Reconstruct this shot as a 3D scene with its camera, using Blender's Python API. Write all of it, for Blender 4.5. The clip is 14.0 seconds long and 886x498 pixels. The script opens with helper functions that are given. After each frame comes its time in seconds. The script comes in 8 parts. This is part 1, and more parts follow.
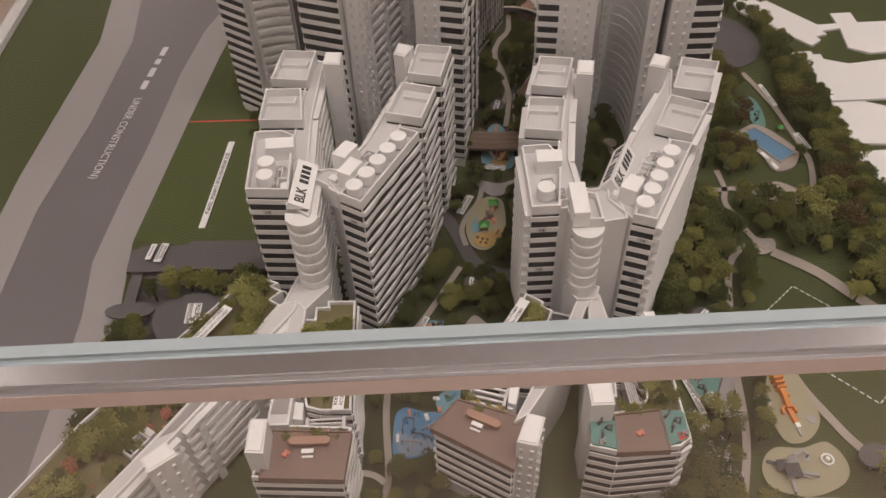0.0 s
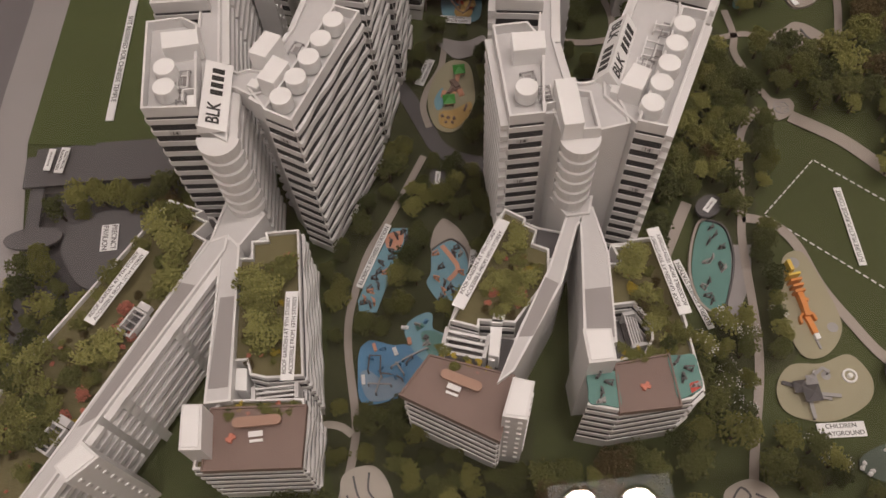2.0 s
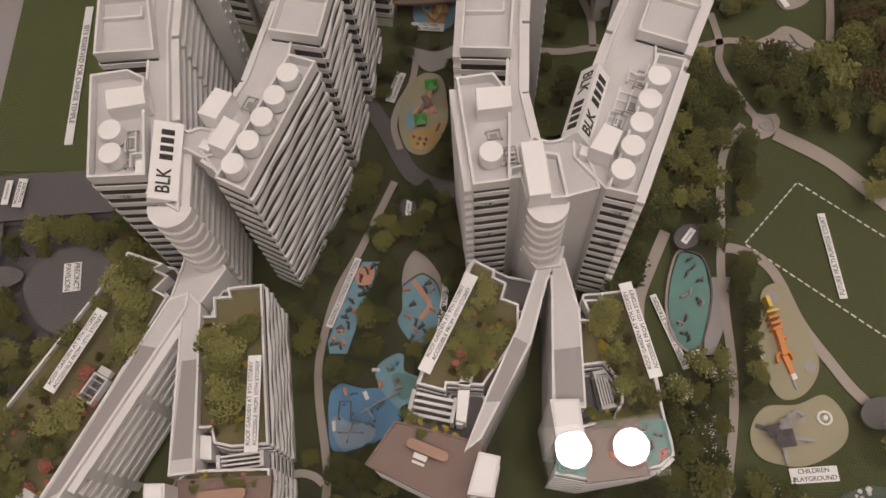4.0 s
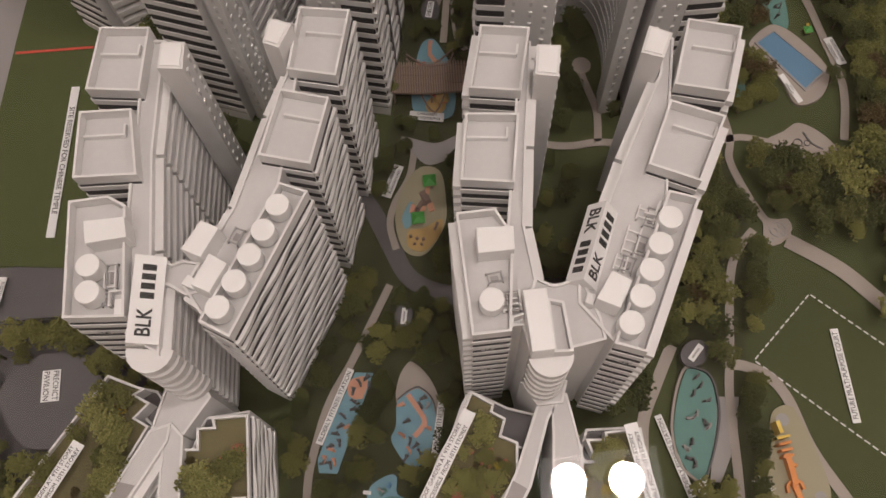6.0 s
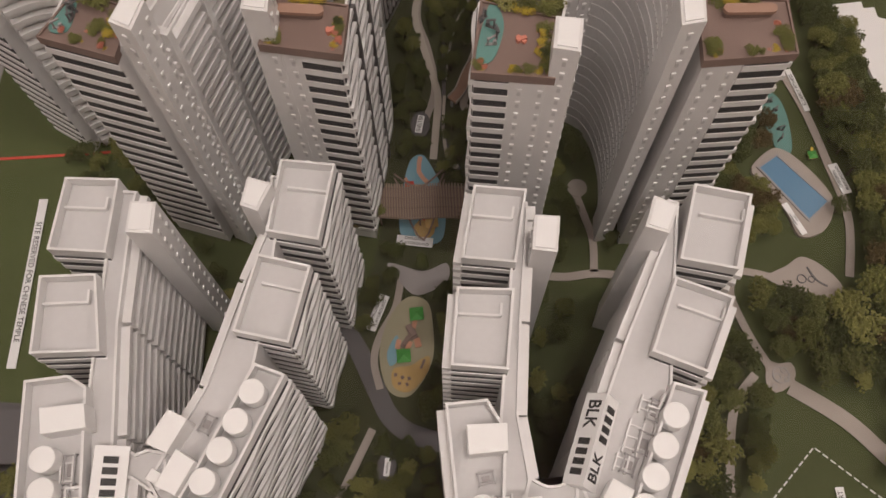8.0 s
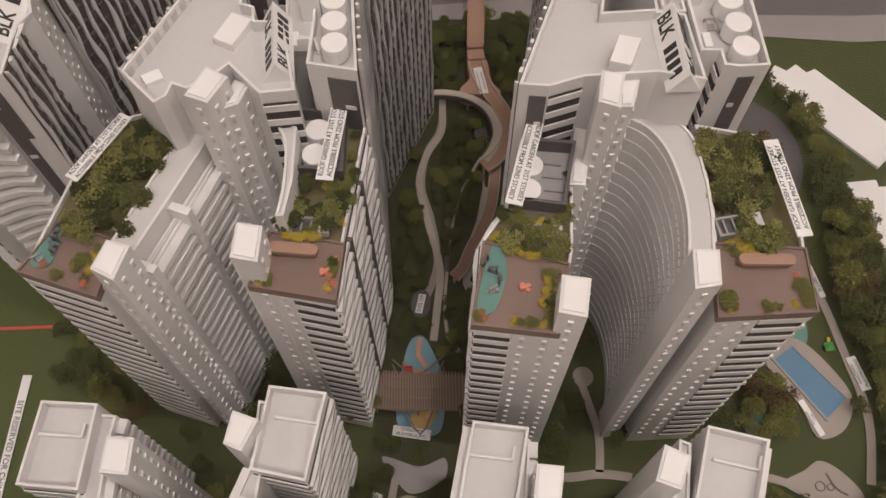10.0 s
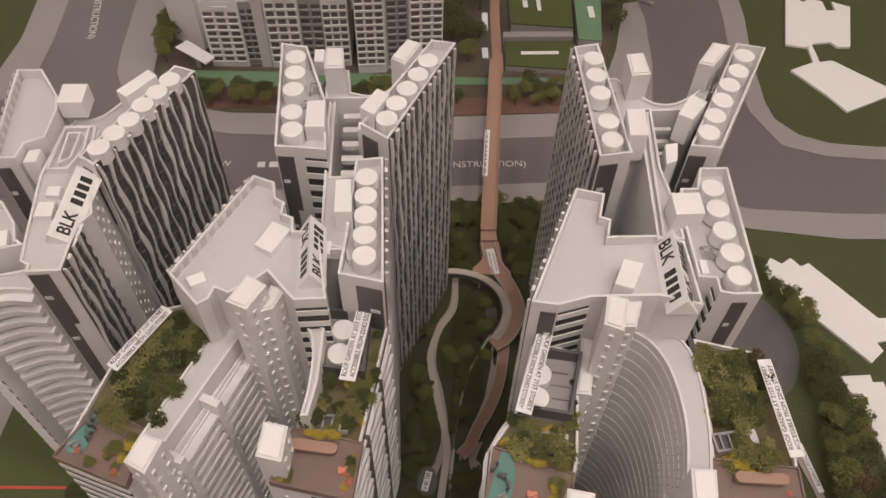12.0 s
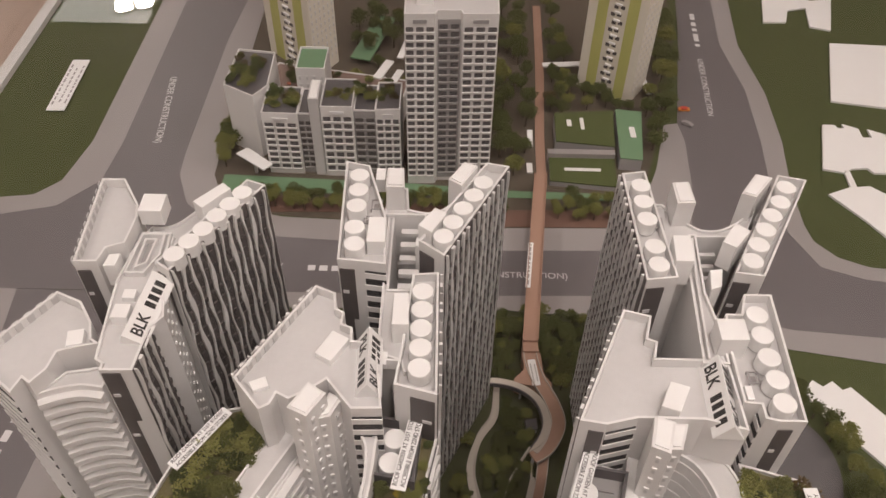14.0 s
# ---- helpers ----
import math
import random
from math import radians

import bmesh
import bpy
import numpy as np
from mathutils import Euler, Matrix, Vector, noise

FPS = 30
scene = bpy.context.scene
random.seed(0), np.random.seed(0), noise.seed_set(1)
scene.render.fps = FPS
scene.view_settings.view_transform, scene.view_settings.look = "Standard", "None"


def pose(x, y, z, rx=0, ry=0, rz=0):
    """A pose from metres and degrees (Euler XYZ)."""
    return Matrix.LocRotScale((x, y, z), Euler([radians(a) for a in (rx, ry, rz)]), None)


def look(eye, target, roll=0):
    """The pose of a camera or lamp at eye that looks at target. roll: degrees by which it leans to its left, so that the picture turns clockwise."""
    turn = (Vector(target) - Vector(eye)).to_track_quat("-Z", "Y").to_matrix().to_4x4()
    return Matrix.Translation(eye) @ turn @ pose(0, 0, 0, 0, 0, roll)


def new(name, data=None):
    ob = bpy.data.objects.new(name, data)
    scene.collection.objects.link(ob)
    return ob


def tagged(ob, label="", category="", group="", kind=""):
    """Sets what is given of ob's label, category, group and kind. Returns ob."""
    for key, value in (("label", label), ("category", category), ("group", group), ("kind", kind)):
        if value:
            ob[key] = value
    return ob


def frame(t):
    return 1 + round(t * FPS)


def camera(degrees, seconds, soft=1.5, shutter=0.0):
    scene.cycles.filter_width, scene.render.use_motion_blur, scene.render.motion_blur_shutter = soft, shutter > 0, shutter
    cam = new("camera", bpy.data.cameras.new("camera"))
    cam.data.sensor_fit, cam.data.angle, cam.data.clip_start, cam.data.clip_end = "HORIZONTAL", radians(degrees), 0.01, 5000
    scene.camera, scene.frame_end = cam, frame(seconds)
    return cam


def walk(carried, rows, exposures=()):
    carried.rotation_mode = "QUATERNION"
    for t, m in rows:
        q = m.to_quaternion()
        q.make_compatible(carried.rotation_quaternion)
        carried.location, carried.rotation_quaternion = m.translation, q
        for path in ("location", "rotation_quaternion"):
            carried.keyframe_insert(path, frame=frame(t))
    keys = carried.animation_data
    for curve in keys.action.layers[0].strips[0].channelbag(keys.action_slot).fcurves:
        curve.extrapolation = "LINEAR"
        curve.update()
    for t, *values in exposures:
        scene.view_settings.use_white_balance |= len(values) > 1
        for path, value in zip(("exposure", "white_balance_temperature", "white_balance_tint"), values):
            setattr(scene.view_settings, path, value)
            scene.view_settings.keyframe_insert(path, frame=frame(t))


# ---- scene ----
cam = camera(57.0, 14.0)
METRES, EYE, TILT, LEAN, TURN = 1.2, 1.2, -42.0, 0.0, 0.0
PATH = [
    (0, (0.005, 0.068, 0.979), (0.009, 1.44, -0.475), -2.6),
    (0.5, (-0.021, 0.182, 0.946), (-0.013, 1.452, -0.599), -2.8),
    (1, (-0.008, 0.238, 0.927), (0.012, 1.399, -0.702), -3.0),
    (1.5, (0.004, 0.288, 0.918), (0.045, 1.333, -0.787), -3.3),
    (2, (0.027, 0.315, 0.92), (0.062, 1.254, -0.846), -4.4),
    (2.5, (0.053, 0.334, 0.942), (0.061, 1.202, -0.86), -6.3),
    (2.7, (0.056, 0.356, 0.954), (0.071, 1.188, -0.865), -5.9),
    (4.8, (0.088, 0.508, 0.958), (0.1, 1.258, -0.896), -6.3),
    (5, (0.085, 0.524, 0.959), (0.098, 1.274, -0.894), -5.9),
    (5.5, (0.086, 0.556, 0.965), (0.098, 1.309, -0.887), -5.7),
    (6, (0.095, 0.597, 0.967), (0.115, 1.349, -0.886), -4.9),
    (6.5, (0.098, 0.64, 0.971), (0.137, 1.396, -0.88), -3.1),
    (7, (0.1, 0.677, 0.972), (0.152, 1.435, -0.878), -2.0),
    (7.2, (0.102, 0.694, 0.972), (0.157, 1.451, -0.879), -1.8),
    (9.3, (0.123, 0.866, 0.989), (0.186, 1.698, -0.829), -0.7),
    (9.5, (0.127, 0.882, 0.991), (0.19, 1.724, -0.822), -0.7),
    (10, (0.128, 0.917, 1.003), (0.187, 1.839, -0.771), -0.6),
    (10.5, (0.127, 0.942, 1.028), (0.189, 1.937, -0.706), -0.1),
    (11, (0.135, 0.958, 1.035), (0.218, 2.006, -0.667), 1.3),
    (11.5, (0.126, 0.95, 1.059), (0.201, 2.071, -0.596), 1.4),
    (12, (0.117, 0.945, 1.084), (0.182, 2.139, -0.519), 1.5),
    (12.5, (0.112, 0.942, 1.095), (0.158, 2.197, -0.461), 1.4),
    (13, (0.105, 0.932, 1.112), (0.124, 2.237, -0.404), 0.9),
    (13.5, (0.102, 0.931, 1.117), (0.104, 2.274, -0.365), 1.0),
    (14, (0.093, 0.934, 1.123), (0.083, 2.313, -0.325), 1.0),
]
walk(cam, [(t, look(eye, target, roll)) for t, eye, target, roll in PATH], exposures=[(0.0, 0.08), (1.5, -0.03), (5.0, -0.04), (9.5, 0.11), (11.0, 0.13), (12.5, 0.18), (14.0, 0.30)])

# ---- light: daylight-white hall, downlights above the display case plus added unseen fill lamps ----
world = bpy.data.worlds.new("hall_air")
scene.world = world
world.use_nodes = True
bg = world.node_tree.nodes["Background"]
bg.inputs[0].default_value = (0.50, 0.44, 0.43, 1)
bg.inputs[1].default_value = 0.25

# first two and the y 8 pair show in the glass; rest added fill
HALL_AND_FILL_LAMPS = [(0.60, 0.97), (0.87, 0.95), (-3.5, 0.2), (-3.5, 1.7), (-3.5, 3.2), (3.8, 0.2), (3.8, 1.7), (3.8, 3.2), (-3.08, 8.0), (-2.90, 8.08), (-1.4, -0.9), (-0.4, -0.9), (0.6, -0.9), (1.6, -0.9)]
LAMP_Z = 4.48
for lx, ly in HALL_AND_FILL_LAMPS:
    ld = bpy.data.lights.new("hall_or_fill_beam", "AREA")
    # east and south fill lamps run stronger to brighten the facades
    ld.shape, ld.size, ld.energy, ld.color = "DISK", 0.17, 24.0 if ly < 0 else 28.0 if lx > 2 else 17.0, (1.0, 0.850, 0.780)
    lo = new("hall_or_fill_beam", ld)
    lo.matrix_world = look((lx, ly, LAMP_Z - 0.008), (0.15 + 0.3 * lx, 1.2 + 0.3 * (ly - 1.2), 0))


# ---- materials ----
def ramp_mix(nt, fac, a, b):
    mx = nt.nodes.new("ShaderNodeMix")
    mx.data_type = "RGBA"
    nt.links.new(fac, mx.inputs[0])
    mx.inputs[6].default_value, mx.inputs[7].default_value = (*a, 1), (*b, 1)
    return mx.outputs[2]


def surface(name, a, b, rough=0.6, fine=220.0, coarse=14.0, bump=0.15, metal=0.0, mixed=0.5, spread=False):
    """A painted, printed or moulded surface: two colours mixed by a fine grain and a coarse mottling."""
    m = bpy.data.materials.new(name)
    m.use_nodes = True
    nt = m.node_tree
    p = nt.nodes["Principled BSDF"]
    tc = nt.nodes.new("ShaderNodeTexCoord")
    n1, n2 = nt.nodes.new("ShaderNodeTexNoise"), nt.nodes.new("ShaderNodeTexNoise")
    n1.inputs["Scale"].default_value, n2.inputs["Scale"].default_value = fine, coarse
    n1.inputs["Detail"].default_value, n2.inputs["Detail"].default_value = 4, 5
    nt.links.new(tc.outputs["Object"], n1.inputs["Vector"])
    nt.links.new(tc.outputs["Object"], n2.inputs["Vector"])
    mm = nt.nodes.new("ShaderNodeMath")
    mm.operation = "MULTIPLY_ADD"
    mm.inputs[1].default_value = mixed
    nt.links.new(n1.outputs[0], mm.inputs[0])
    m2 = nt.nodes.new("ShaderNodeMath")
    m2.operation = "MULTIPLY"
    m2.inputs[1].default_value = 1 - mixed
    nt.links.new(n2.outputs[0], m2.inputs[0])
    nt.links.new(m2.outputs[0], mm.inputs[2])
    fac = mm.outputs[0]
    if spread:
        oi = nt.nodes.new("ShaderNodeObjectInfo")
        m3 = nt.nodes.new("ShaderNodeMath")
        m3.operation = "MULTIPLY_ADD"
        m3.inputs[1].default_value, m3.inputs[2].default_value = 1.1, -0.55
        nt.links.new(oi.outputs["Random"], m3.inputs[0])
        m4 = nt.nodes.new("ShaderNodeMath")
        m4.operation, m4.use_clamp = "ADD", True
        nt.links.new(m3.outputs[0], m4.inputs[0])
        nt.links.new(fac, m4.inputs[1])
        fac = m4.outputs[0]
    nt.links.new(ramp_mix(nt, fac, a, b), p.inputs["Base Color"])
    p.inputs["Roughness"].default_value, p.inputs["Metallic"].default_value = rough, metal
    bp = nt.nodes.new("ShaderNodeBump")
    bp.inputs["Strength"].default_value, bp.inputs["Distance"].default_value = bump, 0.001
    nt.links.new(n1.outputs[0], bp.inputs["Height"])
    nt.links.new(bp.outputs[0], p.inputs["Normal"])
    return m


WHITE = surface("white_styrene", (0.67, 0.66, 0.655), (0.80, 0.79, 0.785), 0.45, 90, 9, 0.05)
CAP = surface("bright_white_card", (0.79, 0.785, 0.78), (0.87, 0.865, 0.86), 0.5, 120, 20, 0.03)
DECK = surface("pale_grey_roof_card", (0.52, 0.51, 0.51), (0.62, 0.61, 0.61), 0.6, 160, 12, 0.05)
DARK = surface("charcoal_grey_paint", (0.068, 0.061, 0.060), (0.125, 0.112, 0.112), 0.5, 130, 16, 0.08)
GLAZE = surface("dark_window_film", (0.018, 0.018, 0.020), (0.045, 0.045, 0.048), 0.6, 60, 30, 0.05)
GREY = surface("mid_grey_paint", (0.30, 0.29, 0.29), (0.38, 0.37, 0.37), 0.6, 130, 12, 0.06)
GRASS = surface("printed_grass", (0.047, 0.060, 0.015), (0.070, 0.084, 0.026), 0.8, 900, 7, 0.25, mixed=0.35)
MOSS = surface("flocked_turf", (0.098, 0.090, 0.042), (0.205, 0.178, 0.090), 0.95, 500, 40, 0.8)
ROAD = surface("printed_asphalt", (0.135, 0.125, 0.130), (0.165, 0.152, 0.158), 0.42, 700, 6, 0.05, mixed=0.4)
PAVE = surface("printed_pavement", (0.28, 0.26, 0.26), (0.34, 0.32, 0.315), 0.45, 600, 8, 0.05)
TIMBER = surface("weathered_timber", (0.26, 0.19, 0.145), (0.36, 0.27, 0.21), 0.7, 260, 30, 0.2)
PATHM = surface("printed_path", (0.30, 0.26, 0.23), (0.42, 0.37, 0.33), 0.6, 300, 25, 0.08)
BROWN = surface("brown_timber_deck", (0.17, 0.115, 0.095), (0.25, 0.175, 0.15), 0.6, 260, 30, 0.2)
TERRA = surface("terracotta_walkway", (0.31, 0.18, 0.13), (0.44, 0.28, 0.21), 0.6, 300, 25, 0.1)
SLATE = surface("dark_grey_roofing", (0.085, 0.08, 0.083), (0.125, 0.118, 0.122), 0.6, 300, 14, 0.1)
INK = surface("black_print", (0.015, 0.015, 0.015), (0.03, 0.03, 0.03), 0.5, 200, 20, 0.0)
PAINT = surface("white_print", (0.62, 0.61, 0.62), (0.75, 0.74, 0.75), 0.5, 200, 20, 0.0)
LABEL = surface("white_label_card", (0.80, 0.80, 0.80), (0.88, 0.88, 0.88), 0.4, 200, 20, 0.0)
WATER = surface("blue_pool_film", (0.10, 0.22, 0.36), (0.16, 0.30, 0.44), 0.15, 90, 25, 0.05)
BLUE = surface("blue_play_mat", (0.06, 0.18, 0.36), (0.13, 0.31, 0.48), 0.6, 60, 30, 0.05)
AQUA = surface("aqua_play_mat", (0.12, 0.28, 0.36), (0.24, 0.42, 0.50), 0.6, 60, 30, 0.05)
TEAL = surface("teal_fitness_mat", (0.08, 0.20, 0.18), (0.15, 0.31, 0.28), 0.6, 60, 30, 0.05)
ORANGE = surface("orange_plastic", (0.60, 0.20, 0.04), (0.75, 0.30, 0.08), 0.4, 90, 30, 0.02)
YELLOW = surface("yellow_plastic", (0.70, 0.48, 0.06), (0.80, 0.58, 0.12), 0.4, 90, 30, 0.02)
SALMON = surface("salmon_play_mat", (0.55, 0.25, 0.16), (0.66, 0.36, 0.25), 0.6, 60, 30, 0.05)
SAND = surface("sand_yellow_mat", (0.30, 0.275, 0.180), (0.39, 0.36, 0.25), 0.7, 90, 30, 0.05)
OCHRE = surface("ochre_play_mat", (0.42, 0.27, 0.09), (0.54, 0.37, 0.15), 0.6, 60, 30, 0.05)
LIME = surface("green_play_roof", (0.06, 0.28, 0.05), (0.10, 0.38, 0.09), 0.5, 60, 30, 0.05)
RED = surface("red_plastic", (0.50, 0.05, 0.03), (0.62, 0.09, 0.06), 0.4, 90, 30, 0.02)
PALEGREEN = surface("pale_green_roof_paint", (0.12, 0.22, 0.12), (0.17, 0.29, 0.17), 0.6, 90, 20, 0.05)
LEAF = surface("dark_green_flock", (0.060, 0.074, 0.020), (0.165, 0.175, 0.052), 0.9, 700, 60, 0.9, spread=True)
LEAF2 = surface("olive_flock", (0.135, 0.142, 0.034), (0.32, 0.315, 0.095), 0.9, 700, 60, 0.9, spread=True)
LEAF3 = surface("rust_flock", (0.08, 0.06, 0.02), (0.19, 0.13, 0.05), 0.9, 700, 60, 0.9, spread=True)
BLOOM = surface("yellow_blossom_flock", (0.45, 0.33, 0.03), (0.62, 0.48, 0.08), 0.9, 700, 60, 0.9)
PINK = surface("coral_blossom_flock", (0.55, 0.17, 0.12), (0.70, 0.30, 0.22), 0.9, 700, 60, 0.9)
BARK = surface("brown_wire_bark", (0.06, 0.045, 0.03), (0.11, 0.08, 0.055), 0.9, 300, 60, 0.5)
LEMON = surface("pale_lime_paint", (0.42, 0.42, 0.12), (0.52, 0.52, 0.20), 0.5, 100, 12, 0.05)
CREAM = surface("cream_paint", (0.66, 0.62, 0.54), (0.75, 0.71, 0.62), 0.5, 100, 12, 0.05)
EARTH = surface("printed_brown_earth", (0.14, 0.075, 0.055), (0.19, 0.11, 0.085), 0.7, 400, 18, 0.1)
STEEL = surface("brushed_steel", (0.55, 0.55, 0.57), (0.7, 0.7, 0.72), 0.28, 300, 20, 0.05, metal=1.0)
PLASTER = surface("hall_plaster", (0.55, 0.52, 0.50), (0.62, 0.59, 0.57), 0.8, 20, 2, 0.1)
CARPET = surface("beige_hall_floor", (0.56, 0.42, 0.35), (0.64, 0.50, 0.42), 0.5, 60, 3, 0.1)


# ---- building blocks of the code ----
def origin(ob):
    v = Vector((0, 0, 0))
    while ob:
        v += ob.location
        ob = ob.parent
    return v


def part(name, bm, material, parent, label="", at=None, smooth=False):
    """Links a bmesh, given in world metres, as one mesh object under a thing or a part."""
    me = bpy.data.meshes.new(name)
    bm.normal_update()
    bm.to_mesh(me)
    bm.free()
    me.transform(Matrix.Translation(-(Vector(at) if at else origin(parent))))
    me.materials.append(material)
    if smooth:
        for f in me.polygons:
            f.use_smooth = True
    ob = new(name, me)
    if parent:
        ob.parent = parent
    elif at:
        ob.location = at
    if label:
        ob["label"] = label
    return ob


def thing(name, x, y, z, label, category, group="", kind=""):
    ob = new(name)
    ob.location = (x, y, z)
    ob.empty_display_size = 0.01
    return tagged(ob, label, category, group, kind)


def single(name, bm, material, at, label, category, group="", kind="", smooth=False):
    return tagged(part(name, bm, material, None, at=at, smooth=smooth), label, category, group, kind)


def turn_of(poly):
    return 1 if sum(a[0] * b[1] - b[0] * a[1] for a, b in zip(poly, poly[1:] + poly[:1])) > 0 else -1


def prism(bm, poly, z0, z1):
    if turn_of(poly) < 0:
        poly = poly[::-1]
    lo = [bm.verts.new((x, y, z0)) for x, y in poly]
    hi = [bm.verts.new((x, y, z1)) for x, y in poly]
    bm.faces.new(hi)
    bm.faces.new(lo[::-1])
    for i in range(len(poly)):
        j = (i + 1) % len(poly)
        bm.faces.new((lo[i], lo[j], hi[j], hi[i]))
    return bm


def inset(poly, d):
    """The outline moved inwards by d."""
    s, out, n = turn_of(poly), [], len(poly)
    for i in range(n):
        a, b, c = (Vector(poly[(i + k) % n]) for k in (-1, 0, 1))
        u, v = (b - a).normalized(), (c - b).normalized()
        nu, nv = Vector((-u.y, u.x)) * s, Vector((-v.y, v.x)) * s
        k = nu + nv
        k = k / max(0.35, k.dot(nu)) if k.length > 1e-4 else nu
        out.append(tuple(b + k * d))
    return out


def ring(bm, poly, z0, z1, thick):
    """A parapet along an outline, thick inwards."""
    if turn_of(poly) < 0:
        poly = poly[::-1]
    inn, n = inset(poly, thick), len(poly)
    v = [[bm.verts.new((*p, z)) for p in q] for q, z in ((poly, z0), (poly, z1), (inn, z1), (inn, z0))]
    for k in range(4):
        for i in range(n):
            j = (i + 1) % n
            bm.faces.new((v[k][i], v[k][j], v[(k + 1) % 4][j], v[(k + 1) % 4][i]))
    return bm


def slab_on(bm, a, b, out, d0, d1, z0, z1, f0=0.0, f1=1.0):
    """A box along the edge a-b, from d0 to d1 outside it."""
    a, b, out = Vector(a), Vector(b), Vector(out)
    p, q = a.lerp(b, f0), a.lerp(b, f1)
    c = [p + out * d0, q + out * d0, q + out * d1, p + out * d1]
    return prism(bm, [tuple(v) for v in c], z0, z1)


def wavy_slab(bm, a, b, out, d0, d1, z0, z1, phase, swing=0.0011, length=0.060):
    """A ledge whose front swings in and out."""
    a, b, out = Vector(a), Vector(b), Vector(out)
    n = max(4, int((b - a).length / 0.005))
    rows = []
    for i in range(n + 1):
        p = a.lerp(b, i / n)
        d = d1 + swing * math.sin(phase + (b - a).length * i / n / length * 2 * math.pi)
        rows.append([bm.verts.new((*(p + out * e), z)) for e, z in ((d0, z0), (d, z0), (d, z1), (d0, z1))])
    for r, s in zip(rows, rows[1:]):
        for k in range(4):
            bm.faces.new((r[k], s[k], s[(k + 1) % 4], r[(k + 1) % 4]))
    bm.faces.new(rows[0])
    bm.faces.new(rows[-1][::-1])
    return bm


def box(bm, x, y, z, sx, sy, sz, yaw=0.0):
    """A box with its base centre at x, y, z."""
    c, s = math.cos(yaw), math.sin(yaw)
    return prism(bm, [(x + c * u * sx / 2 - s * v * sy / 2, y + s * u * sx / 2 + c * v * sy / 2) for u, v in ((-1, -1), (1, -1), (1, 1), (-1, 1))], z, z + sz)


def drum(bm, x, y, z, r, h, n=28, lip=0.0006):
    """A drum with a rounded rim."""
    prof = [(r, 0), (r, h - lip), (r - lip, h)]
    rows = [[bm.verts.new((x + q * math.cos(2 * math.pi * i / n), y + q * math.sin(2 * math.pi * i / n), z + k)) for i in range(n)] for q, k in prof]
    for a, b in zip(rows, rows[1:]):
        for i in range(n):
            bm.faces.new((a[i], a[(i + 1) % n], b[(i + 1) % n], b[i]))
    bm.faces.new(rows[-1])
    bm.faces.new(rows[0][::-1])
    return bm


STOREY = 0.0187
KEEP_OFF = []


def edges_of(poly):
    s, n = turn_of(poly), len(poly)
    for i in range(n):
        a, b = Vector(poly[i]), Vector(poly[(i + 1) % n])
        d = (b - a).normalized()
        yield i, a, b, Vector((d.y, -d.x)) * s


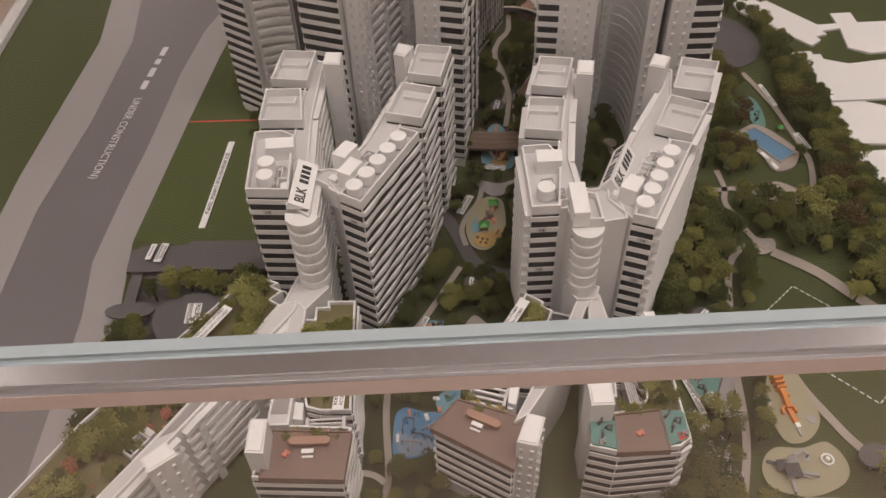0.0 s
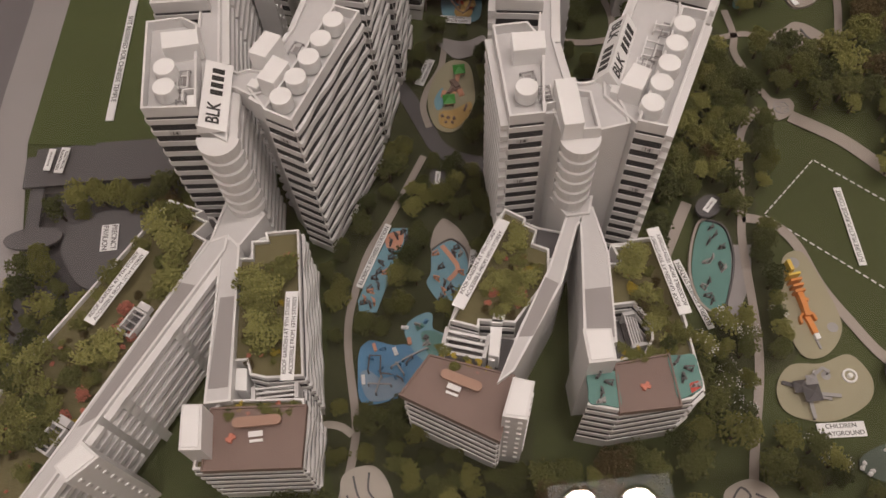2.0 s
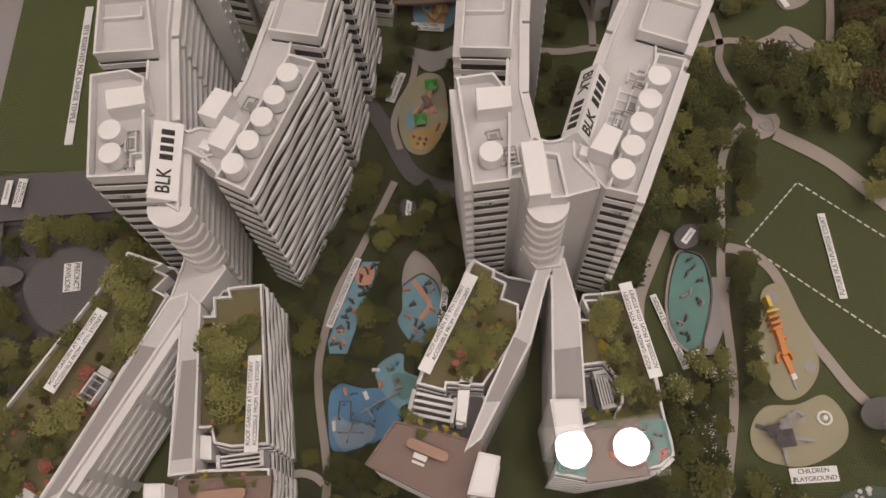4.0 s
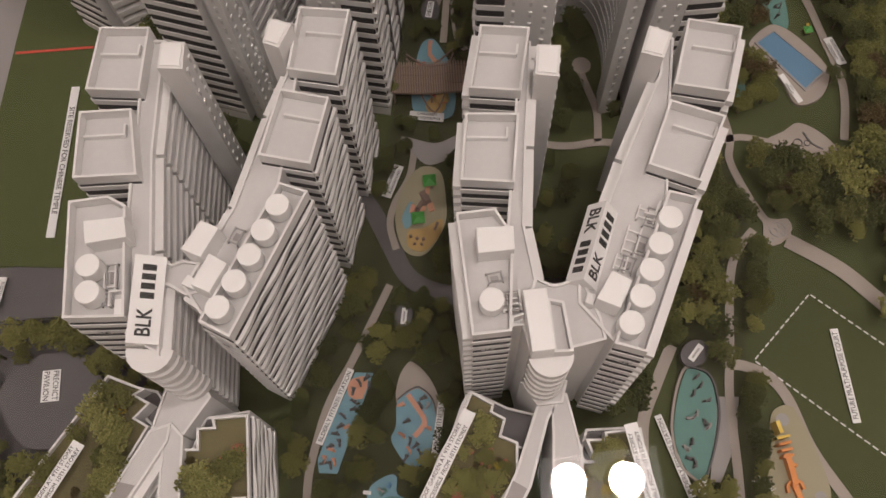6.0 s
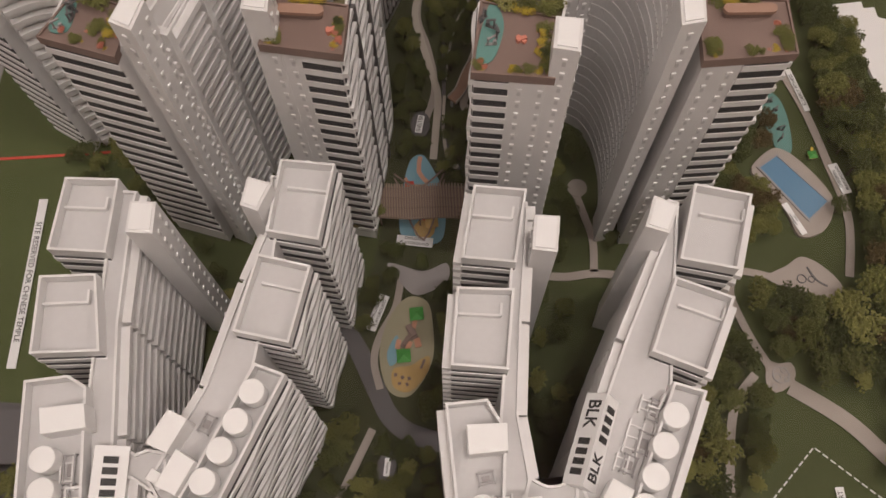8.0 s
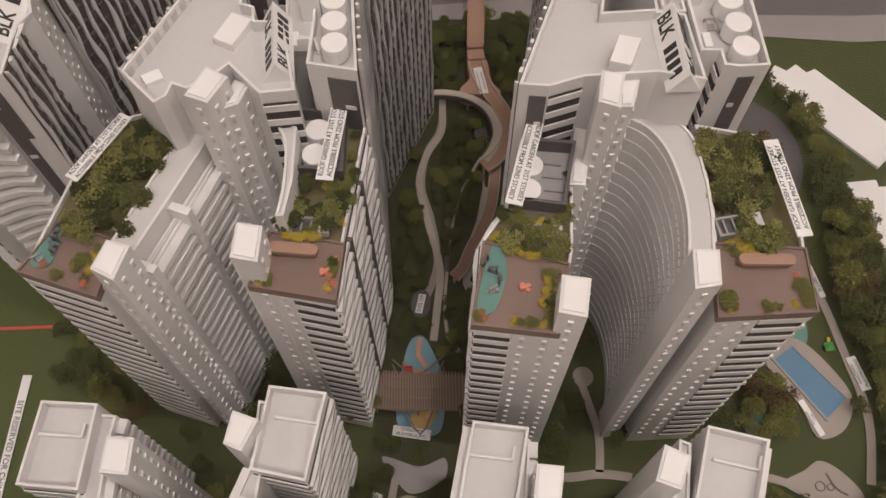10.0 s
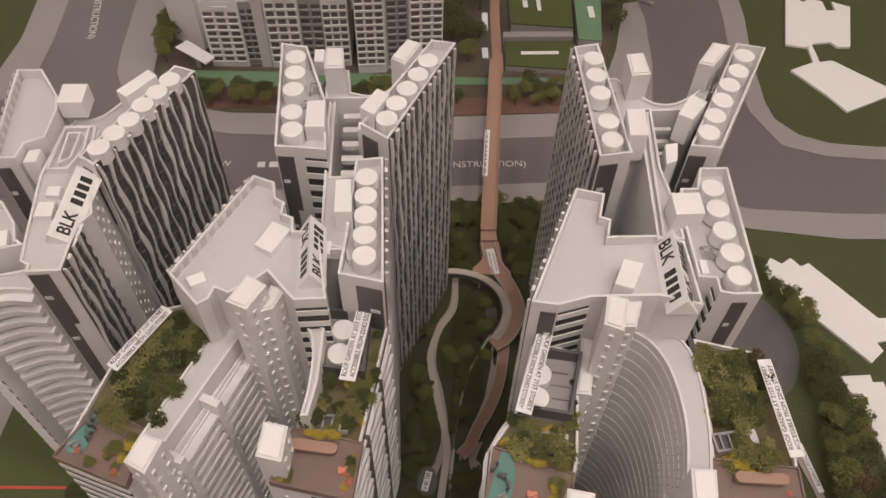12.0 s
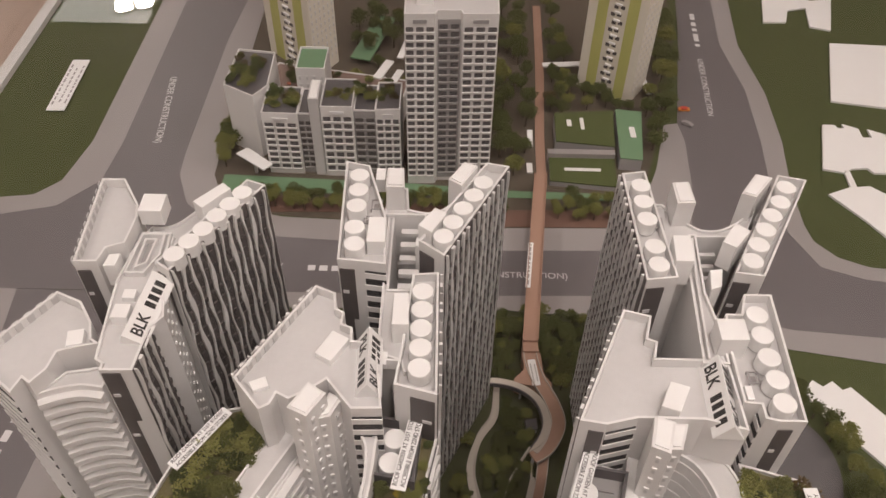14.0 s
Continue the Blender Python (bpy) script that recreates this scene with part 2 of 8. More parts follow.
def wing(block, poly, top, styles="", rim=0.014, base=0.0, roof=None, wall=None, floors_from=0.02, first=None):
    """A wing of a block: walls, one facade style an edge, roof deck and parapet.
    p plain, b dark window bands between white ledges, v the same with wavy ledges, r white ribs, s slim broken ribs,
    h window hoods in columns, w charcoal wall with wavy white fins, k charcoal end panel with a stepped white edge."""
    poly = [tuple(p) for p in poly]
    if base == 0:
        KEEP_OFF.append(poly)
    styles = (styles + "p" * len(poly))[: len(poly)]
    o = origin(block)
    part("wall", prism(bmesh.new(), poly, base, top), wall or WHITE, block)
    part("roof_deck", prism(bmesh.new(), inset(poly, 0.0026), top - 0.001, top + 0.0015), roof or DECK, block, "pale grey roof deck")
    if rim:
        part("parapet", ring(bmesh.new(), poly, top - 0.0005, top + rim, 0.0024), WHITE, block)
    count = int((top - base - floors_from) / STOREY)
    bands = [e for e in edges_of(poly) if styles[e[0]] in "bvrs"]
    if bands:
        film = bmesh.new()
        any_dark = False
        for i, a, b, out in bands:
            if styles[i] in "bv":
                slab_on(film, a, b, out, -0.0015, 0.0009, base + floors_from, top - 0.001, 0.015, 0.985)
                any_dark = True
        if any_dark:
            part("window_band", film, GLAZE, block, "dark glazed band behind the ledges")
        else:
            film.free()
        shapes = []
        for ph in range(4):
            bm = bmesh.new()
            for i, a, b, out in bands:
                if styles[i] == "v":
                    wavy_slab(bm, a, b, out, -0.001, 0.0036, 0, STOREY * 0.36, ph * 1.57)
                elif styles[i] == "b":
                    slab_on(bm, a, b, out, -0.001, 0.0020, 0, STOREY * 0.42)
                elif styles[i] == "s":
                    slab_on(bm, a, b, out, -0.001, 0.0010, 0, STOREY * 0.22, 0.12 if ph % 2 else 0.0, 0.9)
                else:
                    slab_on(bm, a, b, out, -0.001, 0.0080, 0, STOREY * 0.40, 0.02, 0.98)
            me = bpy.data.meshes.new("ledge")
            bm.normal_update()
            bm.to_mesh(me)
            bm.free()
            me.transform(Matrix.Translation((-o.x, -o.y, 0)))
            me.materials.append(WHITE)
            shapes.append(me)
        for k in range(count + 1):
            z = top - 0.002 - STOREY * (k + 0.50)
            if z > base + 0.004:
                ob = new("ledge", shapes[k % 4])
                ob.parent, ob.location = block, (0, 0, z)
    for i, a, b, out in edges_of(poly):
        length = (b - a).length
        if styles[i] == "h":
            hood, slot = bmesh.new(), bmesh.new()
            cols = max(1, round(length / 0.0155))
            for k in range(count):
                z = top - 0.008 - STOREY * (k + 0.5)
                for c in range(cols):
                    f = (c + 0.5) / cols
                    w = 0.0022 / length
                    slab_on(hood, a, b, out, -0.0005, 0.0015, z + 0.0028, z + 0.0056, f - w, f + w)
                    slab_on(slot, a, b, out, -0.0005, 0.0004, z - 0.0050, z + 0.0018, f - w * 0.75, f + w * 0.75)
            part("window_hoods", hood, WHITE, block, "rows of small white window hoods")["kind"] = "stuff"
            part("window_slots", slot, DECK, block, "rows of small pale windows")["kind"] = "stuff"
        elif styles[i] == "v" and length > 0.1 and top > 0.3:
            for f in (0.34, 0.68):
                part("dark_column", slab_on(bmesh.new(), a, b, out, -0.0005, 0.0050, base + 0.01, top - 0.004, f, f + 0.0045 / length), DARK, block, "narrow charcoal column between the ledges")
        elif styles[i] == "k":
            n = bmesh.new()
            slab_on(n, a, b, out, -0.001, 0.0010, base + 0.02, top - 0.001, 0.05, 0.42)
            slab_on(n, a, b, out, -0.001, 0.0010, top - 0.085, top - 0.001, 0.42, 0.62)
            slab_on(n, a, b, out, -0.001, 0.0010, base + 0.1, base + 0.22, 0.42, 0.62)
            part("end_panel", n, DARK, block, "charcoal end panel")
            for zz in (0.035, 0.11):
                q = slab_on(bmesh.new(), a, b, out, 0.0005, 0.0016, top - zz - 0.005, top - zz, 0.12, 0.34)
                part("storey_tag", q, PAINT, block, "small grey storey tag")
        elif styles[i] == "w":
            part("dark_wall", slab_on(bmesh.new(), a, b, out, -0.001, 0.0012, base + 0.012, top + rim - 0.001, 0.01, 0.99), DARK, block, "charcoal facade")
            cols = max(3, round(length / 0.0125))
            hood = bmesh.new()
            for k in range(count + 1):
                z = top - 0.004 - STOREY * (k + 0.5)
                for c in range(cols):
                    f0, f1 = (c + 0.42) / cols, (c + 0.92) / cols
                    if f1 < 0.985:
                        slab_on(hood, a, b, out, 0.0005, 0.0034, z, z + 0.0070, f0, f1)
            part("balcony_fronts", hood, DARK, block, "rows of charcoal balcony fronts")["kind"] = "stuff"
            for c in range(cols):
                bm, rows = bmesh.new(), []
                f = (c + 0.2) / cols
                for k in range((count + 1) * 2 + 1):
                    z = top + rim - 0.001 - k * STOREY / 2
                    if z < base + 0.012:
                        break
                    sh = 0.0012 * math.sin(k * 0.79 + c * 1.1) + 0.0010 * math.sin(k * 0.31 + c * 2.7)
                    hw = (0.0009, 0.0020, 0.0014, 0.0022)[(c * 7 + c // 3) % 4] * (1.0 + 0.45 * math.sin(k * 0.79 + c * 2.3))
                    mid = a.lerp(b, f)
                    d = (b - a).normalized()
                    rows.append([bm.verts.new((*(mid + d * (sh + e) + out * g), z)) for e, g in ((-hw, 0.0008), (-hw, 0.0042), (hw, 0.0042), (hw, 0.0008))])
                for r, s in zip(rows, rows[1:]):
                    for q in range(4):
                        bm.faces.new((r[q], r[(q + 1) % 4], s[(q + 1) % 4], s[q]))
                bm.faces.new(rows[0][::-1])
                bm.faces.new(rows[-1])
                bmesh.ops.recalc_face_normals(bm, faces=bm.faces)
                part("wavy_fin", bm, WHITE, block, "wavy white vertical fin")


def roof_box(block, poly, z0, z1, name="plant_room"):
    bm = prism(bmesh.new(), poly, z0, z1)
    bmesh.ops.bevel(bm, geom=[e for e in bm.edges], offset=0.0005, segments=1, affect="EDGES")
    return part(name, bm, CAP, block, "plain bright white roof box")


def tanks(block, spots, z, r=0.0112, h=0.016):
    for x, y in spots:
        t = part("water_tank", drum(bmesh.new(), x, y, z, r, h), CAP, block, "round white roof water tank")
        part("tank_plinth", drum(bmesh.new(), x, y, z - 0.004, r * 0.72, 0.0045, 18), GREY, t)


def parapet_panels(block, a, b, top, rim):
    """Grey clear panels set into a parapet at even steps."""
    a, b = Vector(a), Vector(b)
    d = (b - a).normalized()
    out = Vector((d.y, -d.x))
    n = int((b - a).length / 0.013)
    for k in range(n):
        for e in (-0.0028, 0.0028):
            part("parapet_panel", slab_on(bmesh.new(), a, b, out, e - 0.0006, e + 0.0006, top + 0.002, top + rim - 0.0015, (k + 0.25) / n, (k + 0.75) / n), DECK, block)


def roof_frame(block, x, y, z, sx, sy, yaw=0.0):
    """A low pipe frame with a hatch beside the tanks."""
    c, s = math.cos(yaw), math.sin(yaw)
    q = [(x + c * u * sx / 2 - s * v * sy / 2, y + s * u * sx / 2 + c * v * sy / 2) for u, v in ((-1, -1), (1, -1), (1, 1), (-1, 1))]
    f = part("roof_frame", ring(bmesh.new(), q, z + 0.004, z + 0.0052, 0.0012), GREY, block, "low grey pipe frame")
    for p in q:
        part("frame_post", box(bmesh.new(), p[0], p[1], z, 0.0012, 0.0012, 0.0045, yaw), GREY, f)
    part("hatch", box(bmesh.new(), x, y, z, sx * 0.5, sy * 0.45, 0.0022, yaw), PAVE, block)


def core(block, poly, top, styles="hhhh"):
    """A stair and lift shaft that rises over the roof."""
    wing(block, poly, top, styles, rim=0, roof=CAP)


def lettering(text, size, x, y, z, yaw, material, parent, name="lettering", tilt=0.0, stretch=1.0, label="", bold=0.0):
    cu = bpy.data.curves.new(name, "FONT")
    cu.body, cu.size, cu.align_x, cu.align_y, cu.extrude = text, size, "CENTER", "CENTER", 0.0002
    cu.offset = bold
    tmp = bpy.data.objects.new("letters", cu)
    scene.collection.objects.link(tmp)
    bpy.context.view_layer.update()
    me = bpy.data.meshes.new_from_object(tmp.evaluated_get(bpy.context.evaluated_depsgraph_get()))
    bpy.data.objects.remove(tmp)
    me.transform(pose(x, y, z, 0, 0, math.degrees(yaw)) @ pose(0, 0, 0, tilt) @ Matrix.Diagonal((stretch, 1, 1, 1)))
    me.transform(Matrix.Translation(-origin(parent)))
    me.materials.clear()
    me.materials.append(material)
    ob = new(name, me)
    ob.parent = parent
    if label:
        ob["label"] = label
    return ob


def bars(parent, x, y, z, yaw, length, height, n, material, name="print_bars"):
    """A line of print that cannot be read, as a row of short bars."""
    bm = bmesh.new()
    rnd = random.Random(int(abs(x * 7919 + y * 104729) * 100))
    u = -length / 2
    while u < length / 2 - 0.002:
        w = min(length / n * rnd.uniform(0.5, 1.6), length / 2 - u)
        c, s = math.cos(yaw), math.sin(yaw)
        box(bm, x + c * (u + w / 2), y + s * (u + w / 2), z, w * 0.86, height, 0.0004, yaw)
        u += w + length / n * 0.35
    return part(name, bm, material, parent)


def name_plate(start, end, width, z, lines, label, thick=0.0012, fit=0.92):
    """A flat label card from start to end, printed with lines of text; '#' stands for a line that cannot be read."""
    a, b = Vector(start), Vector(end)
    m, d = (a + b) / 2, b - a
    yaw = math.atan2(d.y, d.x)
    t = thing("name_plate", m.x, m.y, z, label, "label", "name plates")
    bm = box(bmesh.new(), m.x, m.y, z, d.length, width, thick, yaw)
    part("card", bm, LABEL, t)
    up = Vector((-math.sin(yaw), math.cos(yaw)))
    n = len(lines)
    for k, line in enumerate(lines):
        c = m + up * width * ((n - 1) / 2 - k) / n
        if line.startswith("#"):
            bars(t, c.x, c.y, z + thick, yaw, d.length * float(line[1:] or 0.8), width / n * 0.28, 12, GREY)
        else:
            size = width / n * 0.86
            ob = lettering(line, size, c.x, c.y, z + thick + 0.0002, yaw, INK, t)
            xs = [(v.co.x * math.cos(yaw) + v.co.y * math.sin(yaw)) for v in ob.data.vertices]
            w = max(xs) - min(xs)
            f = d.length * fit / w
            if f < 1:
                mid = c - m
                loc = Vector((mid.x, mid.y, 0))
                r = pose(0, 0, 0, 0, 0, math.degrees(yaw))
                ob.data.transform(Matrix.Translation(loc) @ r @ Matrix.Diagonal((f, 1, 1, 1)) @ r.inverted() @ Matrix.Translation(-loc))
    return t


def sheet(name, poly, z, material, label, category="ground", kind="structure", thick=0.0):
    """A printed or cut sheet lying on the base."""
    cx, cy = sum(p[0] for p in poly) / len(poly), sum(p[1] for p in poly) / len(poly)
    if not name.startswith("ground"):
        KEEP_OFF.append(poly)
    return single(name, prism(bmesh.new(), poly, min(z - 0.0008, z - thick), z), material, (cx, cy, z), label, category, kind=kind)


def smooth_line(pts, n=6, closed=False):
    """Points along a smooth curve through pts."""
    out, m = [], len(pts)
    for i in range(m if closed else m - 1):
        p = [Vector(pts[(i + k) % m] if closed else pts[min(max(i + k, 0), m - 1)]) for k in (-1, 0, 1, 2)]
        for s in range(n):
            t = s / n
            out.append(tuple(0.5 * ((2 * p[1]) + (p[2] - p[0]) * t + (2 * p[0] - 5 * p[1] + 4 * p[2] - p[3]) * t * t + (3 * p[1] - p[0] - 3 * p[2] + p[3]) * t ** 3)))
    if not closed:
        out.append(tuple(pts[-1]))
    return out


def strip(pts, width, n=6):
    """The outline of a band of even width along a smooth line."""
    line = [Vector(p) for p in smooth_line(pts, n)]
    left, right = [], []
    for i, p in enumerate(line):
        d = (line[min(i + 1, len(line) - 1)] - line[max(i - 1, 0)]).normalized()
        w = width / 2
        left.append(tuple(p + Vector((-d.y, d.x)) * w))
        right.append(tuple(p - Vector((-d.y, d.x)) * w))
    return left + right[::-1]


# ---- hall, case and base ----
HALL_FLOOR, HALL_TOP = -0.75, 4.5
single("floor", prism(bmesh.new(), [(-4, -3), (4.5, -3), (4.5, 9.5), (-4, 9.5)], HALL_FLOOR - 0.1, HALL_FLOOR), CARPET, (0, 1.5, HALL_FLOOR), "beige hall floor round the display case", "floor", kind="structure")
single("ceiling", prism(bmesh.new(), [(-4, -3), (4.5, -3), (4.5, 9.5), (-4, 9.5)], HALL_TOP, HALL_TOP + 0.1), PLASTER, (0, 1.5, HALL_TOP), "pale plaster ceiling of the hall", "ceiling", kind="structure")
for nm, pl in (("wall_south", [(-4, -3.1), (4.5, -3.1), (4.5, -3), (-4, -3)]), ("wall_north", [(-4, 9.5), (4.5, 9.5), (4.5, 9.6), (-4, 9.6)]),
               ("wall_west", [(-4.1, -3), (-4, -3), (-4, 9.5), (-4.1, 9.5)]), ("wall_east", [(4.5, -3), (4.6, -3), (4.6, 9.5), (4.5, 9.5)])):
    single(nm, prism(bmesh.new(), pl, HALL_FLOOR, HALL_TOP), PLASTER, (pl[0][0], pl[0][1], HALL_FLOOR), "plain plaster wall of the hall", "wall", kind="structure")

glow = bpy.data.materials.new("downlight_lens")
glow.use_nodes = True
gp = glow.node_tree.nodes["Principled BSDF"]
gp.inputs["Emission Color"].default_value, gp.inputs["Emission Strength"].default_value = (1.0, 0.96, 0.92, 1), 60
# fixtures for the reflected lamps and the added fill lamps alike
for lx, ly in HALL_AND_FILL_LAMPS:
    t = thing("hall_or_fill_downlight", lx, ly, LAMP_Z, "round white recessed ceiling downlight, switched on, most of them unseen added fill", "ceiling light", "hall downlights")
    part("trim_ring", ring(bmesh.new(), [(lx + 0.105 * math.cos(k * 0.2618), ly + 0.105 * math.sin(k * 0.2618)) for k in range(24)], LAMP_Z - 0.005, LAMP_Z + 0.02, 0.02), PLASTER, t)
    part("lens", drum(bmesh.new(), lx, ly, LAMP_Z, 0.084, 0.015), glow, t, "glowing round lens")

# emission stands in for lamplight on the trim and hazes the glass
diffuser = bpy.data.materials.new("self_glowing_trim")
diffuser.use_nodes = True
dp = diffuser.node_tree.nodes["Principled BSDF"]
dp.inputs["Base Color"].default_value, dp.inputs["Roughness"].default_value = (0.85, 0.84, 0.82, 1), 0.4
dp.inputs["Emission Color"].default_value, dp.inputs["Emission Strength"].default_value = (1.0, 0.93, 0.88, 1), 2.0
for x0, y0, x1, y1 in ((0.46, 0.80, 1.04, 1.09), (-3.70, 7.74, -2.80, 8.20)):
    t = thing("glowing_trim_panel", (x0 + x1) / 2, (y0 + y1) / 2, LAMP_Z + 0.012, "rectangular ceiling trim panel round two downlights, given a glow of its own", "ceiling light", "hall light panels")
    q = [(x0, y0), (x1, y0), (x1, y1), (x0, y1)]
    part("diffuser", prism(bmesh.new(), q, LAMP_Z + 0.010, LAMP_Z + 0.0155), diffuser, t, "trim plate with its lamp sheen put in as emission")
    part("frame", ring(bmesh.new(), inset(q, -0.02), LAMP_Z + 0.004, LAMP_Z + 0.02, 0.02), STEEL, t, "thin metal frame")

X0, X1, Y0, Y1 = -0.94, 1.32, 0.25, 3.35
F0 = 0.10
single("ground", prism(bmesh.new(), [(X0, Y0), (X1, Y0), (X1, Y1), (X0, Y1)], -0.05, 0.0), GRASS, (0, 1.5, 0), "flat model base printed with dark green grass", "ground", kind="structure")
base = thing("display_plinth", 0.19, 1.8, HALL_FLOOR, "tall plinth that carries the model base", "plinth")
part("cabinet", prism(bmesh.new(), [(X0 - 0.03, Y0 - 0.03), (X1 + 0.03, Y0 - 0.03), (X1 + 0.03, Y1 + 0.03), (X0 - 0.03, Y1 + 0.03)], HALL_FLOOR, -0.052), CARPET, base)
part("trim", ring(bmesh.new(), [(X0 - 0.03, Y0 - 0.03), (X1 + 0.03, Y0 - 0.03), (X1 + 0.03, Y1 + 0.03), (X0 - 0.03, Y1 + 0.03)], -0.052, 0.012, 0.028), WHITE, base, "white edge trim round the base")

clear = bpy.data.materials.new("clear_case_glass")
clear.use_nodes = True
nt = clear.node_tree
nt.nodes.remove(nt.nodes["Principled BSDF"])
tr, gl, mx, fr = (nt.nodes.new(k) for k in ("ShaderNodeBsdfTransparent", "ShaderNodeBsdfGlossy", "ShaderNodeMixShader", "ShaderNodeLayerWeight"))
tr.inputs[0].default_value = (0.97, 0.98, 0.975, 1)
gl.inputs["Roughness"].default_value = 0.012
fr.inputs["Blend"].default_value = 0.5
pw, ad = nt.nodes.new("ShaderNodeMath"), nt.nodes.new("ShaderNodeMath")
pw.operation, ad.operation, pw.inputs[1].default_value = "POWER", "MULTIPLY_ADD", 4.0
ad.inputs[1].default_value, ad.inputs[2].default_value = 0.9, 0.05
nt.links.new(fr.outputs["Facing"], pw.inputs[0])
nt.links.new(pw.outputs[0], ad.inputs[0])
nt.links.new(ad.outputs[0], mx.inputs[0])
nt.links.new(tr.outputs[0], mx.inputs[1])
nt.links.new(gl.outputs[0], mx.inputs[2])
nt.links.new(mx.outputs[0], nt.nodes["Material Output"].inputs[0])

CASE_Z = 0.730
case = thing("display_case", 0.19, 1.8, 0.012, "clear glass display case over the model with metal edge trim", "display case")
bm = bmesh.new()
vs = [bm.verts.new((x, y, CASE_Z)) for x, y in ((X0, Y0), (X1, Y0), (X1, Y1), (X0, Y1))]
bm.faces.new(vs)
pane = part("top_pane", bm, clear, case, "clear glass top pane")
pane.visible_shadow = False
edge_bm = prism(bmesh.new(), [(X0, Y0 - 0.012), (X1, Y0 - 0.012), (X1, Y0 + 0.002), (X0, Y0 + 0.002)], CASE_Z - 0.011, CASE_Z + 0.004)
bmesh.ops.bevel(edge_bm, geom=list(edge_bm.edges), offset=0.003, segments=3, affect="EDGES")
part("front_rail", edge_bm, STEEL, case, "polished metal edge rail")
lip_bm = prism(bmesh.new(), [(X0, Y0 + 0.002), (X1, Y0 + 0.002), (X1, Y0 + 0.012), (X0, Y0 + 0.012)], CASE_Z - 0.008, CASE_Z + 0.003)
bmesh.ops.bevel(lip_bm, geom=list(lip_bm.edges), offset=0.0025, segments=3, affect="EDGES")
part("glass_lip", lip_bm, surface("bluish_glass_edge", (0.30, 0.36, 0.38), (0.42, 0.48, 0.50), 0.12, 40, 6, 0.05), case, "bluish polished edge of the glass")
for nm, pl in (("back_pane", [(X0, Y1), (X1, Y1)]), ("side_pane", [(X0, Y0), (X0, Y1)]), ("side_pane", [(X1, Y1), (X1, Y0)]), ("front_pane", [(X1, Y0), (X0, Y0)])):
    bm = bmesh.new()
    a, b = pl
    bm.faces.new([bm.verts.new((*a, 0.012)), bm.verts.new((*b, 0.012)), bm.verts.new((*b, CASE_Z)), bm.verts.new((*a, CASE_Z))])
    part(nm, bm, clear, case).visible_shadow = False

# ---- roads and pavements ----
sheet("road_1", [(-0.704, 0.25), (-0.704, 1.13), (-0.673, 1.38), (-0.656, 1.666), (-0.68, 1.88), (-0.44, 1.88), (-0.50, 1.70), (-0.524, 1.539), (-0.543, 1.294), (-0.56, 1.143), (-0.572, 0.999), (-0.558, 0.88), (-0.56, 0.25)], 0.0011, ROAD, "printed grey asphalt road along the site", "road")
sheet("road_2", [(-0.94, 1.878), (0.2, 1.889), (0.37, 1.894), (0.60, 1.86), (0.697, 1.826), (0.858, 1.812), (1.32, 1.80), (1.32, 1.93), (0.958, 1.938), (0.87, 1.948), (0.794, 1.977), (0.757, 2.067), (0.756, 2.195), (0.774, 2.35), (0.784, 2.54), (0.765, 2.73), (0.787, 2.952), (0.81, 3.35), (0.70, 3.35), (0.693, 2.951), (0.67, 2.782), (0.601, 2.406), (0.607, 2.346), (0.595, 2.198), (0.57, 2.066), (0.5, 2.02), (0.382, 2.007), (0.199, 2.001), (-0.224, 2.025), (-0.372, 2.059), (-0.429, 2.114), (-0.463, 2.198), (-0.467, 2.27), (-0.465, 2.711), (-0.451, 2.904), (-0.45, 3.35), (-0.615, 3.35), (-0.615, 2.897), (-0.609, 2.304), (-0.618, 2.175), (-0.684, 2.097), (-0.785, 2.07), (-0.94, 2.065)], 0.0013, ROAD, "printed grey asphalt crossroads", "road")
PV = "printed pale grey pavement beside the road"
sheet("pavement_1", [(-0.78, 0.25), (-0.765, 1.22), (-0.73, 1.672), (-0.75, 1.88), (-0.68, 1.88), (-0.656, 1.666), (-0.673, 1.38), (-0.704, 1.13), (-0.704, 0.25)], 0.0016, PAVE, PV, "pavement")
sheet("pavement_2", [(-0.56, 0.25), (-0.558, 0.88), (-0.572, 0.999), (-0.56, 1.143), (-0.543, 1.294), (-0.524, 1.539), (-0.50, 1.70), (-0.44, 1.88), (-0.40, 1.86), (-0.45, 1.60), (-0.477, 1.381), (-0.515, 1.041), (-0.50, 0.88), (-0.52, 0.6), (-0.52, 0.25)], 0.0016, PAVE, PV, "pavement")
sheet("pavement_3", [(-0.44, 1.848), (0.2, 1.856), (0.6, 1.82), (0.685, 1.783), (0.838, 1.758), (1.32, 1.745), (1.32, 1.80), (0.858, 1.812), (0.697, 1.826), (0.60, 1.86), (0.37, 1.894), (0.2, 1.889), (-0.44, 1.885)], 0.0017, PAVE, PV, "pavement")
sheet("pavement_4", [(-0.40, 3.35), (-0.45, 3.35), (-0.451, 2.904), (-0.465, 2.711), (-0.467, 2.27), (-0.463, 2.198), (-0.429, 2.114), (-0.372, 2.059), (-0.224, 2.025), (0.199, 2.001), (0.382, 2.007), (0.5, 2.02), (0.57, 2.066), (0.595, 2.198), (0.607, 2.346), (0.601, 2.406), (0.57, 2.4), (0.53, 2.25), (0.47, 2.10), (0.42, 2.068), (0.2, 2.062), (-0.232, 2.08), (-0.35, 2.11), (-0.392, 2.2), (-0.40, 2.9)], 0.0017, PAVE, PV, "pavement")
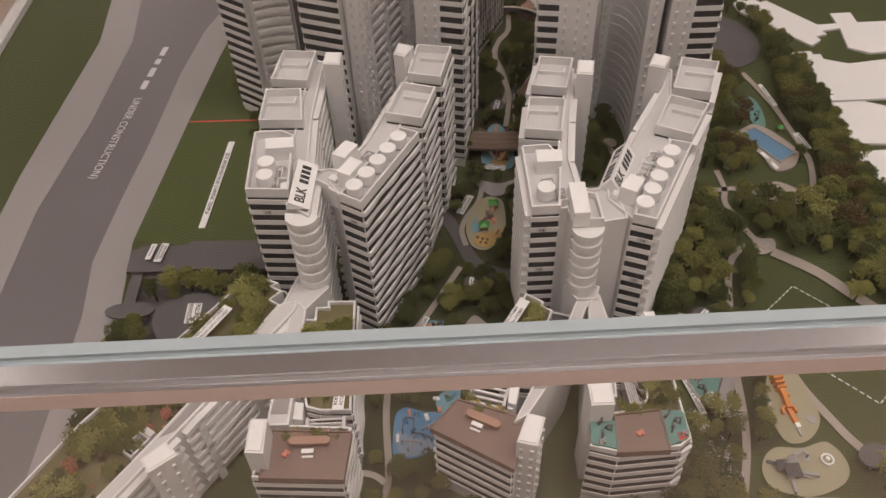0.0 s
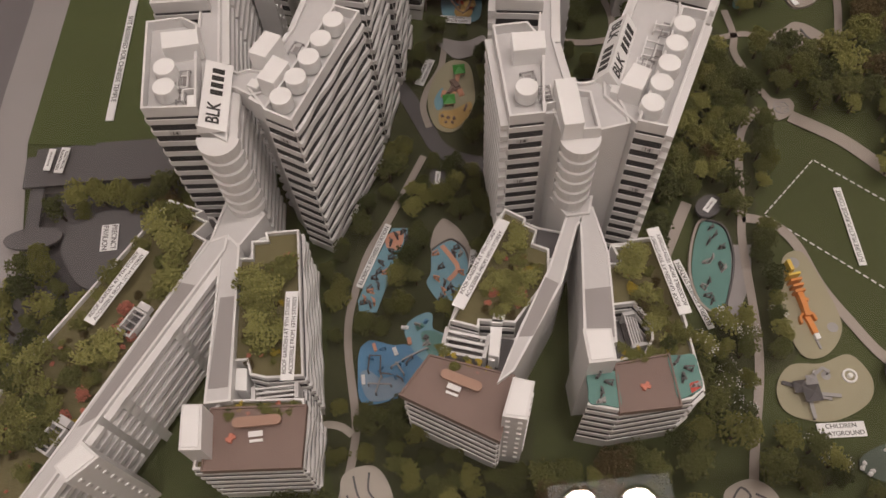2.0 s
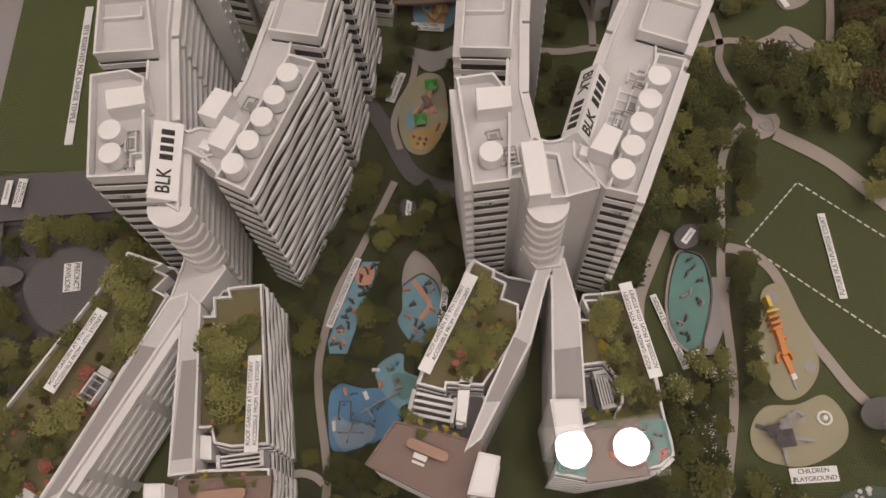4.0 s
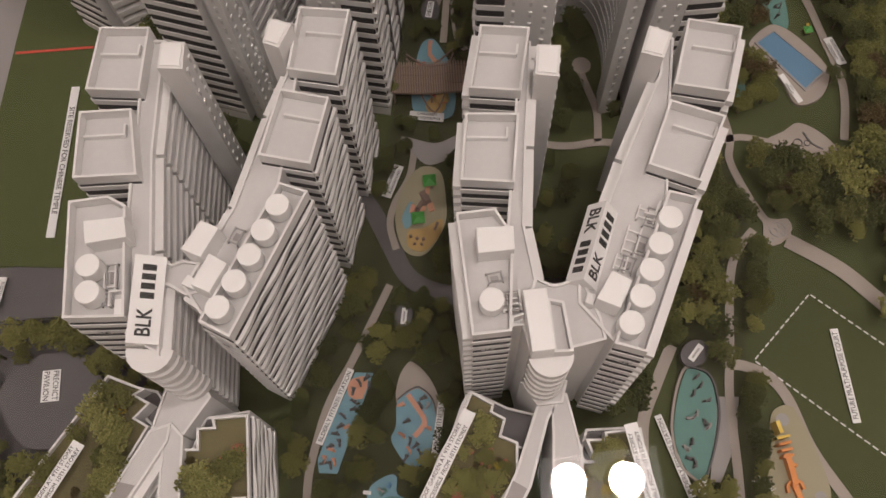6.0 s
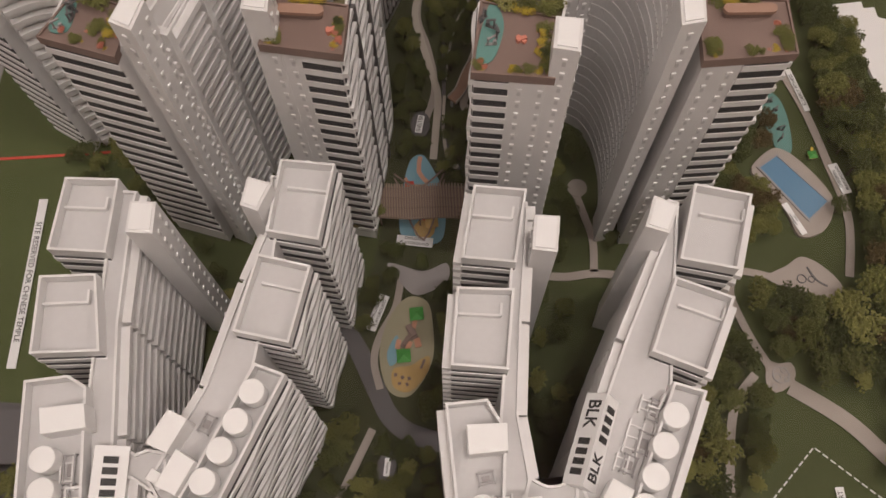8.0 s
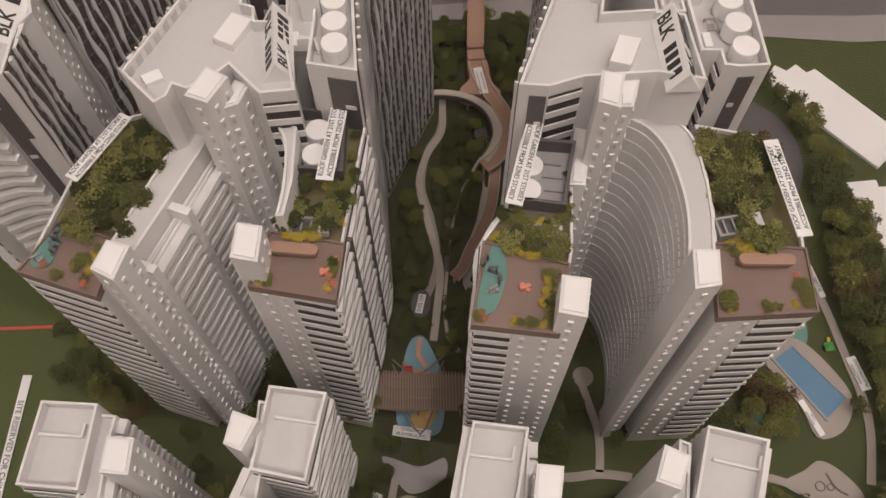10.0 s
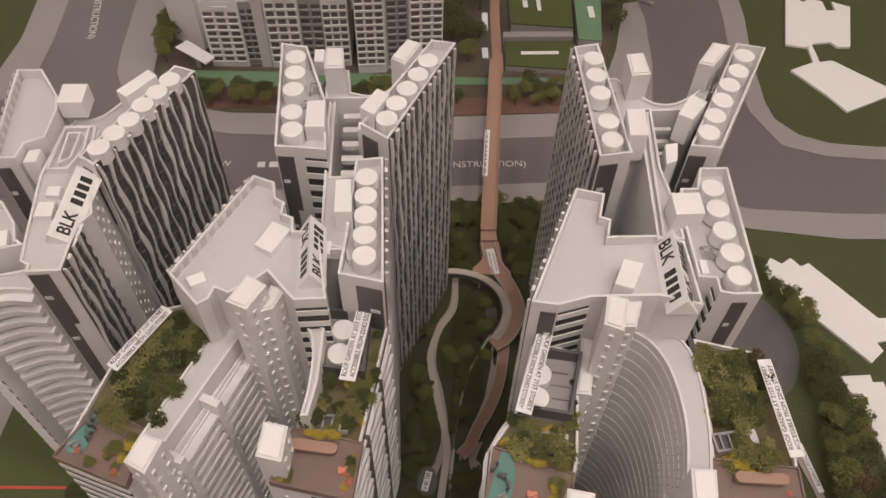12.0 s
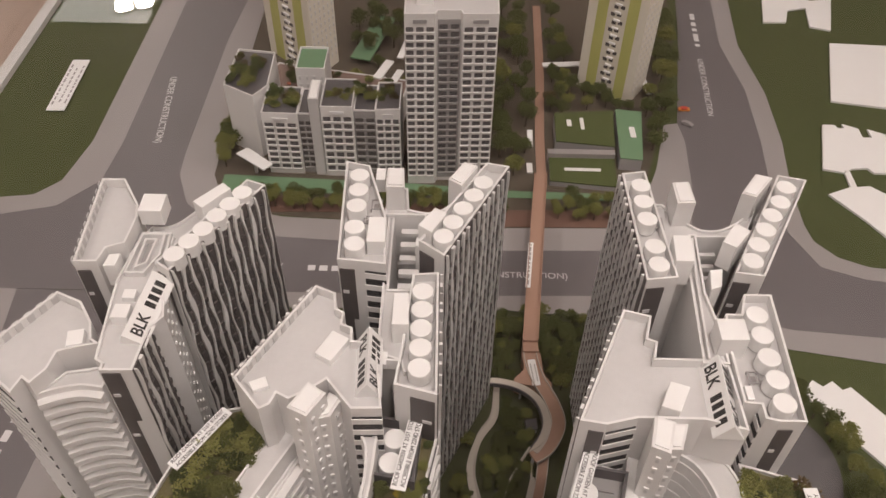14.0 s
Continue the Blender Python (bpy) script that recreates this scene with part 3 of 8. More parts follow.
sheet("pavement_5", [(-0.94, 2.065), (-0.785, 2.07), (-0.684, 2.097), (-0.618, 2.175), (-0.609, 2.304), (-0.615, 3.35), (-0.675, 3.35), (-0.675, 2.301), (-0.698, 2.172), (-0.74, 2.128), (-0.805, 2.118), (-0.94, 2.115)], 0.0017, PAVE, PV, "pavement")
sheet("pavement_6", [(0.81, 3.35), (0.787, 2.952), (0.765, 2.73), (0.784, 2.54), (0.774, 2.35), (0.756, 2.195), (0.757, 2.067), (0.794, 1.977), (0.87, 1.948), (0.958, 1.938), (1.32, 1.93), (1.32, 1.96), (0.97, 1.969), (0.885, 1.980), (0.835, 2.002), (0.800, 2.045), (0.794, 2.090), (0.800, 2.21), (0.820, 2.35), (0.828, 2.53), (0.810, 2.73), (0.833, 2.95), (0.86, 3.35)], 0.0017, PAVE, PV, "pavement")
SITE = surface("printed_bright_turf", (0.060, 0.078, 0.020), (0.080, 0.100, 0.030), 0.8, 900, 5, 0.2, mixed=0.3)
sheet("ground_site", [(-0.515, 1.041), (-0.45, 1.66), (-0.30, 1.66), (-0.25, 1.36), (-0.25, 1.0)], 0.0014, SITE, "plain green reserved plot", "ground")
sheet("ground_line", strip([(-0.475, 1.365), (-0.40, 1.362), (-0.26, 1.358)], 0.004), 0.0024, RED, "thin red boundary line", "line")


# ---- the four cross-shaped blocks ----
def block(x, y, label):
    return thing("apartment_block", x, y, 0.0, label, "building", "apartment blocks")


def turret(b, x, y, r, z0, z1, yaw0, yaw1, n=10):
    """The rounded stair bay under a roof sign, ringed by curved ledges."""
    arc = [(x + r * math.cos(yaw0 + (yaw1 - yaw0) * k / n), y + r * math.sin(yaw0 + (yaw1 - yaw0) * k / n)) for k in range(n + 1)]
    part("stair_bay", prism(bmesh.new(), arc, z0, z1 - 0.008), WHITE, b)
    big = [(x + (p[0] - x) * 1.16, y + (p[1] - y) * 1.16) for p in arc]
    for k in range(int((z1 - z0) / STOREY)):
        z = z1 - STOREY * (k + 0.55)
        part("curved_ledge", prism(bmesh.new(), big, z, z + STOREY * 0.5), WHITE, b)


def roof_sign(x0, y0, x1, y1, z, width, height, letters, label, tail, ridge=0.0):
    """A tent-shaped roof sign with the block letters on both slopes; ridge sets the top edge off the middle."""
    a, c = Vector((x0, y0)), Vector((x1, y1))
    d = (c - a).normalized()
    out = Vector((d.y, -d.x))
    m = (a + c) / 2
    yaw = math.atan2(d.y, d.x)
    t = thing("roof_sign", m.x, m.y, z, label, "sign", "block roof signs")
    bm = bmesh.new()
    rows = [[bm.verts.new((*(p + out * e), z + k)) for e, k in ((-width / 2, 0), (width / 2, 0), (ridge, height))] for p in (a, c)]
    bm.faces.new(rows[0][::-1])
    bm.faces.new(rows[1])
    for k in range(3):
        bm.faces.new((rows[0][k], rows[0][(k + 1) % 3], rows[1][(k + 1) % 3], rows[1][k]))
    bmesh.ops.recalc_face_normals(bm, faces=bm.faces)
    part("tent", bm, CAP, t)
    length = (c - a).length
    for side in (1, -1):
        w = yaw if side > 0 else yaw + math.pi
        o2 = Vector((math.sin(w), -math.cos(w)))
        dd = Vector((math.cos(w), math.sin(w)))
        half = width / 2 - ridge * side
        slope = math.degrees(math.atan2(height, half))
        mid = (ridge * side + width / 2) / 2
        q = m - dd * length * 0.27 + o2 * mid
        size = math.hypot(half, height) * (0.80 if ridge == 0 else 0.66)
        lettering("BLK", size, q.x, q.y, z + height / 2 + 0.0004, w, INK, t, tilt=slope, stretch=length * 0.34 / (size * 1.85), bold=0.0003)
        bm = bmesh.new()
        for k in range(tail):
            f = (0.005 + 0.108 * k) * length
            p = m + dd * (f + 0.03 * length) + o2 * mid
            bb = bmesh.new()
            box(bb, 0, 0, -0.0001, length * 0.070, size * 0.66, 0.0004)
            bb.transform(pose(p.x, p.y, z + height / 2 + 0.0002, 0, 0, math.degrees(w)) @ pose(0, 0, 0, slope))
            me = bpy.data.meshes.new("tmp")
            bb.to_mesh(me)
            bb.free()
            bm.from_mesh(me)
            bpy.data.meshes.remove(me)
        part("number_bars", bm, INK, t, "plain black bars in place of the number")
    return t


def ladder_frame(b, x, y, z, sx, sy, n, yaw):
    """A roof frame of two rails and cross bars."""
    c, s = math.cos(yaw), math.sin(yaw)
    for e in (-1, 1):
        part("frame_rail", box(bmesh.new(), x + c * e * sx / 2, y + s * e * sx / 2, z, 0.0014, sy, 0.0050, yaw), WHITE, b)
    for k in range(n):
        f = sy * ((k + 0.5) / n - 0.5)
        part("frame_bar", box(bmesh.new(), x - s * f, y + c * f, z + 0.0030, sx, 0.0014, 0.0014, yaw), WHITE, b)


H1, H2, H3 = 0.266, 0.268, 0.267
A = block(0.23, 0.88, "white block of tall stepped wings with low garden wings in front")
wing(A, [(0.119, 0.792), (0.154, 0.792), (0.168, 0.883), (0.155, 0.911), (0.118, 0.911)], H1, "bpppr")
wing(A, [(0.126, 0.943), (0.176, 0.934), (0.191, 1.008), (0.139, 1.015)], H2, "bppr")
wing(A, [(0.146, 1.043), (0.196, 1.033), (0.216, 1.107), (0.166, 1.117)], H3, "bpbr")
wing(A, [(0.150, 0.80), (0.169, 0.80), (0.184, 0.842), (0.181, 0.897), (0.195, 0.982), (0.215, 1.085), (0.217, 1.100), (0.205, 1.102), (0.165, 0.90)], 0.262, "pprrrrp", rim=0.005)
wing(A, [(0.240, 0.771), (0.267, 0.760), (0.344, 0.899), (0.317, 0.910)], H1, "brpp")
wing(A, [(0.303, 0.938), (0.348, 0.914), (0.387, 0.980), (0.338, 1.005)], H2, "brpp")
wing(A, [(0.346, 1.022), (0.397, 1.006), (0.428, 1.080), (0.376, 1.097)], H3, "brbp")
wing(A, [(0.258, 0.800), (0.3195, 0.912), (0.335, 0.98), (0.362, 1.085), (0.352, 1.09), (0.339, 1.045), (0.285, 0.954), (0.242, 0.874), (0.222, 0.842), (0.218, 0.815), (0.243, 0.775)], 0.262, "ppppprrrp", rim=0.005)
wing(A, smooth_line([(0.184, 0.845), (0.198, 0.836), (0.214, 0.838), (0.224, 0.846)], 5) + [(0.236, 0.80), (0.2375, 0.779), (0.205, 0.7745), (0.168, 0.7755), (0.164, 0.81)], 0.2606, "", rim=0.005)
roof_box(A, [(0.168, 0.770), (0.188, 0.770), (0.189, 0.826), (0.168, 0.826)], 0.262, 0.287)
wing(A, [(0.188, 0.770), (0.205, 0.769), (0.204, 0.815), (0.1895, 0.820)], 0.2665, "", rim=0.010, base=0.15)
turret(A, 0.187, 0.772, 0.0175, 0.14, 0.262, math.pi * 1.02, math.pi * 1.98)
core(A, [(0.209, 1.036), (0.231, 1.031), (0.239, 1.066), (0.216, 1.070)], 0.302, "phph")
core(A, [(0.314, 1.048), (0.334, 1.039), (0.349, 1.066), (0.328, 1.078)], 0.302, "pphp")
roof_box(A, [(0.133, 0.864), (0.166, 0.864), (0.168, 0.887), (0.134, 0.889)], H1, 0.290)
roof_box(A, [(0.230, 0.810), (0.249, 0.799), (0.264, 0.823), (0.248, 0.834)], 0.262, 0.290)
tanks(A, [(0.140, 0.821), (0.257, 0.786), (0.271, 0.809), (0.284, 0.832), (0.297, 0.856), (0.311, 0.880)], 0.2705)
wing(A, [(-0.013, 0.574), (0.074, 0.520), (0.096, 0.578), (0.018, 0.611), (0.012, 0.607)], 0.128, "bbppv", rim=0.008, roof=MOSS)
wing(A, [(0.0195, 0.6117), (0.0945, 0.5795), (0.112, 0.612), (0.109, 0.634), (0.073, 0.641), (0.070, 0.633), (0.0425, 0.6445)], 0.100, "ppppppb", rim=0.0, roof=SLATE)
wing(A, [(0.041, 0.647), (0.0695, 0.6355), (0.0715, 0.6435), (0.108, 0.6365), (0.152, 0.685), (0.157, 0.718), (0.141, 0.727), (0.148, 0.743), (0.135, 0.752), (0.138, 0.759), (0.116, 0.775), (0.062, 0.683)], 0.128, "bpb" + "p" * 7 + "vv", rim=0.008, roof=MOSS)
roof_box(A, [(0.076, 0.606), (0.086, 0.602), (0.094, 0.634), (0.082, 0.636)], 0.100, 0.134)
wing(A, [(0.080, 0.572), (0.099, 0.583), (0.163, 0.673), (0.190, 0.737), (0.203, 0.752), (0.182, 0.756), (0.150, 0.690), (0.112, 0.630)], 0.142, "", rim=0.002)
wing(A, [(0.165, 0.542), (0.197, 0.532), (0.269, 0.536), (0.283, 0.546), (0.281, 0.719), (0.244, 0.719), (0.244, 0.712), (0.224, 0.714), (0.2295, 0.692), (0.214, 0.694), (0.206, 0.644), (0.2335, 0.644), (0.2465, 0.619), (0.2425, 0.603), (0.232, 0.5885), (0.1935, 0.584)], 0.128, "bbvvppppppbbpppp", rim=0.008, roof=MOSS)
wing(A, [(0.196, 0.586), (0.231, 0.590), (0.241, 0.604), (0.245, 0.619), (0.233, 0.642), (0.207, 0.642)], 0.100, "", rim=0.0, roof=SLATE)
wing(A, [(0.172, 0.600), (0.206, 0.600), (0.218, 0.700), (0.212, 0.760), (0.196, 0.760), (0.191, 0.720)], 0.142, "", rim=0.002)
wing(A, [(0.180, 0.750), (0.206, 0.750), (0.214, 0.772), (0.166, 0.776)], 0.1445, "", rim=0.003)
core(A, [(0.168, 0.571), (0.195, 0.571), (0.196, 0.604), (0.168, 0.607)], 0.174, "pppp")
core(A, [(0.078, 0.530), (0.101, 0.524), (0.114, 0.560), (0.094, 0.567)], 0.172, "hhpp")

B = block(-0.15, 0.85, "white block with wavy balcony ledges and low garden wings in front")
wing(B, [(-0.243, 0.850), (-0.187, 0.845), (-0.190, 0.956), (-0.207, 0.968), (-0.245, 0.967)], H1, "bpppb")
wing(B, [(-0.242, 0.990), (-0.180, 0.986), (-0.188, 1.061), (-0.240, 1.064)], H2, "bppb")
wing(B, [(-0.236, 1.090), (-0.181, 1.081), (-0.173, 1.158), (-0.225, 1.165)], H3, "bppb")
wing(B, [(-0.200, 0.846), (-0.169, 0.850), (-0.169, 0.913), (-0.171, 1.017), (-0.163, 1.136), (-0.160, 1.150), (-0.183, 1.154), (-0.192, 1.0)], 0.262, "prrrrp", rim=0.005)
wing(B, [(-0.121, 0.833), (-0.093, 0.815), (-0.018, 0.950), (-0.045, 0.963)], H1, "bvpp")
wing(B, [(-0.064, 0.993), (-0.014, 0.977), (0.008, 1.049), (-0.041, 1.066)], H2, "bvpp")
wing(B, [(-0.033, 1.088), (0.016, 1.074), (0.035, 1.153), (-0.018, 1.164)], H3, "bvbp")
wing(B, [(-0.139, 0.872), (-0.119, 0.837), (-0.048, 0.963), (-0.040, 1.0), (-0.015, 1.150), (-0.030, 1.155), (-0.036, 1.094), (-0.056, 1.048), (-0.092, 0.949)], 0.262, "pppppprrr", rim=0.005)
wing(B, [(-0.192, 0.834), (-0.160, 0.810), (-0.157, 0.880), (-0.169, 0.905)], 0.261, "pr", rim=0.004)
wing(B, [(-0.170, 0.906), (-0.163, 0.906), (-0.150, 0.897), (-0.140, 0.900), (-0.126, 0.896), (-0.119, 0.866), (-0.137, 0.864), (-0.153, 0.876), (-0.168, 0.880)], 0.2605, "", rim=0.005, base=0.235)
part("link_wall", prism(bmesh.new(), strip([(-0.138, 0.862), (-0.126, 0.852)], 0.004, 1), 0.235, 0.2655), WHITE, B)
roof_box(B, [(-0.140, 0.874), (-0.129, 0.868), (-0.124, 0.876), (-0.134, 0.883)], 0.26, 0.270)
turret(B, -0.170, 0.818, 0.0190, 0.13, 0.262, math.pi * 0.95, math.pi * 1.95)
core(B, [(-0.156, 1.090), (-0.131, 1.086), (-0.129, 1.118), (-0.153, 1.121)], 0.302, "phpp")
core(B, [(-0.052, 1.107), (-0.036, 1.099), (-0.022, 1.126), (-0.045, 1.136)], 0.302, "pppp")
roof_box(B, [(-0.134, 0.900), (-0.116, 0.890), (-0.099, 0.917), (-0.116, 0.927)], 0.262, 0.290)
roof_box(B, [(-0.125, 0.865), (-0.108, 0.855), (-0.092, 0.881), (-0.108, 0.893)], 0.262, 0.290)
roof_box(B, [(-0.222, 0.916), (-0.184, 0.918), (-0.187, 0.939), (-0.225, 0.939)], H1, 0.290)
tanks(B, [(-0.102, 0.842), (-0.087, 0.865), (-0.073, 0.889), (-0.060, 0.912), (-0.046, 0.936), (-0.219, 0.870), (-0.220, 0.896)], 0.2705)
wing(B, [(-0.261, 0.835), (-0.441, 0.604), (-0.520, 0.470), (-0.440, 0.432), (-0.345, 0.566), (-0.216, 0.776), (-0.230, 0.786), (-0.215, 0.800), (-0.231, 0.810), (-0.221, 0.815)], 0.128, "bb", rim=0.007, roof=MOSS)
wing(B, [(-0.440, 0.430), (-0.412, 0.440), (-0.315, 0.581), (-0.193, 0.757), (-0.190, 0.775), (-0.212, 0.770), (-0.346, 0.567)], 0.142, "prr", rim=0.002)
for f in (0.10, 0.50):
    ra, rb = Vector((-0.315, 0.581)), Vector((-0.193, 0.757))
    dv = (rb - ra).normalized()
    part("pilaster", slab_on(bmesh.new(), ra, rb, Vector((dv.y, -dv.x)), -0.001, 0.008, 0.0, 0.139, f, f + 0.05), WHITE, B)
wing(B, [(-0.212, 0.772), (-0.178, 0.762), (-0.150, 0.798), (-0.160, 0.815), (-0.195, 0.822)], 0.137, "", rim=0.003)
wing(B, [(-0.186, 0.750), (-0.167, 0.748), (-0.167, 0.769), (-0.150, 0.768), (-0.152, 0.778), (-0.114, 0.777), (-0.113, 0.605), (-0.151, 0.607), (-0.168, 0.613), (-0.171, 0.629), (-0.188, 0.630)], 0.128, "pppppvbbppp", rim=0.007, roof=MOSS)
wing(B, [(-0.185, 0.627), (-0.173, 0.626), (-0.169, 0.611), (-0.152, 0.605), (-0.116, 0.603), (-0.116, 0.584), (-0.190, 0.592)], 0.100, "ppppb", rim=0.0, roof=SLATE)
wing(B, [(-0.113, 0.582), (-0.113, 0.571), (-0.119, 0.515), (-0.223, 0.523), (-0.212, 0.575), (-0.195, 0.590)], 0.128, "vvbpp", rim=0.007, roof=MOSS)
wing(B, [(-0.212, 0.585), (-0.185, 0.585), (-0.178, 0.760), (-0.190, 0.775), (-0.200, 0.750)], 0.140, "", rim=0.002)
core(B, [(-0.224, 0.532), (-0.203, 0.530), (-0.203, 0.574), (-0.223, 0.576)], 0.174, "pppp")
core(B, [(-0.340, 0.531), (-0.327, 0.514), (-0.298, 0.535), (-0.316, 0.552)], 0.172, "hhpp")

for b, x, y, z, sx, sy, n, yaw in ((A, 0.158, 0.822, 0.2675, 0.016, 0.020, 4, 0.0), (A, 0.276, 0.868, 0.2635, 0.012, 0.030, 3, -0.45), (A, 0.262, 0.848, 0.2635, 0.010, 0.016, 2, -0.45), (A, 0.295, 0.893, 0.2635, 0.016, 0.016, 2, -0.45), (B, -0.205, 0.886, 0.2675, 0.010, 0.030, 2, 0.0)):
    ladder_frame(b, x, y, z, sx, sy, n, yaw)
part("roof_upstand", prism(bmesh.new(), strip([(0.309, 0.902), (0.301, 0.889), (0.292, 0.893)], 0.0022, 1), 0.2625, 0.274), WHITE, A)
part("roof_upstand", prism(bmesh.new(), strip([(0.1545, 0.796), (0.157, 0.806), (0.167, 0.808)], 0.0022, 1), 0.2625, 0.276), WHITE, A)
part("roof_upstand", prism(bmesh.new(), strip([(-0.188, 0.872), (-0.203, 0.872), (-0.203, 0.858)], 0.0022, 1), 0.2675, 0.276), WHITE, B)
roof_box(B, [(-0.198, 0.849), (-0.190, 0.848), (-0.190, 0.864), (-0.198, 0.864)], 0.266, 0.276)
roof_box(A, [(0.222, 0.812), (0.229, 0.808), (0.233, 0.818), (0.226, 0.821)], 0.2606, 0.276)

# lower steps behind the garden parapets, grey ridge patches and roof upstands
for q in ([(0.121, 0.777), (0.142, 0.722), (0.165, 0.712), (0.180, 0.748), (0.152, 0.758), (0.140, 0.766)],):
    wing(A, q, 0.112, "", rim=0.003, roof=SLATE)
wing(A, [(0.277, 0.724), (0.229, 0.727), (0.218, 0.702), (0.226, 0.688), (0.270, 0.700)], 0.112, "", rim=0.003, roof=SLATE)
wing(B, [(-0.252, 0.829), (-0.240, 0.800), (-0.212, 0.772), (-0.204, 0.800), (-0.215, 0.817)], 0.112, "", rim=0.003, roof=SLATE)
wing(B, [(-0.181, 0.745), (-0.118, 0.745), (-0.117, 0.785), (-0.164, 0.783)], 0.112, "", rim=0.003, roof=SLATE)
for b, q, z in ((A, [(0.108, 0.618), (0.123, 0.617), (0.1585, 0.672), (0.146, 0.681)], 0.142), (A, [(0.177, 0.606), (0.2045, 0.606), (0.2115, 0.662), (0.184, 0.662)], 0.142),
                (B, [(-0.335, 0.575), (-0.318, 0.583), (-0.225, 0.717), (-0.240, 0.722)], 0.142), (B, [(-0.208, 0.60), (-0.188, 0.60), (-0.183, 0.70), (-0.198, 0.70)], 0.140)):
    part("ridge_patch", prism(bmesh.new(), q, z + 0.0008, z + 0.0021), PAVE, b, "grey patch on the garden ridge")


def upstand(b, q, z, f, u0=0.06, u1=0.80):
    """A low inner wall with a return across a wing's roof."""
    q = [Vector(p) for p in q]
    l, r = q[0].lerp(q[3], f), q[1].lerp(q[2], f)
    a, c = l.lerp(r, u0), l.lerp(r, u1)
    e = c + (q[3] - q[0]) * 0.16
    part("roof_upstand", prism(bmesh.new(), strip([tuple(a), tuple(c)], 0.0022, 1), z + 0.0012, z + 0.0075), WHITE, b)
    part("roof_upstand", prism(bmesh.new(), strip([tuple(c), tuple(e)], 0.0022, 1), z + 0.0012, z + 0.0078), WHITE, b)


upstand(A, [(0.126, 0.943), (0.176, 0.934), (0.191, 1.008), (0.139, 1.015)], H2, 0.68)
upstand(A, [(0.146, 1.043), (0.196, 1.033), (0.216, 1.107), (0.166, 1.117)], H3, 0.62)
upstand(A, [(0.303, 0.938), (0.348, 0.914), (0.387, 0.980), (0.338, 1.005)], H2, 0.70, 0.2, 0.94)
upstand(A, [(0.346, 1.022), (0.397, 1.006), (0.428, 1.080), (0.376, 1.097)], H3, 0.66, 0.2, 0.94)
upstand(B, [(-0.242, 0.990), (-0.180, 0.986), (-0.188, 1.061), (-0.240, 1.064)], H2, 0.66)
upstand(B, [(-0.236, 1.090), (-0.181, 1.081), (-0.173, 1.158), (-0.225, 1.165)], H3, 0.62)
upstand(B, [(-0.064, 0.993), (-0.014, 0.977), (0.008, 1.049), (-0.041, 1.066)], H2, 0.68, 0.2, 0.94)
upstand(B, [(-0.033, 1.088), (0.016, 1.074), (0.035, 1.153), (-0.018, 1.164)], H3, 0.66, 0.2, 0.94)

T1, T2 = 0.478, 0.462
D = block(0.0, 1.40, "tall white and charcoal block with roof garden arms")
wing(D, [(-0.202, 1.237), (-0.136, 1.210), (-0.122, 1.241), (-0.062, 1.371), (-0.095, 1.400), (-0.135, 1.390), (-0.174, 1.325)], 0.390, "bppppbb", rim=0.006, roof=MOSS)
wing(D, [(-0.128, 1.213), (-0.117, 1.222), (-0.047, 1.362), (-0.058, 1.385), (-0.078, 1.360), (-0.134, 1.240)], 0.404, "", rim=0.003)
wing(D, [(-0.1165, 1.2215), (-0.104, 1.225), (-0.040, 1.365), (-0.0465, 1.3615)], 0.384, "pr", rim=0)
wing(D, [(-0.011, 1.213), (0.020, 1.205), (0.055, 1.195), (0.087, 1.361), (0.090, 1.372), (0.030, 1.380), (0.019, 1.332), (0.005, 1.252)], 0.390, "hbvpp", rim=0.006, roof=MOSS)
core(D, [(-0.126, 1.213), (-0.107, 1.202), (-0.097, 1.231), (-0.116, 1.238)], 0.440, "hhpp")
core(D, [(-0.019, 1.215), (0.003, 1.209), (0.006, 1.241), (-0.015, 1.246)], 0.440, "phpp")
core(D, [(-0.049, 1.336), (-0.030, 1.327), (-0.015, 1.352), (-0.033, 1.364)], 0.489, "hhpp")
core(D, [(-0.026, 1.338), (-0.012, 1.342), (-0.003, 1.362), (-0.016, 1.368)], 0.466, "hhpp")
for f in (0.04, 0.42, 0.92):
    ra, rb = Vector((-0.104, 1.225)), Vector((-0.040, 1.365))
    dv = (rb - ra).normalized()
    part("pilaster", slab_on(bmesh.new(), ra, rb, Vector((dv.y, -dv.x)), -0.013, 0.0110, 0.0, 0.400, f, f + 0.05), WHITE, D)
wing(D, smooth_line([(-0.012, 1.360), (0.004, 1.354), (0.016, 1.340), (0.020, 1.318), (0.018, 1.283), (0.013, 1.256)], 5) + [(0.020, 1.256), (0.027, 1.29), (0.03, 1.344), (-0.005, 1.37)], 0.425, "s" * 25, rim=0.003)
wing(D, [(-0.108, 1.377), (-0.044, 1.495), (-0.022, 1.485), (-0.019, 1.465), (-0.010, 1.459), (-0.011, 1.445), (0.000, 1.440), (0.001, 1.424), (0.025, 1.422), (0.036, 1.346), (0.007, 1.345), (-0.019, 1.377), (-0.034, 1.364), (-0.052, 1.354), (-0.064, 1.360), (-0.068, 1.348), (-0.078, 1.342)], T2, "wppppppppb", rim=0.013)
parapet_panels(D, (-0.044, 1.495), (-0.108, 1.377), T2, 0.013)
wing(D, [(0.057, 1.514), (0.085, 1.517), (0.087, 1.362), (0.045, 1.373), (0.050, 1.420)], T2, "pwkpp", rim=0.013)
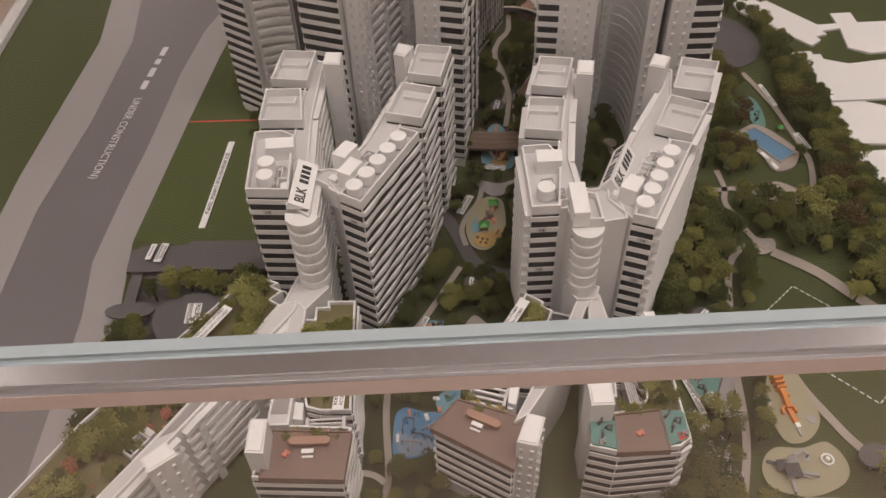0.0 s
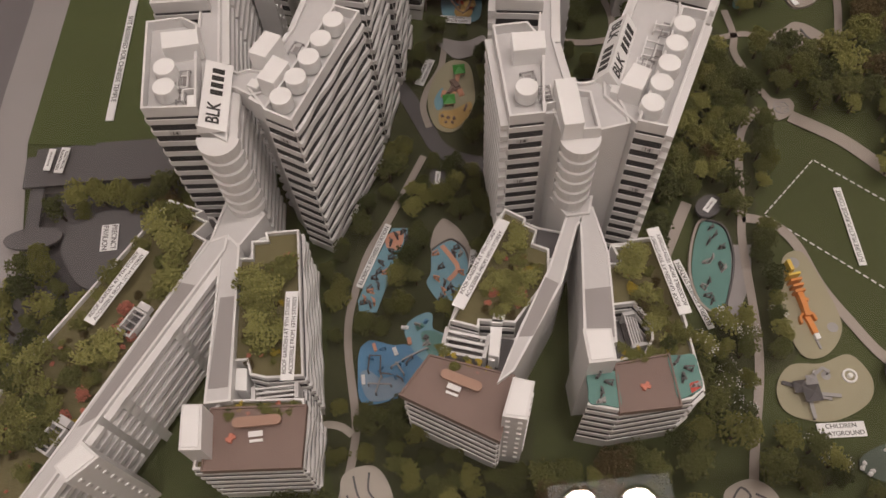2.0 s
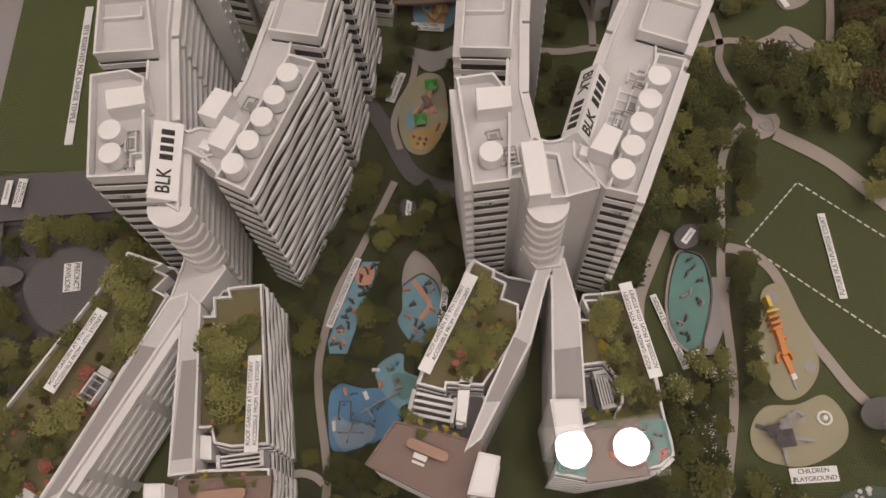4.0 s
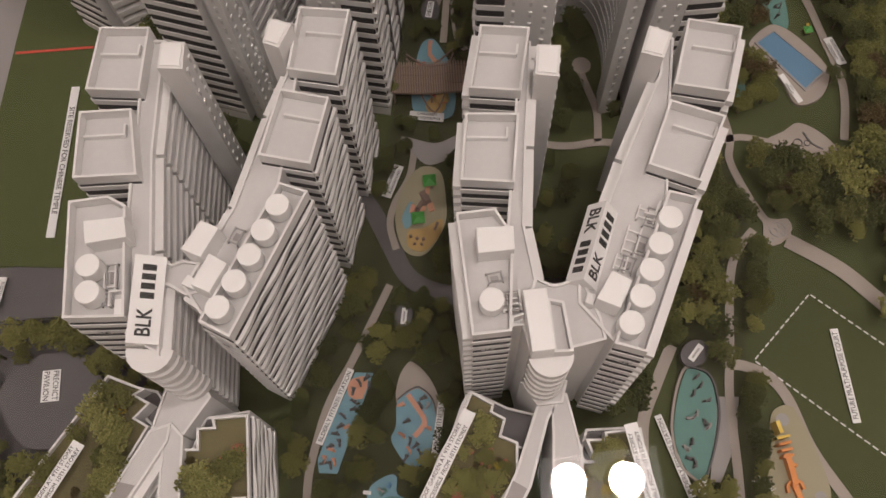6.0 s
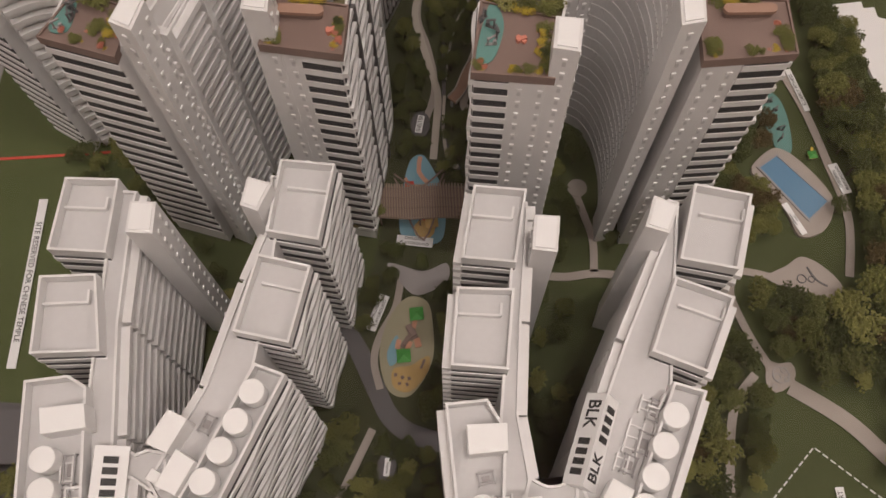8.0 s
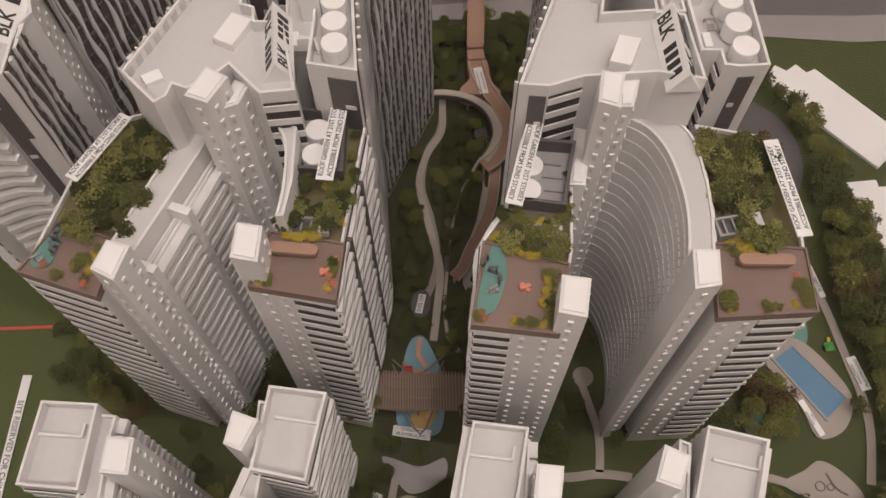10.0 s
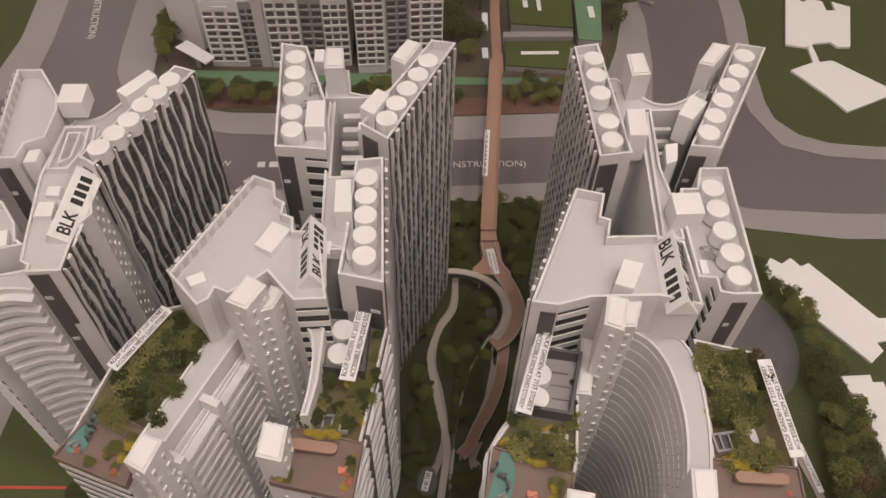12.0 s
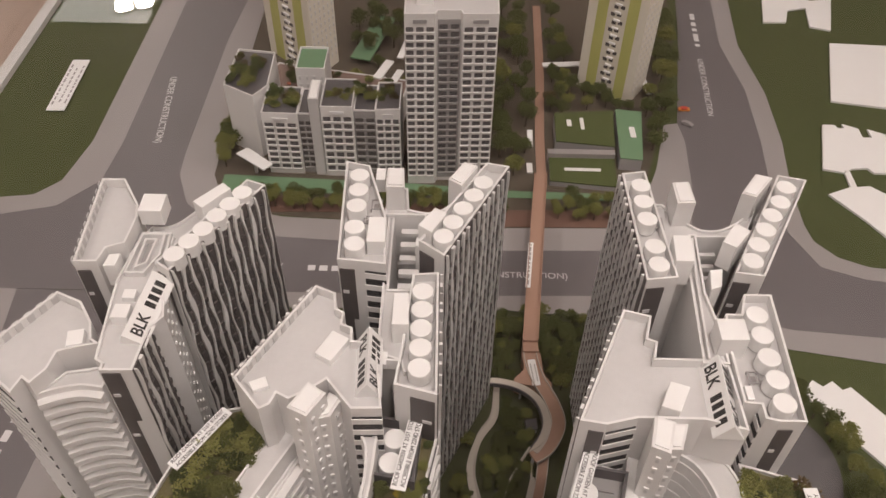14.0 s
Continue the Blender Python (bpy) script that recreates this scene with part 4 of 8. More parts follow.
wing(D, [(-0.023, 1.518), (0.006, 1.515), (0.029, 1.512), (0.024, 1.587), (0.000, 1.670), (-0.029, 1.677)], T1, "kbpppp", rim=0.013)
wing(D, [(0.062, 1.548), (0.090, 1.526), (0.165, 1.674), (0.138, 1.680)], T1, "kwpp", rim=0.013)
wing(D, [(0.020, 1.612), (0.066, 1.612), (0.072, 1.565), (0.135, 1.675), (0.120, 1.672)] + smooth_line([(0.098, 1.634), (0.082, 1.620), (0.066, 1.617), (0.048, 1.622)], 4) + [(0.045, 1.658), (0.020, 1.658)], 0.462, "", rim=0.005)
wing(D, [(0.031, 1.503), (0.058, 1.503), (0.060, 1.550), (0.065, 1.610), (0.031, 1.610)], 0.300, "", rim=0)
part("light_well", prism(bmesh.new(), [(0.033, 1.505), (0.056, 1.505), (0.058, 1.550), (0.062, 1.608), (0.033, 1.608)], 0.3, 0.3025), GREY, D, "grey floor of the light well")
for k in range(5):
    part("well_beam", box(bmesh.new(), 0.051, 1.516 + 0.021 * k, 0.446, 0.022, 0.0075, 0.006), WHITE, D, "white beam across the light well")
for q, z0, zt in (([(0.059, 1.566), (0.058, 1.553), (0.070, 1.547), (0.074, 1.556)], 0.44, 0.478), ([(0.007, 1.655), (0.018, 1.655), (0.018, 1.676), (0.007, 1.676)], 0.462, 0.482), ([(0.027, 1.404), (0.036, 1.404), (0.036, 1.420), (0.027, 1.420)], 0.455, 0.463)):
    roof_box(D, q, z0, zt)
part("roof_upstand", prism(bmesh.new(), strip([(0.036, 1.405), (0.051, 1.405), (0.0545, 1.391)], 0.0024, 1), 0.455, 0.470), WHITE, D)
wing(D, [(0.025, 1.418), (0.050, 1.410), (0.057, 1.503), (0.0315, 1.503), (0.0315, 1.614), (0.024, 1.614)], 0.458, "", rim=0.004)
tanks(D, [(-0.010, 1.645), (-0.009, 1.620), (-0.009, 1.594), (-0.008, 1.560), (-0.006, 1.535), (0.133, 1.637), (0.122, 1.615), (0.110, 1.593), (0.099, 1.571), (0.089, 1.549)], T1 + 0.004)
tanks(D, [(0.069, 1.484), (0.069, 1.460), (0.069, 1.436), (0.069, 1.412), (0.069, 1.388)], T2 + 0.004)
core(D, [(0.022, 1.623), (0.043, 1.623), (0.041, 1.656), (0.022, 1.656)], 0.500, "pppp")
roof_box(D, [(0.007, 1.536), (0.027, 1.536), (0.026, 1.574), (0.007, 1.574)], T1, 0.500)
roof_box(D, [(0.040, 1.433), (0.057, 1.433), (0.055, 1.474), (0.040, 1.474)], 0.458, 0.490)
core(D, [(0.093, 1.636), (0.108, 1.625), (0.127, 1.660), (0.111, 1.667)], 0.502, "pppp")
roof_box(D, [(0.061, 1.563), (0.076, 1.552), (0.092, 1.582), (0.079, 1.591)], 0.462, 0.500)
roof_box(D, [(-0.035, 1.410), (-0.018, 1.400), (-0.002, 1.428), (-0.020, 1.438)], T2, 0.472)
roof_box(D, [(-0.088, 1.366), (-0.074, 1.372), (-0.079, 1.383), (-0.094, 1.376)], T2 - 0.01, 0.469)

E = block(0.36, 1.40, "tall white and charcoal block with a curved courtyard wall")
wing(E, [(0.168, 1.163), (0.198, 1.157), (0.234, 1.150), (0.257, 1.224), (0.272, 1.330), (0.228, 1.345), (0.204, 1.268), (0.180, 1.236)], 0.390, "bhppppvv", rim=0.006, roof=MOSS)
wing(E, [(0.366, 1.155), (0.401, 1.154), (0.441, 1.153), (0.455, 1.240), (0.447, 1.325), (0.386, 1.343), (0.381, 1.252), (0.374, 1.208)], 0.390, "hbvp", rim=0.006, roof=MOSS)
core(E, [(0.229, 1.150), (0.250, 1.144), (0.258, 1.176), (0.236, 1.181)], 0.440, "hhpp")
core(E, [(0.335, 1.161), (0.356, 1.163), (0.361, 1.193), (0.340, 1.195)], 0.440, "hhpp")
core(E, [(0.276, 1.305), (0.292, 1.298), (0.302, 1.330), (0.284, 1.336)], 0.489, "hhpp")
core(E, [(0.300, 1.318), (0.312, 1.318), (0.322, 1.345), (0.304, 1.345)], 0.462, "hhpp")
core(E, [(0.262, 1.285), (0.276, 1.283), (0.290, 1.340), (0.276, 1.345)], 0.400, "phpp")
curve_in = smooth_line([(0.343, 1.190), (0.352, 1.225), (0.356, 1.262), (0.352, 1.305), (0.338, 1.335), (0.312, 1.352)], 5)
curve_out = smooth_line([(0.318, 1.372), (0.352, 1.356), (0.376, 1.326), (0.380, 1.283), (0.377, 1.24), (0.368, 1.195)], 5)
wing(E, curve_in + curve_out, 0.404, "s" * (len(curve_in) - 1), rim=0.003)
wing(E, [(0.219, 1.341), (0.277, 1.475), (0.305, 1.467), (0.297, 1.438), (0.306, 1.434), (0.301, 1.414), (0.346, 1.414), (0.372, 1.406), (0.374, 1.334), (0.336, 1.345), (0.274, 1.345), (0.244, 1.337)], T2 - 0.004, "wpppppppppbk", rim=0.013)
wing(E, [(0.403, 1.342), (0.428, 1.342), (0.434, 1.496), (0.405, 1.496), (0.396, 1.469), (0.380, 1.469), (0.3745, 1.44), (0.3745, 1.362), (0.390, 1.360), (0.390, 1.345)], T2, "kpppppppb", rim=0.013)
wing(E, [(0.301, 1.498), (0.335, 1.503), (0.325, 1.671), (0.297, 1.666)], T1, "kppw", rim=0.013)
wing(E, [(0.395, 1.511), (0.426, 1.507), (0.513, 1.661), (0.481, 1.669)], T1, "kppp", rim=0.013)
wing(E, [(0.330, 1.640), (0.345, 1.640)] + smooth_line([(0.369, 1.609), (0.383, 1.599), (0.403, 1.599), (0.425, 1.611)], 4) + [(0.455, 1.638), (0.430, 1.588), (0.366, 1.586), (0.355, 1.530), (0.334, 1.528)], 0.462, "", rim=0.005)
wing(E, [(0.366, 1.49), (0.396, 1.520), (0.428, 1.586), (0.366, 1.586)], 0.300, "", rim=0)
for k, w in enumerate((0.012, 0.016, 0.022, 0.028)):
    part("well_beam", box(bmesh.new(), 0.369 + w / 2, 1.520 + 0.018 * k, 0.446, w, 0.005, 0.006), WHITE, E, "white beam across the light well")
roof_box(E, [(0.372, 1.500), (0.384, 1.505), (0.390, 1.530), (0.376, 1.528)], 0.30, 0.476)
roof_box(E, [(0.379, 1.366), (0.386, 1.366), (0.386, 1.382), (0.379, 1.382)], T2, 0.474)
wing(E, [(0.346, 1.408), (0.354, 1.526), (0.364, 1.586), (0.373, 1.586), (0.367, 1.50), (0.3725, 1.45), (0.3725, 1.408)], 0.466, "", rim=0.006)
part("roof_upstand", prism(bmesh.new(), strip([(0.3525, 1.412), (0.3605, 1.522), (0.367, 1.578)], 0.0022, 1), 0.466, 0.474), WHITE, E)
tanks(E, [(0.409, 1.463), (0.408, 1.437), (0.408, 1.410), (0.409, 1.384), (0.409, 1.358)], T2 + 0.004)
tanks(E, [(0.314, 1.638), (0.313, 1.611), (0.313, 1.583), (0.315, 1.541), (0.315, 1.515), (0.481, 1.640), (0.468, 1.615), (0.453, 1.593), (0.440, 1.570), (0.427, 1.547), (0.415, 1.523)], T1 + 0.004)
roof_box(E, [(0.361, 1.420), (0.389, 1.421), (0.389, 1.447), (0.361, 1.447)], T2, 0.494)
core(E, [(0.350, 1.606), (0.371, 1.608), (0.369, 1.643), (0.350, 1.641)], 0.500, "pppp")
roof_box(E, [(0.333, 1.518), (0.352, 1.518), (0.355, 1.556), (0.336, 1.556)], 0.462, 0.500)
core(E, [(0.425, 1.623), (0.440, 1.617), (0.467, 1.651), (0.449, 1.657)], 0.502, "pppp")
roof_box(E, [(0.388, 1.548), (0.401, 1.539), (0.422, 1.565), (0.408, 1.577)], 0.462, 0.500)
roof_box(E, [(0.295, 1.354), (0.312, 1.348), (0.326, 1.376), (0.308, 1.382)], T2 - 0.006, 0.478)

C = block(-0.22, 1.50, "tall white and charcoal block beside the road")
wing(C, [(-0.299, 1.506), (-0.274, 1.507), (-0.270, 1.527), (-0.252, 1.535), (-0.250, 1.575), (-0.255, 1.596), (-0.281, 1.637), (-0.308, 1.637)], T1, "kpppppp", rim=0.013)
wing(C, [(-0.196, 1.496), (-0.118, 1.632), (-0.141, 1.641), (-0.213, 1.508)], T1, "wppk", rim=0.013)
wing(C, [(-0.247, 1.396), (-0.239, 1.391), (-0.239, 1.383), (-0.207, 1.384), (-0.204, 1.436), (-0.193, 1.451), (-0.203, 1.490), (-0.212, 1.530), (-0.215, 1.570), (-0.248, 1.570), (-0.256, 1.50), (-0.250, 1.425)], 0.468, "ppkwph", rim=0.004)
wing(C, [(-0.248, 1.568)] + smooth_line([(-0.242, 1.584), (-0.227, 1.584), (-0.213, 1.592), (-0.198, 1.612)], 4)[::1] + [(-0.178, 1.588), (-0.213, 1.532), (-0.215, 1.566)], 0.462, "", rim=0.005)
for q in ([(-0.245, 1.564), (-0.219, 1.564), (-0.217, 1.532), (-0.228, 1.505), (-0.249, 1.505)], [(-0.240, 1.556), (-0.226, 1.556), (-0.228, 1.520), (-0.240, 1.512)]):
    part("roof_upstand", ring(bmesh.new(), q, 0.469, 0.4765, 0.0022), WHITE, C)
# nothing is sunk here: the grey plate paints the light well's shade
part("light_well", prism(bmesh.new(), [(-0.238, 1.553), (-0.229, 1.553), (-0.231, 1.522), (-0.238, 1.516)], 0.469, 0.4705), GREY, C, "flat grey plate painted as the shade of a light well between upstands")
for q, zt in (([(-0.243, 1.440), (-0.226, 1.440), (-0.226, 1.458), (-0.242, 1.458)], 0.482), ([(-0.241, 1.470), (-0.228, 1.470), (-0.228, 1.482), (-0.241, 1.482)], 0.477), ([(-0.270, 1.507), (-0.257, 1.508), (-0.256, 1.526), (-0.268, 1.524)], 0.484)):
    roof_box(C, q, 0.452, zt)
tanks(C, [(-0.193, 1.514), (-0.182, 1.533), (-0.171, 1.552), (-0.161, 1.573), (-0.150, 1.592), (-0.140, 1.611)], T1 + 0.004)
roof_box(C, [(-0.248, 1.575), (-0.222, 1.575), (-0.222, 1.603), (-0.248, 1.603)], T1, 0.500)
roof_box(C, [(-0.190, 1.590), (-0.178, 1.580), (-0.152, 1.612), (-0.163, 1.622)], T1, 0.502)
wing(C, [(-0.372, 1.400), (-0.318, 1.360), (-0.313, 1.377), (-0.304, 1.371), (-0.293, 1.388), (-0.290, 1.409), (-0.270, 1.416), (-0.252, 1.420), (-0.262, 1.427), (-0.268, 1.447), (-0.287, 1.474), (-0.317, 1.487)], 0.452, "b", rim=0.013)
roof_box(C, [(-0.286, 1.418), (-0.270, 1.422), (-0.274, 1.441), (-0.290, 1.437)], 0.452, 0.462)
bowed = smooth_line([(-0.306, 1.371), (-0.288, 1.379), (-0.266, 1.384), (-0.243, 1.382)], 5)
wing(C, bowed + [(-0.238, 1.41), (-0.285, 1.40)], 0.440, "r" * (len(bowed) - 1), rim=0.004)
parapet_panels(C, (-0.317, 1.487), (-0.372, 1.400), 0.452, 0.013)
parapet_panels(C, (-0.308, 1.637), (-0.299, 1.506), T1, 0.013)

for bl, x, y, z, sx, sy, yaw in ((A, 0.159, 0.822, 0.2675, 0.012, 0.018, 0.0), (A, 0.146, 0.846, 0.2675, 0.014, 0.010, 0.1), (A, 0.284, 0.862, 0.2635, 0.012, 0.020, -0.5), (A, 0.300, 0.888, 0.2635, 0.014, 0.020, -0.5), (A, 0.268, 0.846, 0.2635, 0.012, 0.016, -0.5), (B, -0.203, 0.888, 0.2675, 0.010, 0.024, 0.0), (B, -0.206, 0.866, 0.2675, 0.010, 0.012, 0.0), (B, -0.088, 0.915, 0.2675, 0.010, 0.016, -0.5),
                               (D, 0.012, 1.610, T1 + 0.0015, 0.012, 0.016, 0.0), (D, 0.004, 1.585, T1 + 0.0015, 0.010, 0.012, 0.0), (D, 0.058, 1.490, 0.4565, 0.008, 0.018, 0.0), (E, 0.330, 1.590, T1 + 0.0015, 0.008, 0.016, 0.0), (E, 0.393, 1.395, T2 + 0.0015, 0.010, 0.014, 0.0), (E, 0.445, 1.60, T1 + 0.0015, 0.010, 0.014, -0.5)):
    roof_frame(bl, x, y, z, sx, sy, yaw)
for bl, x, y, z, yaw, word in ((A, 0.133, 0.7890, 0.2375, 0.0, "14"), (A, 0.133, 0.7890, 0.1630, 0.0, "10"), (A, 0.2545, 0.7625, 0.2375, -0.385, "14"), (A, 0.2545, 0.7625, 0.1630, -0.385, "10"), (B, -0.220, 0.8455, 0.2375, -0.09, "14"), (B, -0.106, 0.8205, 0.2375, -0.57, "14")):
    tg = part("storey_tag", box(bmesh.new(), x, y, z, 0.012, 0.0012, 0.0075, yaw), DECK, bl, "small pale storey number tag")
    lettering(word, 0.0075, x + 0.0009 * math.sin(yaw), y - 0.0009 * math.cos(yaw), z + 0.0036, yaw, INK, tg, tilt=90)

roof_sign(-0.1745, 0.820, -0.1685, 0.904, 0.2680, 0.030, 0.012, "BLK", "white tent-shaped roof sign with black block lettering", 4, -0.0105)
roof_sign(0.2235, 0.831, 0.2575, 0.905, 0.262, 0.030, 0.021, "BLK", "white tent-shaped roof sign with black block lettering", 4)
roof_sign(0.021, 1.365, 0.018, 1.434, 0.4632, 0.026, 0.022, "BLK", "white tent-shaped roof sign with black block lettering", 4)
roof_sign(0.3585, 1.412, 0.3565, 1.331, 0.4600, 0.029, 0.022, "BLK", "white tent-shaped roof sign with black block lettering", 4)
roof_sign(-0.2155, 1.416, -0.2075, 1.502, 0.4690, 0.027, 0.014, "BLK", "white tent-shaped roof sign with black block lettering", 4, -0.0085)


# ---- the park between the blocks ----
def mat_sheet(name, pts, z, material, label, category="play area", n=4):
    return sheet(name, smooth_line(pts, n, True), z, material, label, category)


def disc(x, y, r, n=20, sy=1.0, yaw=0.0):
    c, s = math.cos(yaw), math.sin(yaw)
    return [(x + r * math.cos(k * 2 * math.pi / n) * c - r * sy * math.sin(k * 2 * math.pi / n) * s, y + r * math.cos(k * 2 * math.pi / n) * s + r * sy * math.sin(k * 2 * math.pi / n) * c) for k in range(n)]


POWDER = surface("powder_blue_play_mat", (0.17, 0.25, 0.34), (0.28, 0.37, 0.46), 0.6, 60, 30, 0.05)
PALE = surface("pale_printed_path", (0.40, 0.36, 0.31), (0.54, 0.49, 0.43), 0.6, 300, 25, 0.08)
UNDER = surface("printed_undergrowth", (0.028, 0.034, 0.013), (0.075, 0.080, 0.034), 0.9, 260, 30, 0.4)
sheet("ground_park", smooth_line([(-0.10, 0.50), (0.11, 0.50), (0.12, 0.95), (0.16, 1.15), (0.24, 1.40), (0.30, 1.70), (0.36, 1.84), (0.10, 1.84), (0.08, 1.50), (0.06, 1.20), (-0.02, 1.02), (-0.09, 0.80)], 5, True), 0.0006, UNDER, "dark printed undergrowth between the blocks", "ground")
sheet("ground_grove", smooth_line([(0.36, 0.62), (0.45, 0.62), (0.45, 0.80), (0.50, 1.0), (0.48, 1.12), (0.44, 1.10), (0.38, 0.90)], 5, True), 0.0006, UNDER, "dark printed undergrowth beside the park path", "ground")
sheet("ground_yard", [(-0.50, 0.45), (-0.50, 1.03), (-0.27, 1.03), (-0.27, 0.86), (-0.45, 0.60)], 0.0006, SLATE, "dark grey paved yard round the pavilion", "ground")
PW = "pale printed footpath through the park"
for k, (pts, w) in enumerate((
        ([(0.034, 0.948), (-0.018, 0.858), (-0.05, 0.808), (-0.071, 0.752), (-0.080, 0.715), (-0.082, 0.67), (-0.078, 0.594), (-0.084, 0.55), (-0.10, 0.50)], 0.0095),
        ([(0.085, 1.15), (0.073, 1.099), (0.050, 1.061), (0.041, 1.03), (0.046, 0.995)], 0.009),
        ([(0.250, 1.124), (0.289, 1.116), (0.327, 1.117), (0.366, 1.110)], 0.011),
        ([(0.328, 1.119), (0.334, 1.163), (0.328, 1.203), (0.322, 1.236)], 0.010),
        ([(0.420, 1.09), (0.502, 1.101), (0.528, 1.098), (0.559, 1.086)], 0.010),
        ([(0.501, 1.150), (0.502, 1.101), (0.494, 1.072), (0.499, 1.039), (0.508, 1.006), (0.519, 0.978)], 0.010),
        ([(0.538, 0.949), (0.593, 0.903), (0.634, 0.850), (0.70, 0.77), (0.80, 0.68)], 0.020),
        ([(0.500, 0.968), (0.470, 0.938), (0.452, 0.894), (0.433, 0.813), (0.42, 0.76), (0.40, 0.62), (0.36, 0.50), (0.33, 0.40)], 0.0105),
        ([(0.430, 0.800), (0.447, 0.796), (0.471, 0.781), (0.487, 0.752), (0.498, 0.695), (0.519, 0.643), (0.540, 0.600), (0.58, 0.55), (0.66, 0.48)], 0.013),
        ([(0.366, 0.831), (0.337, 0.785), (0.315, 0.746), (0.305, 0.70)], 0.014),
        ([(0.131, 1.360), (0.152, 1.415), (0.148, 1.485), (0.138, 1.541), (0.150, 1.60), (0.172, 1.638), (0.180, 1.70)], 0.010),
        ([(0.65, 1.08), (0.672, 1.16), (0.668, 1.24), (0.660, 1.32), (0.642, 1.40), (0.63, 1.44)], 0.011))):
    sheet("path_%d" % (k + 1), strip(pts, w), 0.0028, PATHM, PW, "path")
sheet("path_13", strip([(-0.02, 1.12), (0.000, 1.09), (0.022, 1.048), (0.043, 0.991), (0.056, 0.960), (0.080, 0.938), (0.122, 0.922)], 0.023), 0.0022, SLATE, "dark grey paved service path", "path")
wk = thing("raised_walkway", 0.25, 1.64, 0.0, "terracotta raised walkway curving down from the footbridge", "walkway")
for pts, w, z in (([(0.234, 1.755), (0.235, 1.728), (0.244, 1.690), (0.264, 1.645), (0.270, 1.605), (0.250, 1.566), (0.228, 1.550)], 0.021, 0.026), ([(0.246, 1.560), (0.242, 1.535), (0.233, 1.494), (0.216, 1.454), (0.200, 1.429), (0.186, 1.400), (0.173, 1.386)], 0.015, 0.012)):
    part("deck", prism(bmesh.new(), strip(pts, w), z, z + 0.004), TERRA, wk)
    for e in (-0.5, 0.5):
        line2 = [Vector(p) for p in smooth_line(pts, 6)]
        off = [tuple(p + Vector((-(b - a).y, (b - a).x)).normalized() * w * e) for p, a, b in zip(line2, [line2[0]] + line2[:-1], line2[1:] + [line2[-1]])]
        part("kerb", prism(bmesh.new(), strip(off, 0.0014, 1), z + 0.002, z + 0.0075), PALE, wk, "pale edge kerb")
    for x, y in pts[::2]:
        part("column", drum(bmesh.new(), x, y, 0.0, 0.0022, z + 0.0002, 8), GREY, wk)
    KEEP_OFF.append(strip(pts, w + 0.010))
single("walkway_plaza", prism(bmesh.new(), smooth_line([(0.222, 1.745), (0.249, 1.745), (0.254, 1.703), (0.266, 1.680), (0.246, 1.676), (0.205, 1.686), (0.222, 1.710)], 4, True), 0.0, 0.0304), TERRA, (0.235, 1.71, 0.0), "terracotta landing plaza at the foot of the bridge", "landing")
rp = thing("garden_ramp", 0.22, 1.69, 0.0, "curved raised pale walkway ramp on short posts", "ramp")
RP = [(0.140, 1.682), (0.179, 1.684), (0.216, 1.673), (0.243, 1.649), (0.253, 1.613), (0.246, 1.584), (0.230, 1.560)]
part("deck", prism(bmesh.new(), strip(RP, 0.013), 0.0270, 0.0312), PALE, rp)
KEEP_OFF.append(strip(RP, 0.022))
part("rail", prism(bmesh.new(), strip([(0.141, 1.675), (0.177, 1.677), (0.212, 1.667), (0.2365, 1.645), (0.246, 1.613), (0.240, 1.588), (0.226, 1.566)], 0.0016), 0.0262, 0.0352), SLATE, rp, "dark curved handrail")
gp2 = thing("garden_pavilion", 0.230, 1.616, 0.0, "small square dark garden pavilion inside the ramp loop", "pavilion")
part("roof", prism(bmesh.new(), [(0.221, 1.624), (0.239, 1.627), (0.240, 1.608), (0.223, 1.605)], 0.013, 0.0155), SLATE, gp2)
part("skylight", prism(bmesh.new(), [(0.226, 1.620), (0.235, 1.621), (0.236, 1.612), (0.227, 1.611)], 0.0155, 0.0165), DARK, gp2)
for x, y in ((0.2225, 1.6225), (0.2375, 1.625), (0.2385, 1.610), (0.2245, 1.607)):
    part("post", box(bmesh.new(), x, y, 0.0, 0.0016, 0.0016, 0.0132), GREY, gp2)
KEEP_OFF.append([(0.219, 1.627), (0.241, 1.630), (0.242, 1.605), (0.221, 1.602)])
for x, y in RP[::2]:
    part("post", drum(bmesh.new(), x, y, 0.0, 0.0018, 0.0272, 8), GREY, rp)
single("garden_kerb", prism(bmesh.new(), strip([(0.174, 1.51), (0.169, 1.46), (0.163, 1.40), (0.157, 1.348), (0.161, 1.308), (0.173, 1.284)], 0.0055), 0.0, 0.0045), SLATE, (0.17, 1.45, 0), "thin dark kerb along the garden stream", "kerb", kind="structure")
# pale walks and kerbs of the central garden
sheet("path_21", strip([(0.178, 1.682), (0.174, 1.635), (0.15, 1.596), (0.135, 1.549), (0.14, 1.502), (0.148, 1.453), (0.155, 1.405), (0.147, 1.349), (0.139, 1.303)], 0.010), 0.0034, PALE, "pale winding footpath through the central garden", "path")
mat_sheet("path_22", [(0.226, 1.534), (0.234, 1.515), (0.223, 1.479), (0.212, 1.436), (0.187, 1.412), (0.192, 1.437), (0.208, 1.462)], 0.0042, PALE, "pale paved bay beside the terracotta walkway", "path", 2)
mat_sheet("path_23", [(0.185, 1.399), (0.206, 1.411), (0.194, 1.386), (0.207, 1.37), (0.188, 1.367)], 0.0042, PALE, "pale paved bay at the end of the walkway", "path", 2)
